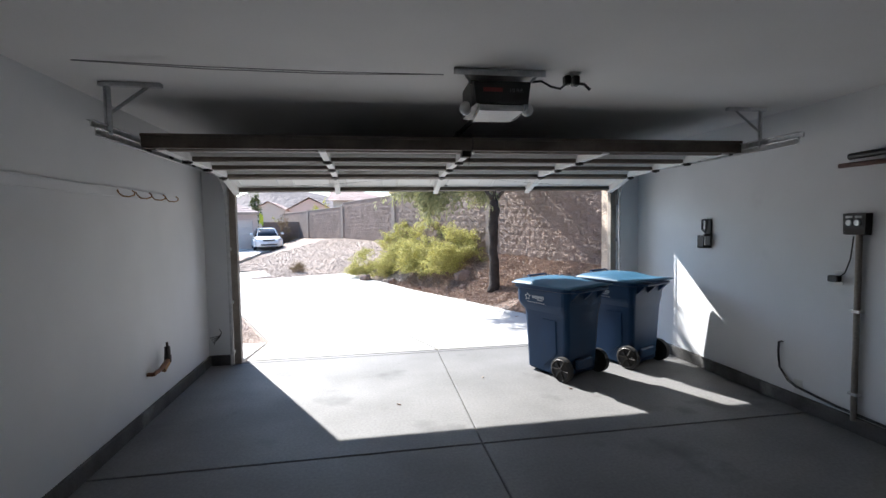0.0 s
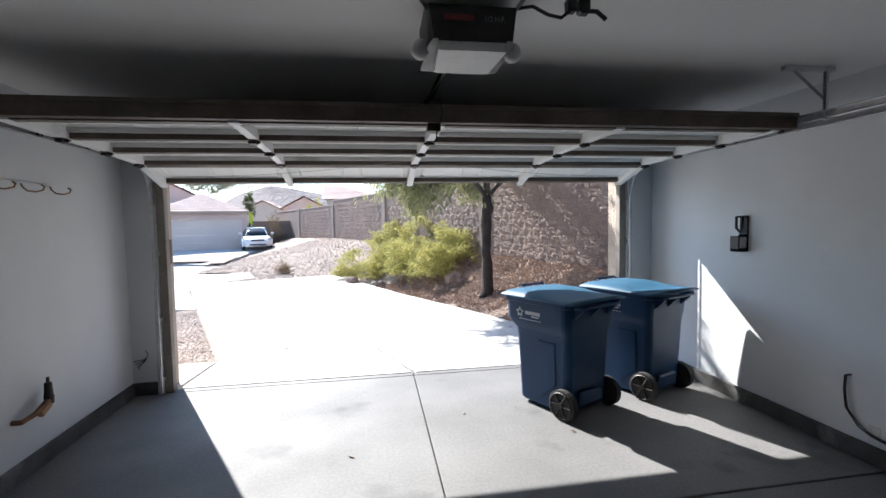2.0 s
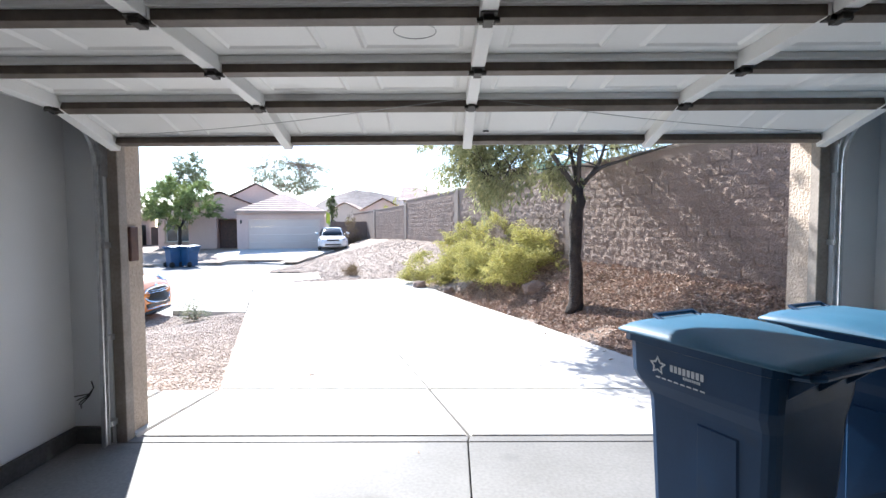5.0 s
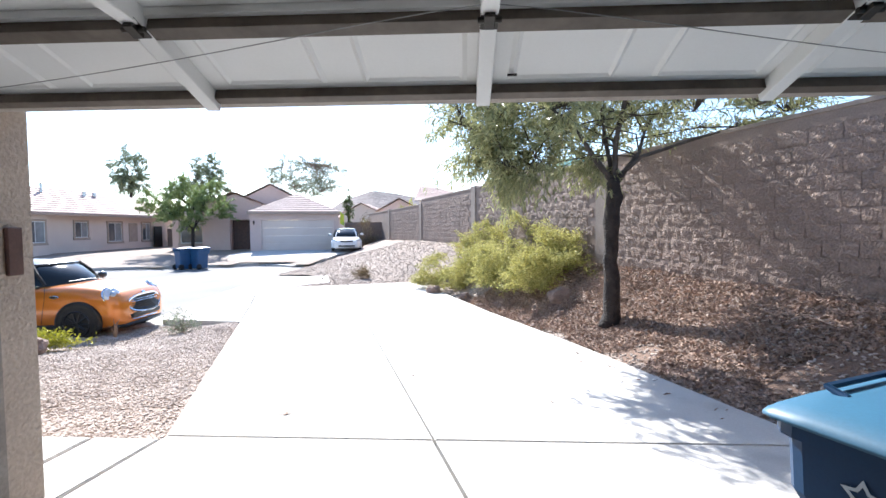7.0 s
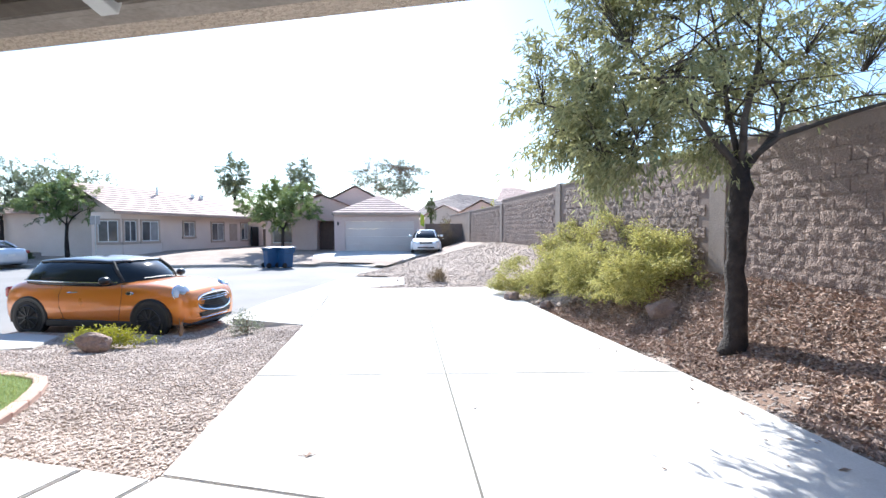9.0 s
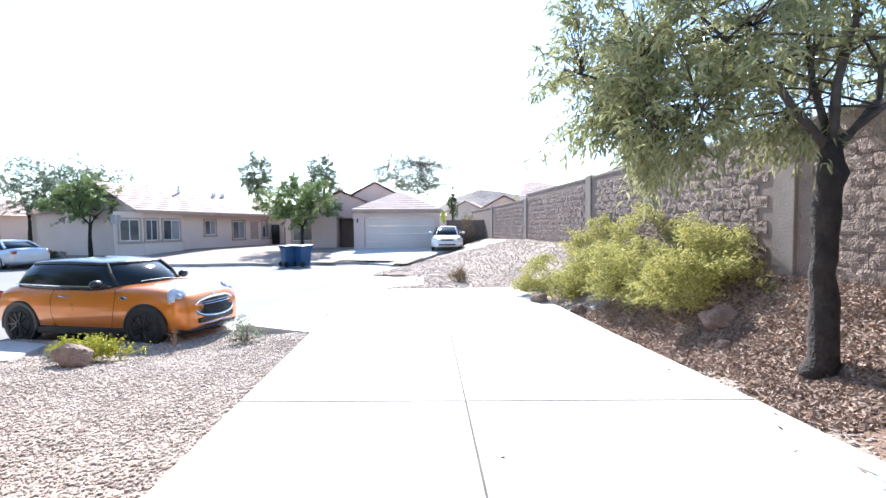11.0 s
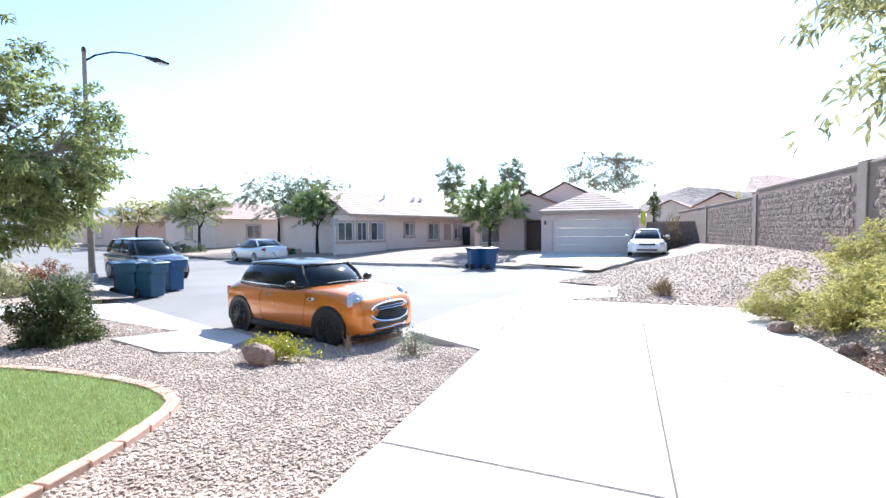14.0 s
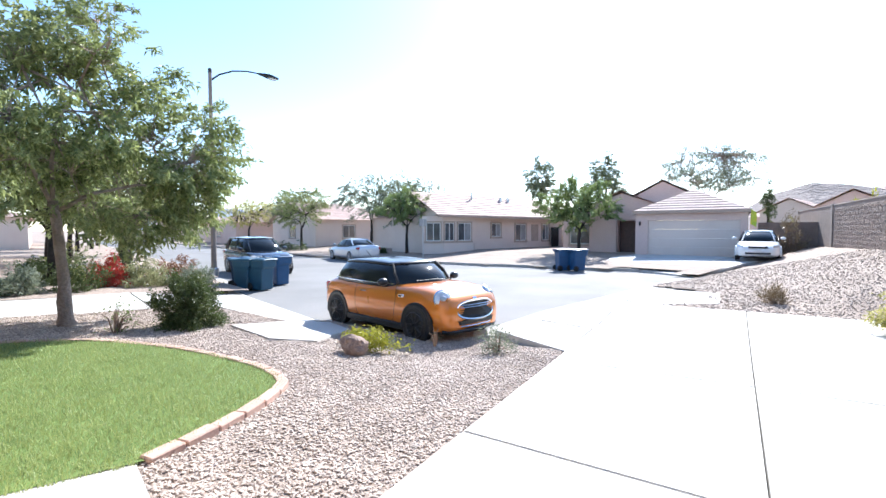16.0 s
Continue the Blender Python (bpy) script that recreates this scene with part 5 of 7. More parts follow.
# ---- lawn and edging ----
EDGE = [(-3.26, 7.24), (-3.42, 7.55), (-3.62, 7.88), (-3.84, 8.17), (-4.1, 8.46), (-4.4, 8.68), (-4.75, 8.75), (-5.15, 8.72), (-5.6, 8.6), (-6.1, 8.42), (-6.6, 8.2), (-7.1, 7.92), (-7.6, 7.56), (-8.0, 7.15), (-8.25, 6.7), (-8.35, 6.2), (-8.35, 5.6)]
LAWN = EDGE + [(-8.35, 3.9), (-3.2, 3.9), (-3.2, 7.2)]
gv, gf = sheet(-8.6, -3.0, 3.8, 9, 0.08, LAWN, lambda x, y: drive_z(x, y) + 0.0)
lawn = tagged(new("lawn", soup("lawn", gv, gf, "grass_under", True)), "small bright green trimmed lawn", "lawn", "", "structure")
rng = random.Random(7)
bv_, bf_ = [], []
count = 0
while count < 42000:
    x, y = rng.uniform(-8.4, -3.2), rng.uniform(5.8, 8.8)
    if not inside(x, y, LAWN):
        continue
    if rng.random() > 1.1 - 0.10 * (abs(x + 3.3) + abs(y - 7.2)):
        continue
    count += 1
    a, h, l = rng.uniform(0, 6.28), rng.uniform(0.025, 0.05), rng.uniform(0.005, 0.025)
    z = drive_z(x, y)
    dx, dy = math.cos(a) * 0.003, math.sin(a) * 0.003
    k = len(bv_)
    bv_ += [(x - dx, y - dy, z - 0.003), (x + dx, y + dy, z - 0.003), (x + rng.gauss(0, l), y + rng.gauss(0, l), z + h)]
    bf_.append((k, k + 1, k + 2))
blades = tagged(new("grass_blades", soup("grass_blades", bv_, bf_, "grass")), "short green grass blades", "grass", "", "stuff")
edging = thing("lawn_edging", pose(0, 0, 0), "curved border of pinkish concrete pavers", "lawn edging")
acc = []
for (a, b) in zip(EDGE, EDGE[1:]):
    n = max(1, round((Vector(b) - Vector(a)).length / 0.06))
    acc += [Vector(a).lerp(Vector(b), i / n) for i in range(n)]
i = 0
while i + 5 < len(acc):
    a, b = acc[i], acc[i + 5]
    d = (b - a)
    m = Matrix.Translation(((a.x + b.x) / 2, (a.y + b.y) / 2, drive_z(0, a.y) - 0.03)) @ Matrix.Rotation(math.atan2(d.y, d.x), 4, "Z") @ Matrix.Rotation(rng.gauss(0, 0.02), 4, "X")
    L = d.length / 2 - 0.005
    part("paver", box(bmesh.new(), -L, L, -0.06, 0.06, -0.03, 0.05 + rng.uniform(-0.006, 0.006), 0.01, m), "paver", edging)
    i += 5

# ---- loose stones ----
def pebble(seed, n=1):
    r = random.Random(seed)
    bm = bmesh.new()
    bmesh.ops.create_icosphere(bm, subdivisions=1, radius=1.0)
    bmesh.ops.scale(bm, vec=(1.0, 0.62, 0.42), verts=bm.verts[:])
    for v in bm.verts:
        v.co *= r.uniform(0.75, 1.2)
    bmesh.ops.triangulate(bm, faces=bm.faces[:])
    vs = np.array([v.co[:] for v in bm.verts])
    fs = [tuple(v.index for v in f.verts) for f in bm.faces]
    bm.free()
    return vs, fs


PEBBLES = [pebble(i) for i in range(6)]
CHIPS = []
for i in range(4):
    r = random.Random(900 + i)
    vs = np.array([(-1, 0, 0), (0, 0.3, 0.12), (1, 0, 0), (0, -0.3, 0.12), (0, 0, -0.1)], float) * r.uniform(0.85, 1.15)
    CHIPS.append((vs, [(0, 1, 2), (0, 2, 3), (0, 4, 1), (1, 4, 2), (2, 4, 3), (3, 4, 0)]))


def scatter(name, n, bounds, keep, zf, size, shapes_, material, label, seed, flat=0.25, sink=0.3):
    r = random.Random(seed)
    V, F, k, made = [], [], 0, 0
    while made < n:
        x, y = r.uniform(bounds[0], bounds[1]), r.uniform(bounds[2], bounds[3])
        if not keep(x, y, r):
            continue
        made += 1
        vs, fs = shapes_[r.randrange(len(shapes_))]
        s = size * r.uniform(0.55, 1.5)
        e = Euler((r.gauss(0, flat), r.gauss(0, flat), r.uniform(0, 6.28))).to_matrix()
        q = vs @ np.array(e).T * s + np.array((x, y, zf(x, y) + s * sink))
        V.extend(map(tuple, q))
        F.extend(tuple(i + k for i in f) for f in fs)
        k += len(vs)
    return tagged(new(name, soup(name, V, F, material)), label, "gravel", "", "stuff")


SLABS = [[(-8.2, 9.25), (-8.5, 10.45), (-8.2, 11.2), (-7.3, 11.15), (-6.3, 10.0), (-6.75, 9.4)], [(-3.24, 4), (-3.24, 7.2), (-1.5, 7.2), (-1.5, 4)]]


def in_yard(x, y, r):
    if not inside(x, y, YARD) or inside(x, y, LAWN) or x > left_x(y) - 0.03 and y > 7.1 or any(inside(x, y, p) for p in SLABS):
        return False
    near = math.hypot(x + 1.5, y - 7.0)
    return r.random() < 1.35 / (0.6 + 0.16 * near)


def bed_u(x, y):
    p = Vector((x, y)) - WALL_O
    return p.dot(WALL_N), p.dot(WALL_D)


def in_bed(x, y, r):
    if not inside(x, y, BED) or (x < right_x(y) + 0.02 and y < 19.15 + 0.32 * (x + 3.05)):
        return False
    u, s = bed_u(x, y)
    return u < -0.02 and r.random() < 1.3 / (0.5 + 0.12 * math.hypot(x - 2, y - 8))


def in_mulch(x, y, r):
    u, s = bed_u(x, y)
    return in_bed(x, y, r) and y < 16 and noise.noise((x * 0.8, y * 0.8, 9)) + (u + 1.9) * 0.6 > -0.1


scatter("yard_gravel", 58000, (-11.2, -1.4, 4.5, 13), in_yard, yard_z, 0.0155, PEBBLES, "stone", "pinkish grey river gravel of the front yard", 1)
scatter("bed_gravel", 18000, (-7, 6, 6.3, 30), in_bed, mound_z, 0.023, PEBBLES, "stone", "pinkish grey gravel on the planted bed", 2)
scatter("bark_mulch", 36000, (0, 6, 6.3, 17), in_mulch, lambda x, y: mound_z(x, y) + 0.012, 0.032, CHIPS, "mulch", "red-brown leaf litter and bark under the tree", 3, flat=0.5)
scatter("dry_leaves", 34, (-3.4, 3.4, 6.2, 12), lambda x, y, r: left_x(y) < x < right_x(y) and r.random() < 0.03 + 0.9 * (x > right_x(y) - 0.6), lambda x, y: drive_z(x, y), 0.028, CHIPS, "mulch", "few dry leaves on the driveway", 6, flat=0.3, sink=0.15)
leafl = scatter("fallen_leaves", 5, (0.0, 2.4, 4.2, 5.9), lambda x, y, r: True, lambda x, y: 0.0, 0.03, CHIPS, "mulch", "few dry leaves on the garage floor", 8, flat=0.2, sink=0.15)
twig_bit = thing("fallen_twig", pose(-0.74, 7.68, drive_z(0, 7.68) + 0.004) @ Matrix.Scale(0.65, 4), "curled dry twig lying on the driveway", "twig")
part("stick", T([(-0.09, -0.02, 0), (-0.03, 0.0, 0.006), (0.03, 0.0, 0.002), (0.09, 0.05, 0.0)], [0.003, 0.006, 0.006, 0.003], 5), "mulch", twig_bit)
part("leaf", loft(bmesh.new(), [[(0.0, -0.03, 0.0), (0.02, -0.03, 0.004), (0.02, -0.03, 0.006)], [(0.0, 0.05, 0.02), (0.05, 0.04, 0.012), (0.05, 0.04, 0.016)]]), "mulch", twig_bit)


# ---- vehicles ----
def smooth_rows(rows, n):
    """Rows of numbers, carried smoothly through n steps between each pair."""
    out = []
    for i in range(len(rows) - 1):
        p0, p1, p2, p3 = (np.array(rows[min(max(i + k, 0), len(rows) - 1)], float) for k in (-1, 0, 1, 2))
        for j in range(n):
            t = j / n
            out.append(0.5 * (2 * p1 + (p2 - p0) * t + (2 * p0 - 5 * p1 + 4 * p2 - p3) * t * t + (3 * p1 - p0 - 3 * p2 + p3) * t ** 3))
    return out + [np.array(rows[-1], float)]


def car_ring(x, zl, zt, hw):
    """A section of a car body: flat sill, swelling flank, rounded shoulder, gently crowned top."""
    h = zt - zl
    half = [(0.84, 0.0), (0.95, 0.05), (0.985, 0.18), (1.0, 0.36), (1.0, 0.52), (0.985, 0.66), (0.96, 0.77), (0.925, 0.86), (0.87, 0.925), (0.78, 0.965), (0.6, 0.985), (0.3, 0.997)]
    return [(x, y * hw, zl + k * h) for y, k in half] + [(x, 0, zt)] + [(x, -y * hw, zl + k * h) for y, k in half[::-1]]


def around(half):
    """A closed loop from half of one: (x, y, z) from the nose's middle to the tail's."""
    return [p for p in half] + [(x, -y, z) for x, y, z in half[-2:0:-1]]


def car_wheel(car, x, y, r, w, sx, spokes=10, rim="dark_metal"):
    t = bmesh.new()
    tube(t, [(x, y - sx * w / 2, r), (x, y - sx * w * 0.45, r), (x, y + sx * w * 0.4, r), (x, y + sx * w / 2, r)], [r * 0.9, r, r, r * 0.93], 28)
    wheel = part("wheel", t, "rubber", car)
    rb = bmesh.new()
    yo = y + sx * (w / 2 + 0.004)
    tube(rb, [(x, yo - sx * 0.02, r), (x, yo, r)], r * 0.16, 14)
    for k in range(spokes):
        a = 2 * math.pi * k / spokes
        tube(rb, [(x + 0.1 * r * math.cos(a), yo, r + 0.1 * r * math.sin(a)), (x + 0.68 * r * math.cos(a), yo, r + 0.68 * r * math.sin(a))], [r * 0.06, r * 0.04], 5)
    for k in range(28):
        a, b = 2 * math.pi * k / 28, 2 * math.pi * (k + 1) / 28
        tube(rb, [(x + 0.71 * r * math.cos(a), yo, r + 0.71 * r * math.sin(a)), (x + 0.71 * r * math.cos(b), yo, r + 0.71 * r * math.sin(b))], r * 0.045, 4, False)
    part("rim", rb, rim, wheel)


def disc(x, y, z, r, r2, axis, depth, seg=20, squash=1.0):
    bm = bmesh.new()
    d = Vector(axis).normalized()
    a = d.cross(Vector((0, 0, 1))).normalized()
    b = a.cross(d)
    c = Vector((x, y, z))
    rings = []
    for k, (rr, dd) in enumerate(((r, 0), (r, depth), (r2, depth * 1.6))):
        rings.append([c + d * dd + a * rr * squash * math.cos(2 * math.pi * i / seg) + b * rr * math.sin(2 * math.pi * i / seg) for i in range(seg)])
    return loft(bm, rings)


def dome(c, r, axis, bulge, seg=26, squash=1.0, back=0.07):
    """A round lamp: a short drum with a bulging lens."""
    d = Vector(axis).normalized()
    a = d.cross(Vector((0, 0, 1))).normalized()
    b = a.cross(d)
    rings = []
    for q, dd in ((1.0, -back), (1.0, 0.0), (0.93, bulge * 0.45), (0.75, bulge * 0.78), (0.45, bulge * 0.95), (0.12, bulge)):
        rings.append([Vector(c) + d * dd + r * q * (a * squash * math.cos(2 * math.pi * i / seg) + b * math.sin(2 * math.pi * i / seg)) for i in range(seg)])
    return loft(bmesh.new(), rings)


def arch_band(x, y, r, wide, sx):
    """A raised band round a wheel opening."""
    rings = []
    for q in range(-14, 195, 8):
        c, z = math.cos(radians(q)), math.sin(radians(q))
        rings.append([(x + k * c, yy, r + k * z) for k, yy in ((r + 0.02, y - sx * 0.05), (r + 0.025, y + sx * 0.016), (r + wide * 0.6, y + sx * 0.022), (r + wide, y + sx * 0.006), (r + wide, y - sx * 0.06))])
    return loft(bmesh.new(), rings)


def car(name, m, label, paint, stations, cabin, roof_paint, wheels, r, hw, rim="dark_metal", cladding=None, arch=0.05):
    c = thing(name, m, label, "car", "parked cars")
    body = part("body", loft(bmesh.new(), [car_ring(*q) for q in smooth_rows(stations, 4)]), paint, c, smooth=True)
    base, top = (np.array(q, float) for q in cabin)
    mid = (base + top) / 2
    mid[:, 1] += 0.022 * np.minimum(1, base[:, 1] / 0.5)
    mid[:, 0] += 0.03 * np.sign(base[:, 0] + 0.4) * (1 - np.minimum(1, base[:, 1] / 0.7))
    low = base - np.array((0, 0, 0.07))
    glass = part("glasshouse", loft(bmesh.new(), [around([tuple(p) for p in q]) for q in (low, base, mid, top)]), "car_glass", c, "dark tinted window glass", smooth=True)
    rr = []
    xm = float(top[:, 0].mean())
    for k, dz, out in ((1.0, -0.012, 0.012), (1.0, 0.012, 0.012), (0.95, 0.032, 0), (0.80, 0.05, 0), (0.5, 0.066, 0), (0.15, 0.072, 0)):
        rr.append(around([(xm + (x - xm) * (k + out * 0.6), y * k + (out if y > 0.01 else 0), z + dz) for x, y, z in top]))
    part("roof", loft(bmesh.new(), rr), roof_paint, c, smooth=True)
    for x in wheels:
        for sx in (-1, 1):
            y = sx * hw
            part("wheel_arch", arch_band(x, y, r, arch + 0.03, sx), cladding or paint, c)
            part("wheel_well", disc(x, y - sx * 0.035, r, r + 0.035, r + 0.03, (0, sx, 0), 0.03, 28), "black", c)
            car_wheel(c, x, y - sx * 0.085 + sx * 0.005, r, 0.2, sx, rim=rim)
    return c, body, glass


# orange hatchback: (x, sill, top, half width) along the body
mini_st = [(-1.93, 0.40, 0.66, 0.50), (-1.91, 0.30, 0.78, 0.62), (-1.86, 0.25, 0.86, 0.73), (-1.76, 0.22, 0.93, 0.80), (-1.52, 0.20, 0.99, 0.85), (-1.1, 0.19, 1.01, 0.866), (-0.4, 0.19, 1.0, 0.866), (0.4, 0.19, 0.995, 0.864),
           (0.8, 0.19, 0.995, 0.862), (1.1, 0.20, 0.985, 0.858), (1.4, 0.20, 0.955, 0.84), (1.6, 0.21, 0.915, 0.81), (1.74, 0.22, 0.865, 0.765), (1.84, 0.23, 0.795, 0.70), (1.90, 0.25, 0.715, 0.62), (1.93, 0.30, 0.62, 0.52)]
mini_cab = ([(0.86, 0, 1.0), (0.82, 0.32, 1.0), (0.68, 0.58, 0.998), (0.48, 0.75, 0.985), (0.2, 0.79, 0.975), (-0.4, 0.80, 0.98), (-1.0, 0.79, 0.99), (-1.38, 0.75, 1.0), (-1.56, 0.62, 1.0), (-1.68, 0.32, 1.0), (-1.70, 0, 1.0)],
            [(0.42, 0, 1.345), (0.40, 0.26, 1.342), (0.33, 0.50, 1.335), (0.23, 0.60, 1.33), (0.02, 0.63, 1.345), (-0.45, 0.645, 1.36), (-0.92, 0.635, 1.355), (-1.22, 0.595, 1.34), (-1.36, 0.49, 1.33), (-1.44, 0.26, 1.325), (-1.46, 0, 1.325)])
mini, mbody, mglass = car("hatchback_car", pose(-7.36, 12.5, -0.455, 0, 0, 4.5), "orange small hatchback with black roof and wheels parked at the kerb", "orange", mini_st, mini_cab, "car_black", (-1.245, 1.25), 0.318, 0.862, rim="rim_black", cladding="black")
for sy in (-1, 1):
    axis = (0.74, sy * 0.45, 0.42)
    hl = part("headlight", dome((1.70, sy * 0.625, 0.785), 0.165, axis, 0.06, squash=0.9), "lamp_glass", mini, "round clear headlight", smooth=True)
    part("ring", disc(1.692, sy * 0.62, 0.781, 0.184, 0.174, axis, 0.016, 26, 0.9), "chrome", hl)
    part("lamp_core", dome((1.735, sy * 0.645, 0.805), 0.06, axis, 0.045, 16, back=0.02), "galv", hl)
    part("fog_light", dome((1.872, sy * 0.53, 0.40), 0.042, (0.85, sy * 0.5, 0.0), 0.02, 16, back=0.03), "lamp_glass", mini)
    part("fog_ring", disc(1.862, sy * 0.525, 0.40, 0.058, 0.052, (0.85, sy * 0.5, 0.0), 0.018, 16), "chrome", mini)
    mir = bmesh.new()
    bmesh.ops.create_uvsphere(mir, u_segments=14, v_segments=8, radius=1.0, matrix=Matrix.Translation((0.47, sy * 0.97, 1.03)) @ Matrix.Diagonal((0.075, 0.115, 0.075, 1)))
    tube(mir, [(0.50, sy * 0.80, 0.97), (0.47, sy * 0.93, 0.99)], 0.022, 6)
    part("wing_mirror", mir, "car_black", mini, smooth=True)
    part("door_handle", T([(-0.40, sy * 0.866, 0.80), (-0.30, sy * 0.885, 0.805), (-0.19, sy * 0.866, 0.81)], 0.013, 6), "chrome", mini)
    part("side_badge", disc(0.86, sy * 0.848, 0.80, 0.032, 0.028, (0, sy, 0), 0.016, 14, 2.6), "chrome", mini)
    part("badge_insert", disc(0.85, sy * 0.854, 0.80, 0.022, 0.019, (0, sy, 0), 0.014, 14, 2.4), "black", mini)
    part("sill", B((-0.90, 0.90, min(sy * 0.80, sy * 0.87), max(sy * 0.80, sy * 0.87), 0.17, 0.30), bevel=0.02), "black", mini)
    part("belt_trim", T([(0.54, sy * 0.765, 0.985), (0.2, sy * 0.81, 0.978), (-0.4, sy * 0.822, 0.983), (-1.0, sy * 0.812, 0.995), (-1.38, sy * 0.772, 1.0), (-1.57, sy * 0.64, 1.0)], 0.011, 6), "chrome", mini)
    part("door_gap", T([(0.66, sy * 0.80, 0.955), (0.69, sy * 0.856, 0.75), (0.66, sy * 0.864, 0.55), (0.62, sy * 0.86, 0.30)], 0.004, 4), "black", mini)
    part("door_gap", T([(-0.55, sy * 0.80, 0.96), (-0.60, sy * 0.86, 0.75), (-0.58, sy * 0.866, 0.5), (-0.50, sy * 0.86, 0.30)], 0.004, 4), "black", mini)
    part("pillar", T([(0.58, sy * 0.68, 0.995), (0.44, sy * 0.66, 1.18), (0.28, sy * 0.57, 1.34)], 0.03, 6), "rubber", mini)
    part("tail_light", B((-1.91, -1.80, min(sy * 0.56, sy * 0.74), max(sy * 0.56, sy * 0.74), 0.66, 0.86), bevel=0.03), "tail_red", mini)


def oval(x0, z0, ry, rz, bow, seg=28, power=2.6):
    pts = []
    for i in range(seg):
        a = 2 * math.pi * i / seg
        cy, cz = math.cos(a), math.sin(a)
        y = ry * math.copysign(abs(cy) ** (2 / power), cy)
        z = rz * math.copysign(abs(cz) ** (2 / power), cz)
        pts.append((x0 - bow * (y / ry) ** 2 - 0.035 * (z / rz), y, z0 + z))
    return pts


gr = bmesh.new()
loft(gr, [[(x - 0.10, y, z) for x, y, z in oval(1.985, 0.595, 0.47, 0.15, 0.08)], oval(1.985, 0.595, 0.47, 0.15, 0.08)])
grille = part("grille", gr, "black", mini)
fr = bmesh.new()
ol_ = oval(1.988, 0.595, 0.48, 0.16, 0.08)
tube(fr, ol_ + ol_[:1], 0.02, 6, False)
part("grille_frame", fr, "chrome", grille)
for z in (0.52, 0.56, 0.60, 0.64, 0.68):
    w = 0.45 if z < 0.66 else 0.41
    part("grille_bar", T([(1.985 - 0.035 * ((z - 0.595) / 0.15) - 0.08 * (y / 0.47) ** 2 + 0.006, y, z) for y in (-w, -w * 0.6, 0, w * 0.6, w)], 0.007, 5), "chrome" if z > 0.62 else "dark_metal", grille)
lg = bmesh.new()
loft(lg, [[(1.85, -0.52, 0.33), (1.85, 0.52, 0.33), (1.86, 0.54, 0.42), (1.86, -0.54, 0.42)], [(1.955, -0.42, 0.34), (1.955, 0.42, 0.34), (1.965, 0.44, 0.415), (1.965, -0.44, 0.415)]])
part("lower_grille", lg, "black", mini)
part("lower_trim", T([(1.88, -0.50, 0.315), (1.965, -0.3, 0.315), (1.98, 0, 0.315), (1.965, 0.3, 0.315), (1.88, 0.50, 0.315)], 0.012, 6), "chrome", mini)
part("front_lip", T([(1.78, -0.72, 0.245), (1.88, -0.55, 0.235), (1.945, 0, 0.23), (1.88, 0.55, 0.235), (1.78, 0.72, 0.245)], 0.035, 6), "black", mini)
part("bonnet_badge", disc(1.89, 0, 0.775, 0.03, 0.026, (0.8, 0, 0.6), 0.012, 14, 1.8), "chrome", mini)
part("wiper", T([(0.87, 0.45, 1.005), (0.83, 0.1, 1.035), (0.78, -0.4, 1.03)], 0.009, 5), "black", mini)
part("antenna", T([(-1.2, 0, 1.41), (-1.36, 0, 1.54)], 0.006, 5), "black", mini)

SEDAN = [(-2.42, 0.50, 0.72, 0.55), (-2.40, 0.36, 0.90, 0.68), (-2.32, 0.28, 1.02, 0.78), (-2.1, 0.23, 1.06, 0.85), (-1.5, 0.2, 1.03, 0.905), (-0.5, 0.19, 0.98, 0.92), (0.6, 0.19, 0.95, 0.92), (1.1, 0.19, 0.93, 0.912), (1.6, 0.2, 0.87, 0.885), (2.0, 0.21, 0.79, 0.82), (2.2, 0.23, 0.71, 0.73), (2.33, 0.27, 0.62, 0.60), (2.38, 0.34, 0.54, 0.48)]
SEDAN_CAB = ([(1.28, 0, 0.94), (1.22, 0.35, 0.94), (1.05, 0.66, 0.94), (0.85, 0.80, 0.94), (0.3, 0.83, 0.955), (-0.4, 0.835, 0.97), (-1.1, 0.81, 1.0), (-1.6, 0.74, 1.03), (-1.82, 0.58, 1.05), (-1.98, 0.3, 1.06), (-2.02, 0, 1.06)],
             [(0.42, 0, 1.39), (0.38, 0.28, 1.388), (0.28, 0.50, 1.38), (0.15, 0.585, 1.375), (-0.1, 0.60, 1.39), (-0.4, 0.61, 1.40), (-0.75, 0.60, 1.395), (-1.0, 0.57, 1.375), (-1.12, 0.46, 1.36), (-1.18, 0.25, 1.355), (-1.2, 0, 1.355)])
SUV = [(-2.32, 0.55, 0.85, 0.62), (-2.30, 0.40, 1.02, 0.76), (-2.2, 0.33, 1.10, 0.85), (-1.9, 0.3, 1.13, 0.92), (-1.0, 0.28, 1.12, 0.94), (0, 0.27, 1.10, 0.94), (0.9, 0.27, 1.09, 0.935), (1.4, 0.28, 1.06, 0.915), (1.8, 0.29, 1.01, 0.88), (2.1, 0.31, 0.93, 0.80), (2.24, 0.35, 0.84, 0.70), (2.3, 0.42, 0.74, 0.60)]
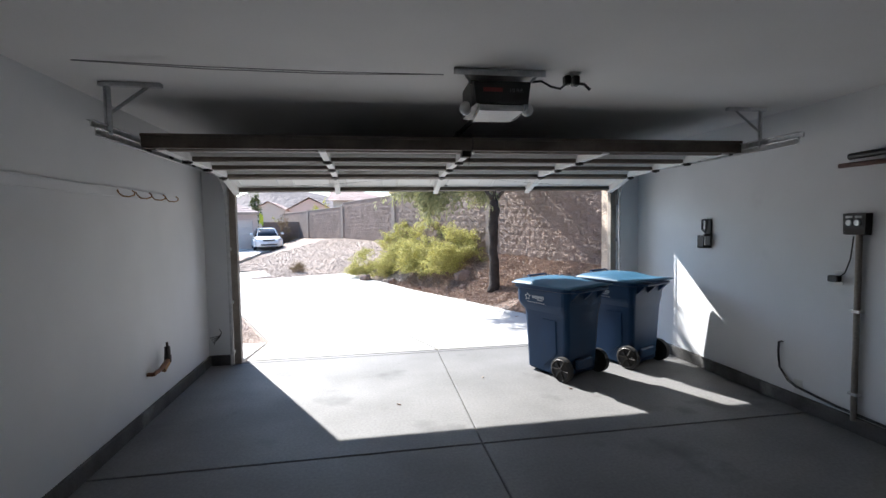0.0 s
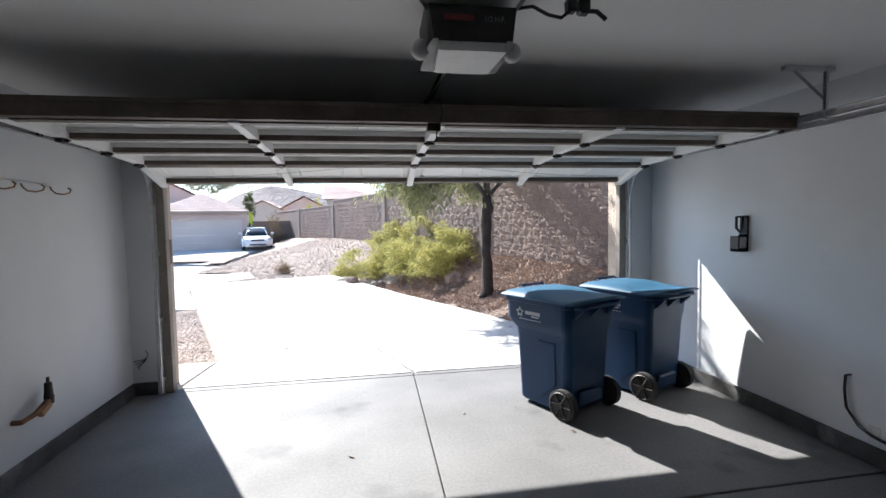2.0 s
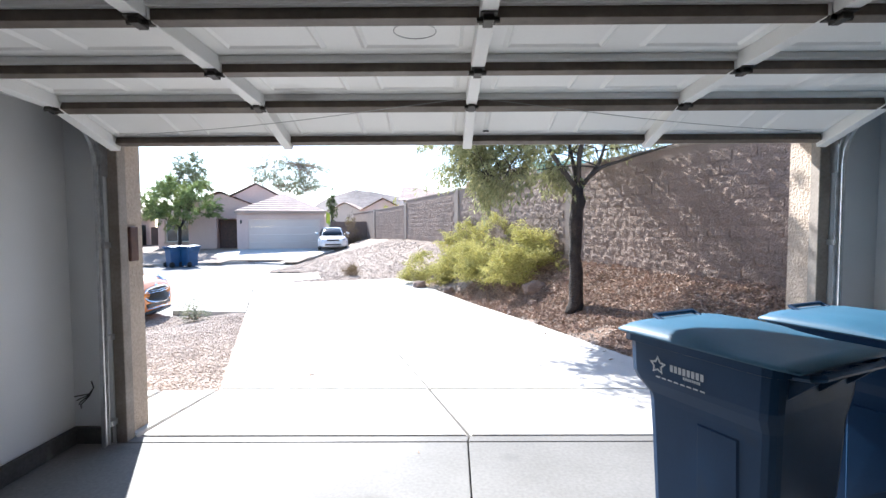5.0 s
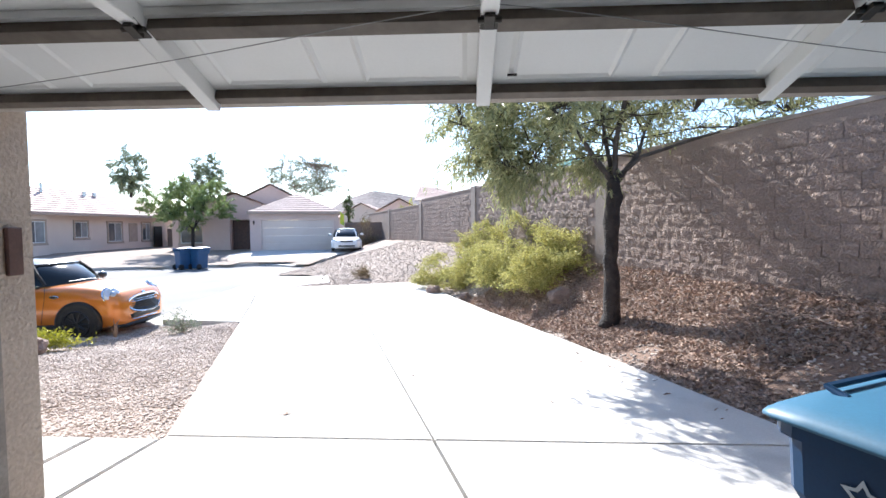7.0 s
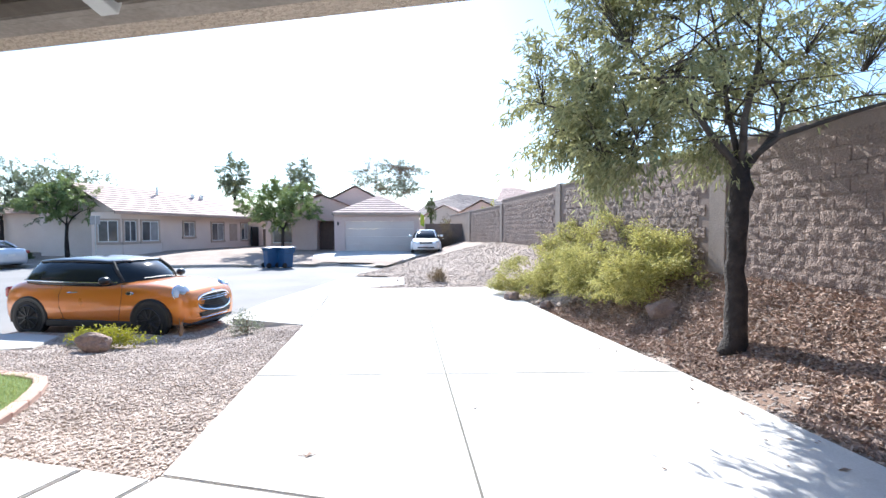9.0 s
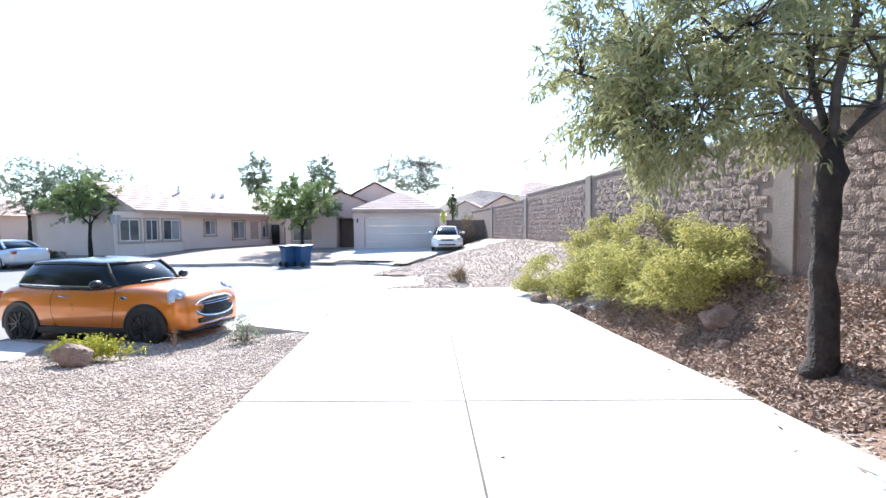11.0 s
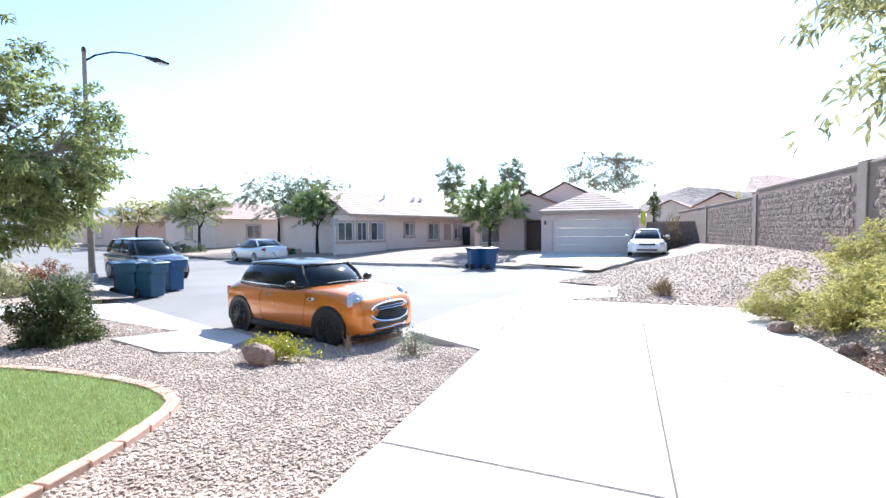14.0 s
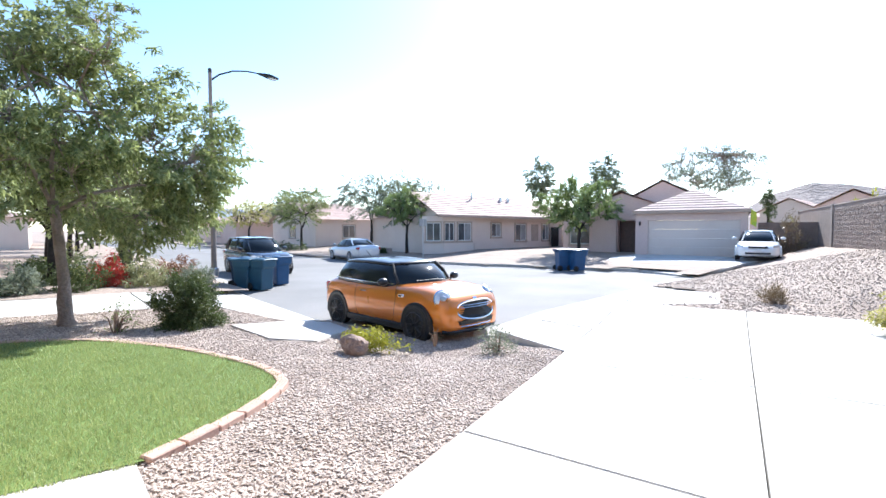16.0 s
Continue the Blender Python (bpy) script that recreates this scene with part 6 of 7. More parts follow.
SUV_CAB = ([(1.22, 0, 1.09), (1.17, 0.35, 1.09), (1.02, 0.66, 1.09), (0.85, 0.82, 1.09), (0.3, 0.85, 1.10), (-0.4, 0.855, 1.11), (-1.3, 0.845, 1.12), (-1.95, 0.80, 1.12), (-2.12, 0.66, 1.11), (-2.2, 0.35, 1.10), (-2.22, 0, 1.10)],
           [(0.5, 0, 1.63), (0.47, 0.3, 1.63), (0.38, 0.55, 1.62), (0.25, 0.65, 1.62), (-0.1, 0.67, 1.64), (-0.5, 0.68, 1.65), (-1.2, 0.68, 1.64), (-1.7, 0.65, 1.62), (-1.86, 0.55, 1.60), (-1.93, 0.3, 1.60), (-1.95, 0, 1.60)])


def road_car(name, m, label, paint, st, cab, wheels, r, hw, zf, rear_z):
    c, body, glass = car(name, m, label, paint, st, cab, paint, wheels, r, hw, rim="galv")
    L = st[-1][0]
    for sy in (-1, 1):
        lamp = loft(bmesh.new(), [[(L - 0.42, sy * hw * 0.93, zf), (L - 0.12, sy * hw * 0.66, zf - 0.03), (L - 0.14, sy * hw * 0.66, zf + 0.10), (L - 0.46, sy * hw * 0.92, zf + 0.10)],
                                  [(L - 0.38, sy * hw * 0.95, zf + 0.01), (L - 0.06, sy * hw * 0.64, zf - 0.02), (L - 0.09, sy * hw * 0.64, zf + 0.09), (L - 0.43, sy * hw * 0.945, zf + 0.09)]])
        part("headlight", lamp, "lamp_glass", c)
        x0 = st[0][0]
        part("tail_light", B((x0 + 0.03, x0 + 0.28, min(sy * hw * 0.72, sy * hw * 0.93), max(sy * hw * 0.72, sy * hw * 0.93), rear_z - 0.09, rear_z + 0.06), bevel=0.03), "tail_red", c)
        mir = bmesh.new()
        bmesh.ops.create_uvsphere(mir, u_segments=12, v_segments=8, radius=1.0, matrix=Matrix.Translation((0.72, sy * (hw + 0.09), st[5][2] + 0.08)) @ Matrix.Diagonal((0.08, 0.12, 0.075, 1)))
        part("wing_mirror", mir, paint, c, smooth=True)
        part("side_trim", T([(0.9, sy * hw * 0.90, st[5][2] + 0.005), (0, sy * hw * 0.91, st[4][2] + 0.015), (-1.5, sy * hw * 0.87, st[2][2] + 0.0)], 0.012, 5), "black", c)
        for i, j, wide, mt in ((2, 2, 0.03, paint), (5, 5, 0.022, "black"), (7, 7, 0.055, paint)):
            p, q = cab[0][i], cab[1][j]
            mx, my = (p[0] + q[0]) / 2, (p[1] + q[1]) / 2 + 0.022
            part("pillar", T([(p[0], sy * p[1], p[2]), (mx, sy * my, (p[2] + q[2]) / 2), (q[0], sy * q[1], q[2])], wide, 6), mt, c)
    part("grille", loft(bmesh.new(), [[(L - 0.08, -0.42, zf - 0.06), (L - 0.08, 0.42, zf - 0.06), (L - 0.1, 0.36, zf + 0.05), (L - 0.1, -0.36, zf + 0.05)], [(L + 0.012, -0.32, zf - 0.05), (L + 0.012, 0.32, zf - 0.05), (L - 0.03, 0.3, zf + 0.035), (L - 0.03, -0.3, zf + 0.035)]]), "black", c)
    part("lower_grille", B((L - 0.1, L + 0.01, -0.5, 0.5, st[-1][1] - 0.02, st[-1][1] + 0.08), bevel=0.02), "black", c)
    part("number_plate", B((L + 0.0, L + 0.03, -0.16, 0.16, st[-1][1] + 0.10, st[-1][1] + 0.20), bevel=0.003), "white_plastic", c)
    part("number_plate", B((st[0][0] - 0.02, st[0][0] + 0.01, -0.16, 0.16, st[0][1] + 0.14, st[0][1] + 0.26), bevel=0.003), "white_plastic", c)
    return c


road_car("sedan_car", pose(-6.95, 34.4, 0.06, 0, 0, 285), "white sedan parked facing the street on the driveway", "car_white", SEDAN, SEDAN_CAB, (-1.35, 1.4), 0.32, 0.915, 0.66, 0.86)
road_car("sedan_car", pose(-27.6, 22.9, -0.455, 0, 0, 176), "silver white sedan parked at the far kerb", "car_silver", SEDAN, SEDAN_CAB, (-1.35, 1.4), 0.32, 0.915, 0.66, 0.86)
road_car("suv_car", pose(-21.9, 14.5, -0.455, 0, 0, 1), "dark navy sport utility car parked at the kerb", "car_navy", SUV, SUV_CAB, (-1.35, 1.4), 0.36, 0.94, 0.82, 0.98)
for x, y, a, mt, lb in ((-15.75, 11.95, 120, "bin_teal", "teal-blue wheeled bin at the street edge"), (-15.25, 12.3, 112, "bin_teal", "teal-blue wheeled bin at the street edge"), (-16.4, 13.35, 100, "bin_street", "blue wheeled bin beside the dark car"), (-16.5, 12.1, 130, "bin_blue", "dark blue wheeled bin at the street edge"),
                        (-13.0, 26.2, 150, "bin_street", "blue wheeled bin before the gravel yard"), (-12.32, 26.42, 160, "bin_street", "blue wheeled bin before the gravel yard")):
    rubbish_bin(pose(x, y, -0.45, 0, 0, a), mt, mt, lb, "bins on the street", False)
# a small sign post and the street lamp
lampp = thing("street_lamp", pose(-21.55, 12.5, -0.38), "tall grey steel street lamp with curved arm", "street lamp")
part("base", T([(0, 0, -0.1), (0, 0, 0.25), (0, 0, 0.3)], [0.2, 0.19, 0.14], 12), "galv", lampp)
part("pole", T([(0, 0, 0.2), (0, 0, 3), (0, 0, 8.75)], [0.12, 0.105, 0.075], 12), "post_block", lampp)
part("cap", T([(0, 0, 8.75), (0, 0, 8.9), (0, 0, 8.95)], [0.085, 0.08, 0.03], 10), "dark_metal", lampp)
part("arm", T([(0.0, 0.05, 8.45), (0.05, 0.35, 8.72), (0.12, 0.9, 8.98), (0.2, 1.5, 9.08), (0.28, 2.15, 9.06)], [0.04, 0.036, 0.034, 0.032, 0.03], 8), "dark_metal", lampp)
hd = loft(bmesh.new(), [[(0.26 + dx, 2.0, 9.06 + dz) for dx, dz in ((-0.05, -0.03), (0.05, -0.03), (0.05, 0.04), (-0.05, 0.04))], [(0.3 + dx, 2.4, 9.04 + dz) for dx, dz in ((-0.14, -0.08), (0.14, -0.08), (0.11, 0.07), (-0.11, 0.07))],
                        [(0.35 + dx, 2.85, 9.0 + dz) for dx, dz in ((-0.1, -0.06), (0.1, -0.06), (0.06, 0.02), (-0.06, 0.02))]])
head = part("lamp_head", hd, "dark_metal", lampp)
part("lens", loft(bmesh.new(), [[(0.2, 2.42, 8.955), (0.4, 2.42, 8.955), (0.43, 2.8, 8.935), (0.26, 2.8, 8.935)], [(0.25, 2.5, 8.88), (0.36, 2.5, 8.88), (0.38, 2.72, 8.87), (0.29, 2.72, 8.87)]]), "lens_plastic", head)
sgn = thing("street_sign", pose(-23.8, 26.0, -0.3), "small street sign on a thin post", "sign")
part("post", T([(0, 0, 0), (0, 0, 2.6)], 0.03, 6), "galv", sgn)
part("plate", B((-0.02, 0.02, -0.3, 0.3, 2.1, 2.6), bevel=0.004), "grey_print", sgn)
flg = thing("garden_flag", pose(-7.62, 36.0, 1.3), "yellow and green flag on the garage corner", "flag")
part("pole", T([(0, 0.3, 0.5), (0, -0.45, 1.45)], 0.012, 6), "white_plastic", flg)
fb = bmesh.new()
fvs = [[fb.verts.new((-0.02 + 0.07 * i, -0.42 + 0.03 * math.sin(i * 1.4 + j), 1.35 - 0.16 * j - 0.05 * i)) for i in range(5)] for j in range(6)]
for j in range(5):
    for i in range(4):
        fb.faces.new((fvs[j][i], fvs[j][i + 1], fvs[j + 1][i + 1], fvs[j + 1][i]))
bmesh.ops.delete(fb, geom=[v for v in fb.verts if not v.link_faces], context="VERTS")
part("cloth", fb, "flag_yellow", flg)


# ---- houses ----
def roof_plane(bm, a, b, c, d, course=0.34, lip=0.035):
    """Tile courses from the eave a-b up to the ridge d-c."""
    a, b, c, d = map(Vector, (a, b, c, d))
    n = max(2, int(((d + c) / 2 - (a + b) / 2).length / course))
    up = (b - a).cross(d - a) if (d - a).length > 0.01 else (b - a).cross(c - a)
    up = up.normalized()
    if up.z < 0:
        up = -up
    tri = (c - d).length < 0.01
    row = None
    for i in range(n):
        p0, p1 = a.lerp(d, i / n), b.lerp(c, i / n)
        low = row or [bm.verts.new(p0 - up * 0.02), bm.verts.new(p1 - up * 0.02)]
        lipv = [bm.verts.new(p0 + up * lip), bm.verts.new(p1 + up * lip)]
        bm.faces.new((low[0], low[1], lipv[1], lipv[0]))
        q0, q1 = a.lerp(d, (i + 1) / n), b.lerp(c, (i + 1) / n)
        if i == n - 1 and tri:
            bm.faces.new((lipv[0], lipv[1], bm.verts.new(q0)))
        else:
            row = [bm.verts.new(q0), bm.verts.new(q1)]
            bm.faces.new((lipv[0], lipv[1], row[1], row[0]))


def hip_roof(x0, x1, y0, y1, ze, zr, along_x=False, hip0=True, hip1=True, over=0.45):
    """A roof over a rectangle; ridge along y unless along_x; gable ends where hip is off."""
    bm = bmesh.new()
    x0, x1, y0, y1 = x0 - over, x1 + over, y0 - over, y1 + over
    if not along_x:
        xm, run = (x0 + x1) / 2, (x1 - x0) / 2
        r0, r1 = (xm, y0 + (run if hip0 else 0), zr), (xm, y1 - (run if hip1 else 0), zr)
        if r0[1] > r1[1]:
            r0 = r1 = (xm, (y0 + y1) / 2, zr)
        roof_plane(bm, (x1, y0, ze), (x1, y1, ze), r1, r0)
        roof_plane(bm, (x0, y1, ze), (x0, y0, ze), r0, r1)
        if hip0:
            roof_plane(bm, (x0, y0, ze), (x1, y0, ze), r0, r0)
        if hip1:
            roof_plane(bm, (x1, y1, ze), (x0, y1, ze), r1, r1)
    else:
        ym, run = (y0 + y1) / 2, (y1 - y0) / 2
        r0, r1 = (x0 + (run if hip0 else 0), ym, zr), (x1 - (run if hip1 else 0), ym, zr)
        if r0[0] > r1[0]:
            r0 = r1 = ((x0 + x1) / 2, ym, zr)
        roof_plane(bm, (x0, y0, ze), (x1, y0, ze), r1, r0)
        roof_plane(bm, (x1, y1, ze), (x0, y1, ze), r0, r1)
        if hip0:
            roof_plane(bm, (x0, y1, ze), (x0, y0, ze), r0, r0)
        if hip1:
            roof_plane(bm, (x1, y0, ze), (x1, y1, ze), r1, r1)
    return bm


def gable(x0, x1, y0, y1, ze, zr, along_x=False):
    """The wall under a gable end; along y at y0..y1 thickness."""
    bm = bmesh.new()
    if not along_x:
        xm = (x0 + x1) / 2
        loft(bm, [[(x0, y0, ze), (x1, y0, ze), (xm, y0, zr)], [(x0, y1, ze), (x1, y1, ze), (xm, y1, zr)]])
    else:
        ym = (y0 + y1) / 2
        loft(bm, [[(x0, y0, ze), (x0, y1, ze), (x0, ym, zr)], [(x1, y0, ze), (x1, y1, ze), (x1, ym, zr)]])
    return bm


def window(house, c, wide, high, facing, blinds=0.5):
    """A framed window on a wall: c its centre, facing (dx, dy)."""
    ang = math.degrees(math.atan2(facing[1], facing[0])) + 90
    w = new("window")
    w.parent = house
    w.matrix_basis = pose(c[0], c[1], c[2], 0, 0, ang)
    a, b = wide / 2, high / 2
    part("surround", B((-a - 0.12, -a, -0.06, 0.02, -b - 0.1, b + 0.12), (a, a + 0.12, -0.06, 0.02, -b - 0.1, b + 0.12), (-a, a, -0.06, 0.02, b, b + 0.12)), "trim_far", w)
    part("sill", B((-a - 0.16, a + 0.16, -0.10, 0.02, -b - 0.16, -b), bevel=0.01), "trim_far", w)
    part("frame", B((-a, -a + 0.05, -0.03, 0.02, -b, b), (a - 0.05, a, -0.03, 0.02, -b, b), (-0.025, 0.025, -0.03, 0.02, -b, b), (-a + 0.05, a - 0.05, -0.03, 0.02, b - 0.05, b), (-a + 0.05, a - 0.05, -0.03, 0.02, -b, -b + 0.05)), "white_plastic", w)
    part("pane", B((-a + 0.05, -0.025, -0.012, 0.01, -b + 0.05, b - 0.05)), "pane", w)
    part("pane", B((0.025, a - 0.05, -0.012, 0.01, -b + 0.05, b - 0.05)), "blind" if blinds > 0.5 else "pane", w)
    return w


# house with the two-car garage
ha = thing("house", Matrix.Translation((-10.7, 35.2, 0)) @ pose(0, 0, 0, 0, 0, 17) @ Matrix.Translation((10.7, -35.2, 0)), "pinkish stucco house with tiled hip-roofed garage", "house")
parts("wall", [(-13.5, -12.8, 35.0, 35.25, -0.4, 2.65), (-8.1, -7.75, 35.0, 35.25, -0.4, 2.65), (-12.8, -8.1, 35.0, 35.25, 2.1, 2.65), (-13.5, -13.25, 35.25, 41, -0.4, 2.65), (-8.0, -7.75, 35.25, 42, -0.4, 2.65)], "stucco_pink", ha)
gdoor = new("garage_door")
gdoor.parent = ha
tagged(gdoor, "closed tan sectional garage door")
for i in range(4):
    part("section", B((-12.8, -8.1, 35.12, 35.17, i * 0.525, 0.52 + i * 0.525), bevel=0.008), "stucco_far", gdoor)
part("garage_roof", hip_roof(-13.35, -7.9, 35.0, 42.0, 2.66, 4.05, over=0.26), "roof_tile", ha)
parts("fascia", [(-13.61, -7.64, 34.68, 34.74, 2.5, 2.68), (-13.64, -13.58, 34.74, 40, 2.5, 2.68), (-7.67, -7.61, 34.74, 42, 2.5, 2.68)], "fascia", ha)
parts("wall", [(-19.2, -17.0, 39.5, 39.75, -0.4, 3.1), (-17.0, -15.3, 38.3, 38.55, -0.4, 3.1), (-15.3, -13.9, 38.3, 38.55, 2.2, 3.1), (-13.9, -13.2, 38.3, 38.55, -0.4, 3.1), (-17.2, -17.0, 38.55, 39.5, -0.4, 3.1), (-19.4, -19.2, 39.5, 48, -0.4, 3.1)], "stucco_pink", ha)
part("gable", gable(-17.4, -12.5, 38.3, 38.5, 3.1, 4.05), "stucco_pink", ha)
part("entry_roof", hip_roof(-17.3, -12.7, 38.3, 45, 3.1, 4.2, hip0=False, over=0.3), "roof_tile", ha)
part("gable", gable(-15.6, -10.0, 41.4, 41.6, 3.5, 5.0), "stucco_pink", ha)
part("main_roof", hip_roof(-15.6, -10.0, 41.4, 50, 3.5, 5.1, hip0=False, over=0.3), "roof_tile", ha)
part("back_roof", hip_roof(-19.3, -8, 42, 50, 2.9, 4.4, along_x=True), "roof_tile", ha)
part("entry_door", B((-15.25, -13.95, 39.2, 39.3, -0.1, 2.15)), "wood_dark", ha, "dark recessed front door")
parts("entry_side", [(-15.4, -15.25, 38.55, 39.3, -0.1, 2.3), (-13.95, -13.8, 38.55, 39.3, -0.1, 2.3), (-15.4, -13.8, 39.3, 39.4, -0.1, 2.4)], "stucco_pink", ha)
window(ha, (-18.1, 39.5, 1.25), 1.5, 1.5, (0, -1), 0.2)
part("porch_lamp", B((-13.3, -13.2, 34.9, 35.0, 1.8, 2.05), bevel=0.02), "black", ha)

# the long single-storey house
hb_ = thing("house", pose(0, 0, 0), "long single-storey pinkish stucco house with tile roof", "house")
HBX, HBY0, HBY1 = -26.2, 28.9, 46.0
parts("wall", [(HBX - 0.25, HBX, HBY0, HBY1, -0.4, 2.65), (HBX - 5.4, HBX - 0.25, HBY0, HBY0 + 0.25, -0.4, 2.65), (HBX - 5.4, HBX - 5.15, HBY0 + 0.25, HBY1, -0.4, 2.65), (HBX - 5.15, HBX - 0.25, HBY1 - 0.25, HBY1, -0.4, 2.65)], "stucco_far", hb_)
bay_plan = [(-26.62, 28.16), (-25.55, 29.23), (-25.55, 32.4), (-26.15, 33.0), (-26.62, 33.0)]
part("bay", loft(bmesh.new(), [[(x, y, z) for x, y in bay_plan] for z in (-0.4, 2.6)]), "stucco_far", hb_)
parts("base_band", [(HBX, HBX + 0.05, 33.1, HBY1, -0.4, 0.55), (HBX + 0.65, HBX + 0.70, 29.3, 32.4, -0.4, 0.6)], "stucco_far", hb_)
part("main_roof", hip_roof(HBX - 5.4, HBX + 0.6, HBY0, HBY1, 2.66, 4.55, hip0=False, hip1=True, over=0.5), "roof_tile", hb_)
part("gable", gable(HBX - 5.75, HBX + 0.95, HBY0 - 0.02, HBY0 + 0.2, 2.66, 4.42), "stucco_far", hb_)
parts("fascia", [(HBX + 1.08, HBX + 1.13, HBY0 - 0.5, HBY1 + 0.5, 2.5, 2.7)], "fascia", hb_)
for y, w in ((29.88, 0.9), (31.44, 1.35)):
    window(hb_, (HBX + 0.65, y, 1.42), w, 1.35, (1, 0), 0.7 if y > 31 else 0.2)
window(hb_, (-26.03, 28.75, 1.42), 1.05, 1.35, (0.7071, -0.7071), 0.2)
for y, w, z in ((35.7, 1.1, 1.55), (38.9, 1.4, 1.35), (42.45, 0.95, 1.35)):
    window(hb_, (HBX, y, z), w, 1.1 if z > 1.4 else 1.45, (1, 0), 0.7)
part("front_door", B((HBX, HBX + 0.04, 40.4, 41.4, -0.1, 2.05), bevel=0.01), "trim_far", hb_, "tan panelled front door")
for y in (34.4, 38.0, 39.0):
    part("roof_vent", T([(HBX - 1.6, y, 3.9), (HBX - 1.6, y, 4.75 if y < 35 else 4.45)], 0.08 if y < 35 else 0.14, 8), "galv", hb_)
part("garden_wall", B((HBX + 0.2, HBX + 4.8, HBY1 - 1.0, HBY1 - 0.8, -0.4, 1.6)), "block", hb_)
part("gate", B((HBX + 0.3, HBX + 0.4, HBY1 - 3.0, HBY1 - 2.0, -0.3, 1.8)), "dark_metal", hb_)
part("wing", B((HBX - 11.5, HBX - 5.42, HBY0 + 2, HBY0 + 12, -0.4, 2.65)), "stucco_far", hb_)
part("wing_roof", hip_roof(HBX - 11.5, HBX - 6.0, HBY0 + 2, HBY0 + 12, 2.66, 4.2, along_x=False), "roof_tile", hb_)


def plain_house(x0, x1, y0, y1, zb, ze, zr, wall, label, along_x=True, hips=(True, True), wins=()):
    h = thing("house", pose(0, 0, 0), label, "house", "houses of the neighbourhood")
    part("wall", B((x0, x1, y0, y1, zb, ze)), wall, h)
    part("roof", hip_roof(x0, x1, y0, y1, ze + 0.01, zr, along_x, *hips), "roof_tile", h)
    if not hips[0] and not along_x:
        part("gable", gable(x0 - 0.3, x1 + 0.3, y0 - 0.01, y0 + 0.2, ze, zr - 0.15), wall, h)
    if not hips[0] and along_x:
        part("gable", gable(x0 - 0.01, x0 + 0.2, y0 - 0.3, y1 + 0.3, ze, zr - 0.15, True), wall, h)
    for c, w, hh, f in wins:
        window(h, c, w, hh, f, 0.3)
    return h


plain_house(-58, -46, 29, 42, -0.4, 2.7, 4.8, "stucco_far", "tan stucco house behind street trees", False, (False, True), [((-46, 33, 1.4), 1.5, 1.4, (1, 0)), ((-52, 29, 1.4), 1.6, 1.4, (0, -1))])
plain_house(-82, -66, 27, 40, -0.4, 2.7, 4.8, "stucco_pink", "reddish stucco house down the street", True, (True, True), [((-74, 27, 1.4), 2.0, 1.4, (0, -1))])
plain_house(-112, -92, 24, 38, -0.4, 2.7, 4.9, "stucco_far", "distant tan house down the street", True, (True, True))
plain_house(-38, -24, -10, 4.5, -0.4, 2.8, 4.8, "stucco_pale", "pale stucco house of the neighbour", True, (True, True), [((-24, 1, 1.4), 1.5, 1.4, (1, 0)), ((-29, 4.5, 1.4), 1.6, 1.4, (0, 1))])
plain_house(-75, -52, -8, 6, -0.4, 2.7, 4.8, "stucco_far", "distant stucco house down the near side", True, (True, True))
plain_house(-3.0, 2.2, 45, 54, -0.5, 3.9, 5.5, "stucco_pale", "cream stucco house above the block wall", True, (False, True))
plain_house(3.0, 12, 40, 52, -0.5, 5.0, 7.0, "stucco_pale", "white two-storey house above the block wall", True, (True, True), [((5.5, 40, 4.1), 1.4, 0.9, (0, -1))])
plain_house(-9.6, -4.6, 62, 72, -0.5, 3.6, 5.2, "stucco_pink", "rose stucco house beyond the wall", False, (False, True))
plain_house(-17.5, -11.5, 74, 84, -0.5, 3.6, 5.3, "stucco_pale", "distant cream house with tile roof", False, (False, True))
plain_house(-22.5, -18.5, 88, 96, -0.5, 3.4, 5.0, "stucco_pink", "distant rose house with tile roof", True, (True, True))
aw = thing("shade_awning", pose(0, 0, 0), "teal fabric shade roof behind the wall", "awning")
part("canopy", loft(bmesh.new(), [[(5.6, 27.5, 4.5), (8.6, 27.5, 4.6), (8.6, 29.5, 5.2), (5.6, 29.5, 5.1)], [(5.6, 27.5, 4.56), (8.6, 27.5, 4.66), (8.6, 29.5, 5.26), (5.6, 29.5, 5.16)]]), "teal", aw)
part("valance", B((5.6, 8.6, 27.46, 27.5, 4.2, 4.55)), "teal", aw)
for x in (5.7, 8.5):
    part("post", T([(x, 27.6, 0.2), (x, 27.6, 4.5)], 0.06, 8), "galv", aw)
ngar = thing("house", pose(0, 0, 0), "white garage front of the neighbouring house", "house", "houses of the neighbourhood")
parts("wall", [(-22.0, -17.2, 3.6, 4.4, -0.3, 2.8), (-22.5, -22.0, -4, 4.4, -0.3, 2.8)], "stucco_pale", ngar)
part("roof", hip_roof(-22.2, -17.2, -4, 4.2, 2.81, 4.3), "roof_tile", ngar)
part("garage_door", B((-21.6, -17.6, 4.4, 4.45, 0.0, 2.1), bevel=0.01), "white_plastic", ngar)


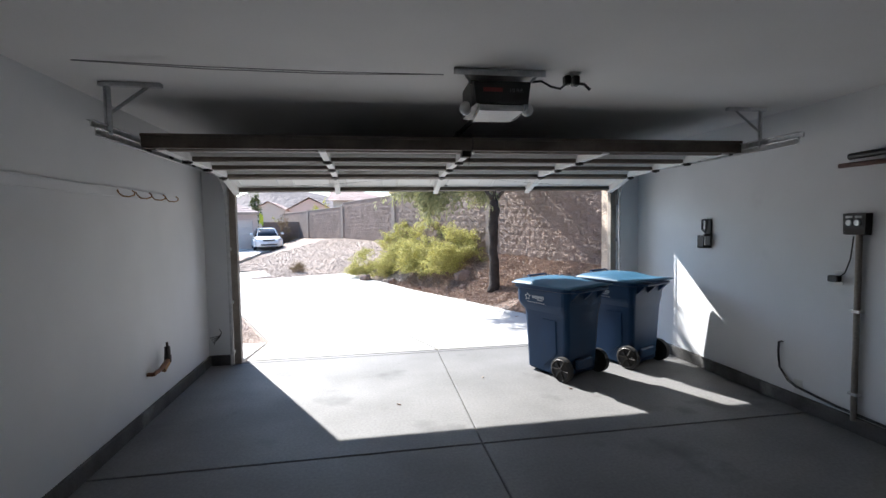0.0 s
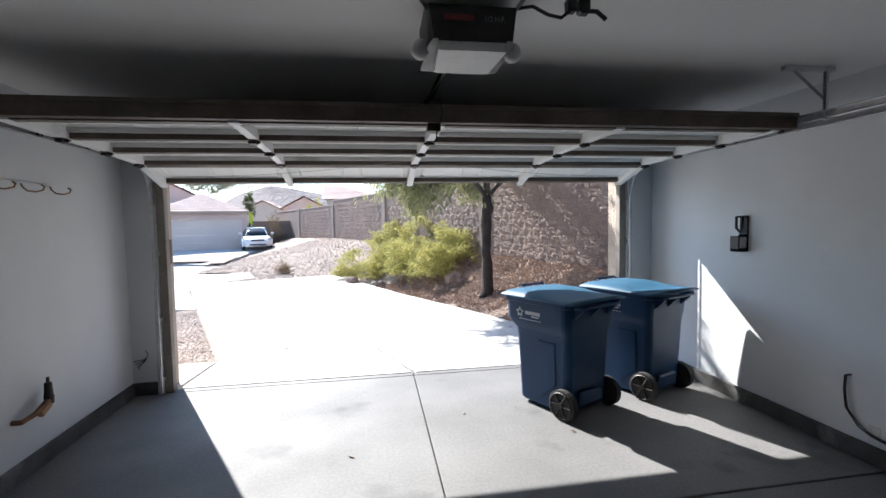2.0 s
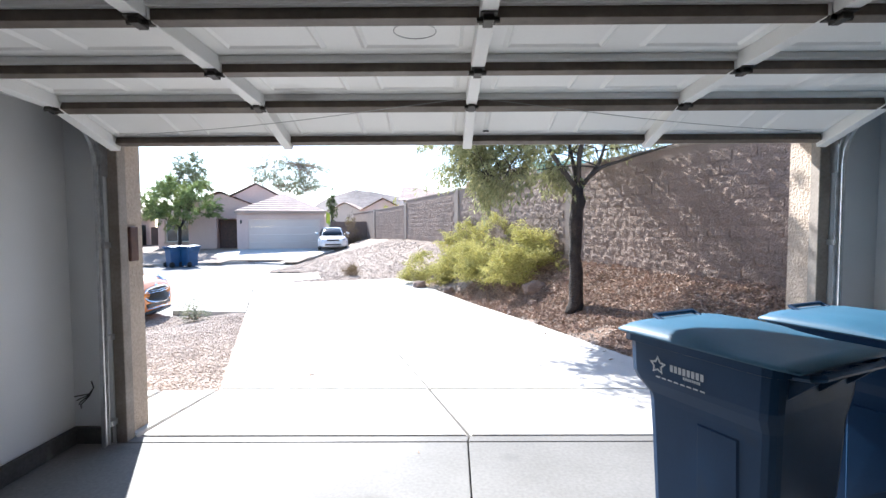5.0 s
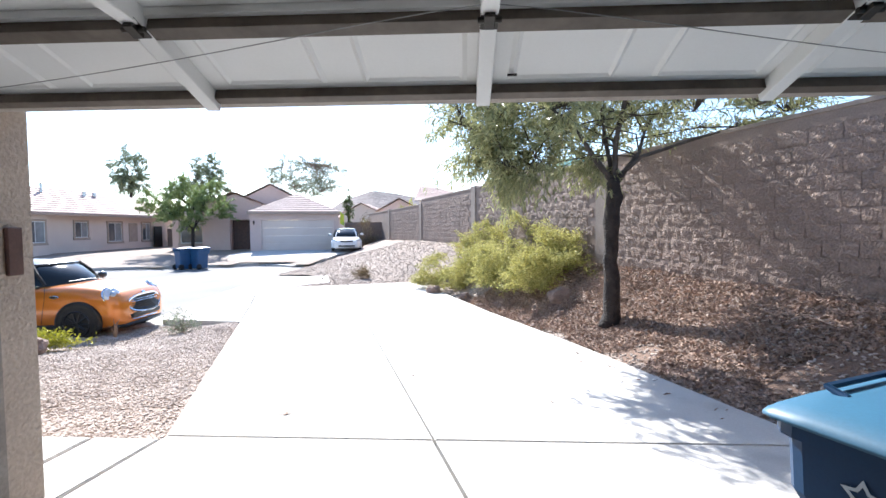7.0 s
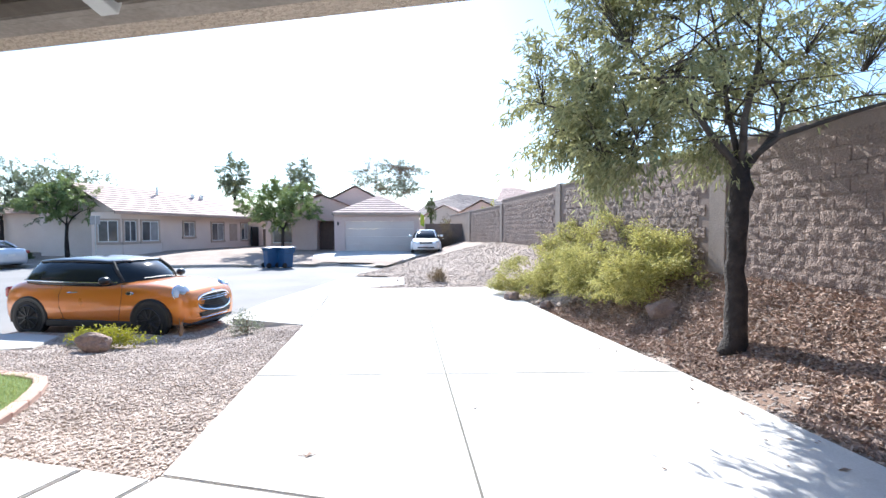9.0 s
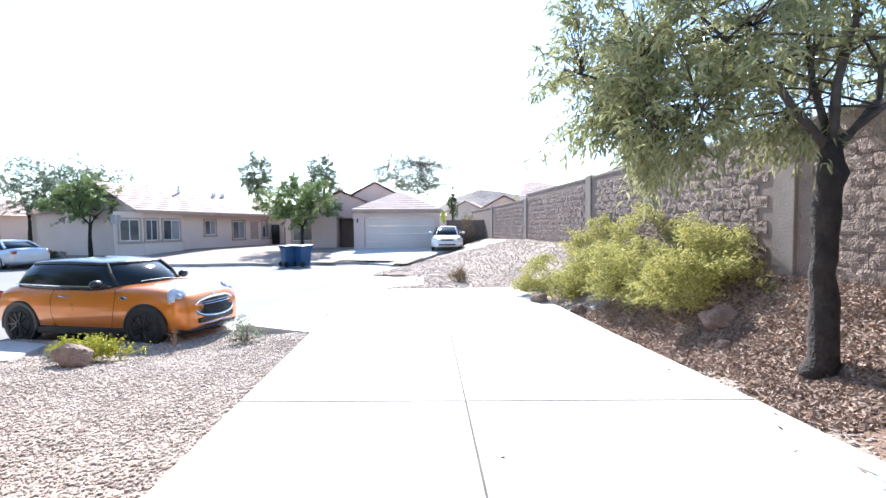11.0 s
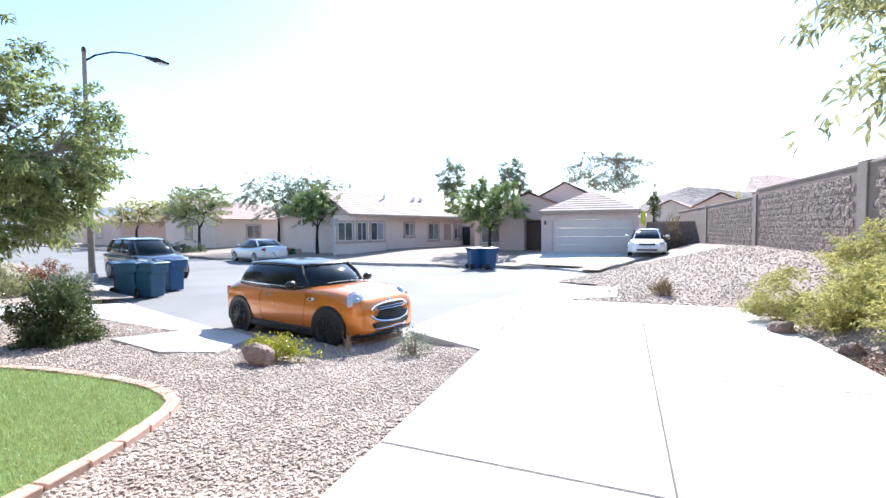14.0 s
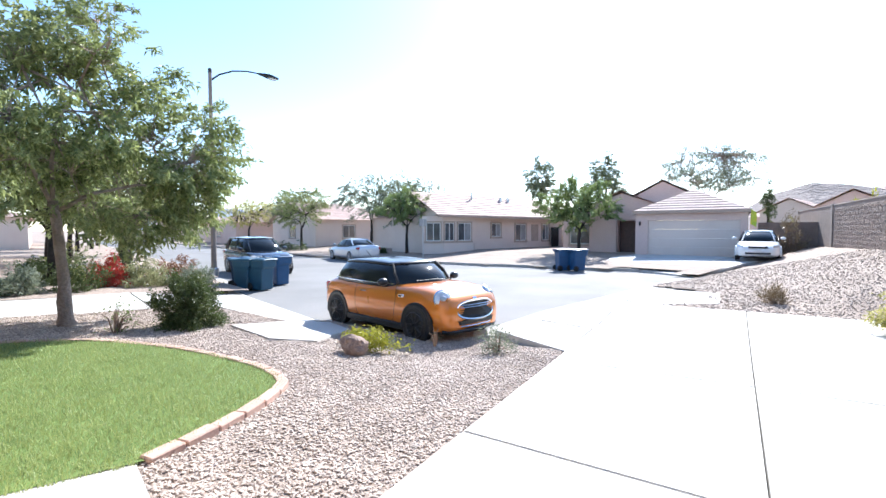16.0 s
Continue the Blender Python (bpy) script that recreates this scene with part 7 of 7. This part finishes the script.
# ---- hills ----
def ridge(name, pts, base, depth, material, label):
    """A hill: a ridge line with slopes to front and back, roughened."""
    r = random.Random(len(pts))
    V, F = [], []
    n = len(pts)
    dense = []
    for (a, b) in zip(pts, pts[1:]):
        for i in range(12):
            k = i / 12
            p = Vector(a).lerp(Vector(b), k)
            p.z += 0.03 * p.z * noise.noise((p.x * 0.02, p.y * 0.02, 1)) * 4
            dense.append(p)
    rows = 7
    for p in dense:
        away = Vector((-p.x, -p.y, 0)).normalized()
        for j in range(rows):
            k = j / (rows - 1)
            q = p + away * depth * k
            q.z = base + (p.z - base) * (1 - k) ** 1.3 + (p.z * 0.10 * noise.noise((q.x * 0.012, q.y * 0.012, 7)) if 0 < j < rows - 1 else 0)
            V.append(tuple(q))
    for i in range(len(dense) - 1):
        for j in range(rows - 1):
            a = i * rows + j
            F.append((a, a + rows, a + rows + 1, a + 1))
    return tagged(new(name, soup(name, V, F, material, True)), label, "hill", "", "structure")


ridge("backdrop_hill", [(-330, 900, 5), (-250, 900, 42), (-215, 900, 60), (-170, 900, 73), (-120, 900, 66), (-60, 900, 52), (60, 900, 40), (200, 900, 20)], -2, 260, "mountain", "bare brown desert hill beyond the houses")
ridge("backdrop_range", [(-2600, 300, 40), (-2500, 700, 110), (-2400, 1000, 95), (-2200, 1400, 120), (-1900, 1900, 80), (-1500, 2300, 60)], -2, 300, "mountain_hazed", "distant mountain range with haze painted in as blue")

# ---- block faces ----
shapes = []
for k in range(8):
    v, f = block_shape(100 + k)
    shapes.append((v, f, soup("block", v, f, "block")))
rng = random.Random(5)
rest_v, rest_f = [], []
for course in range(13):
    s = -8.6 + (0.2 if course % 2 else 0.0)
    while s < 26.3:
        z = 0.34 + 0.2 * course
        near = any(abs(s + 0.2 - q) < 0.42 for q in (-3.8, 3.66, 11.0, 18.4, 26.7))
        if not near and z + 0.2 < wall_top(s) - 0.05:
            v, f, me = shapes[rng.randrange(8)]
            if -3.0 < s < 7.4 and z > 0.5:
                ob = new("block", me)
                ob.parent = bwall
                ob.location = (s, 0, z)
            else:
                k = len(rest_v)
                rest_v += [(a + s, b, c + z) for a, b, c in v]
                rest_f += [tuple(i + k for i in q) for q in f]
        s += 0.4
rest = new("block_face", soup("block_face", rest_v, rest_f, "block"))
rest.parent = bwall
tagged(rest, "", "", "", "stuff")
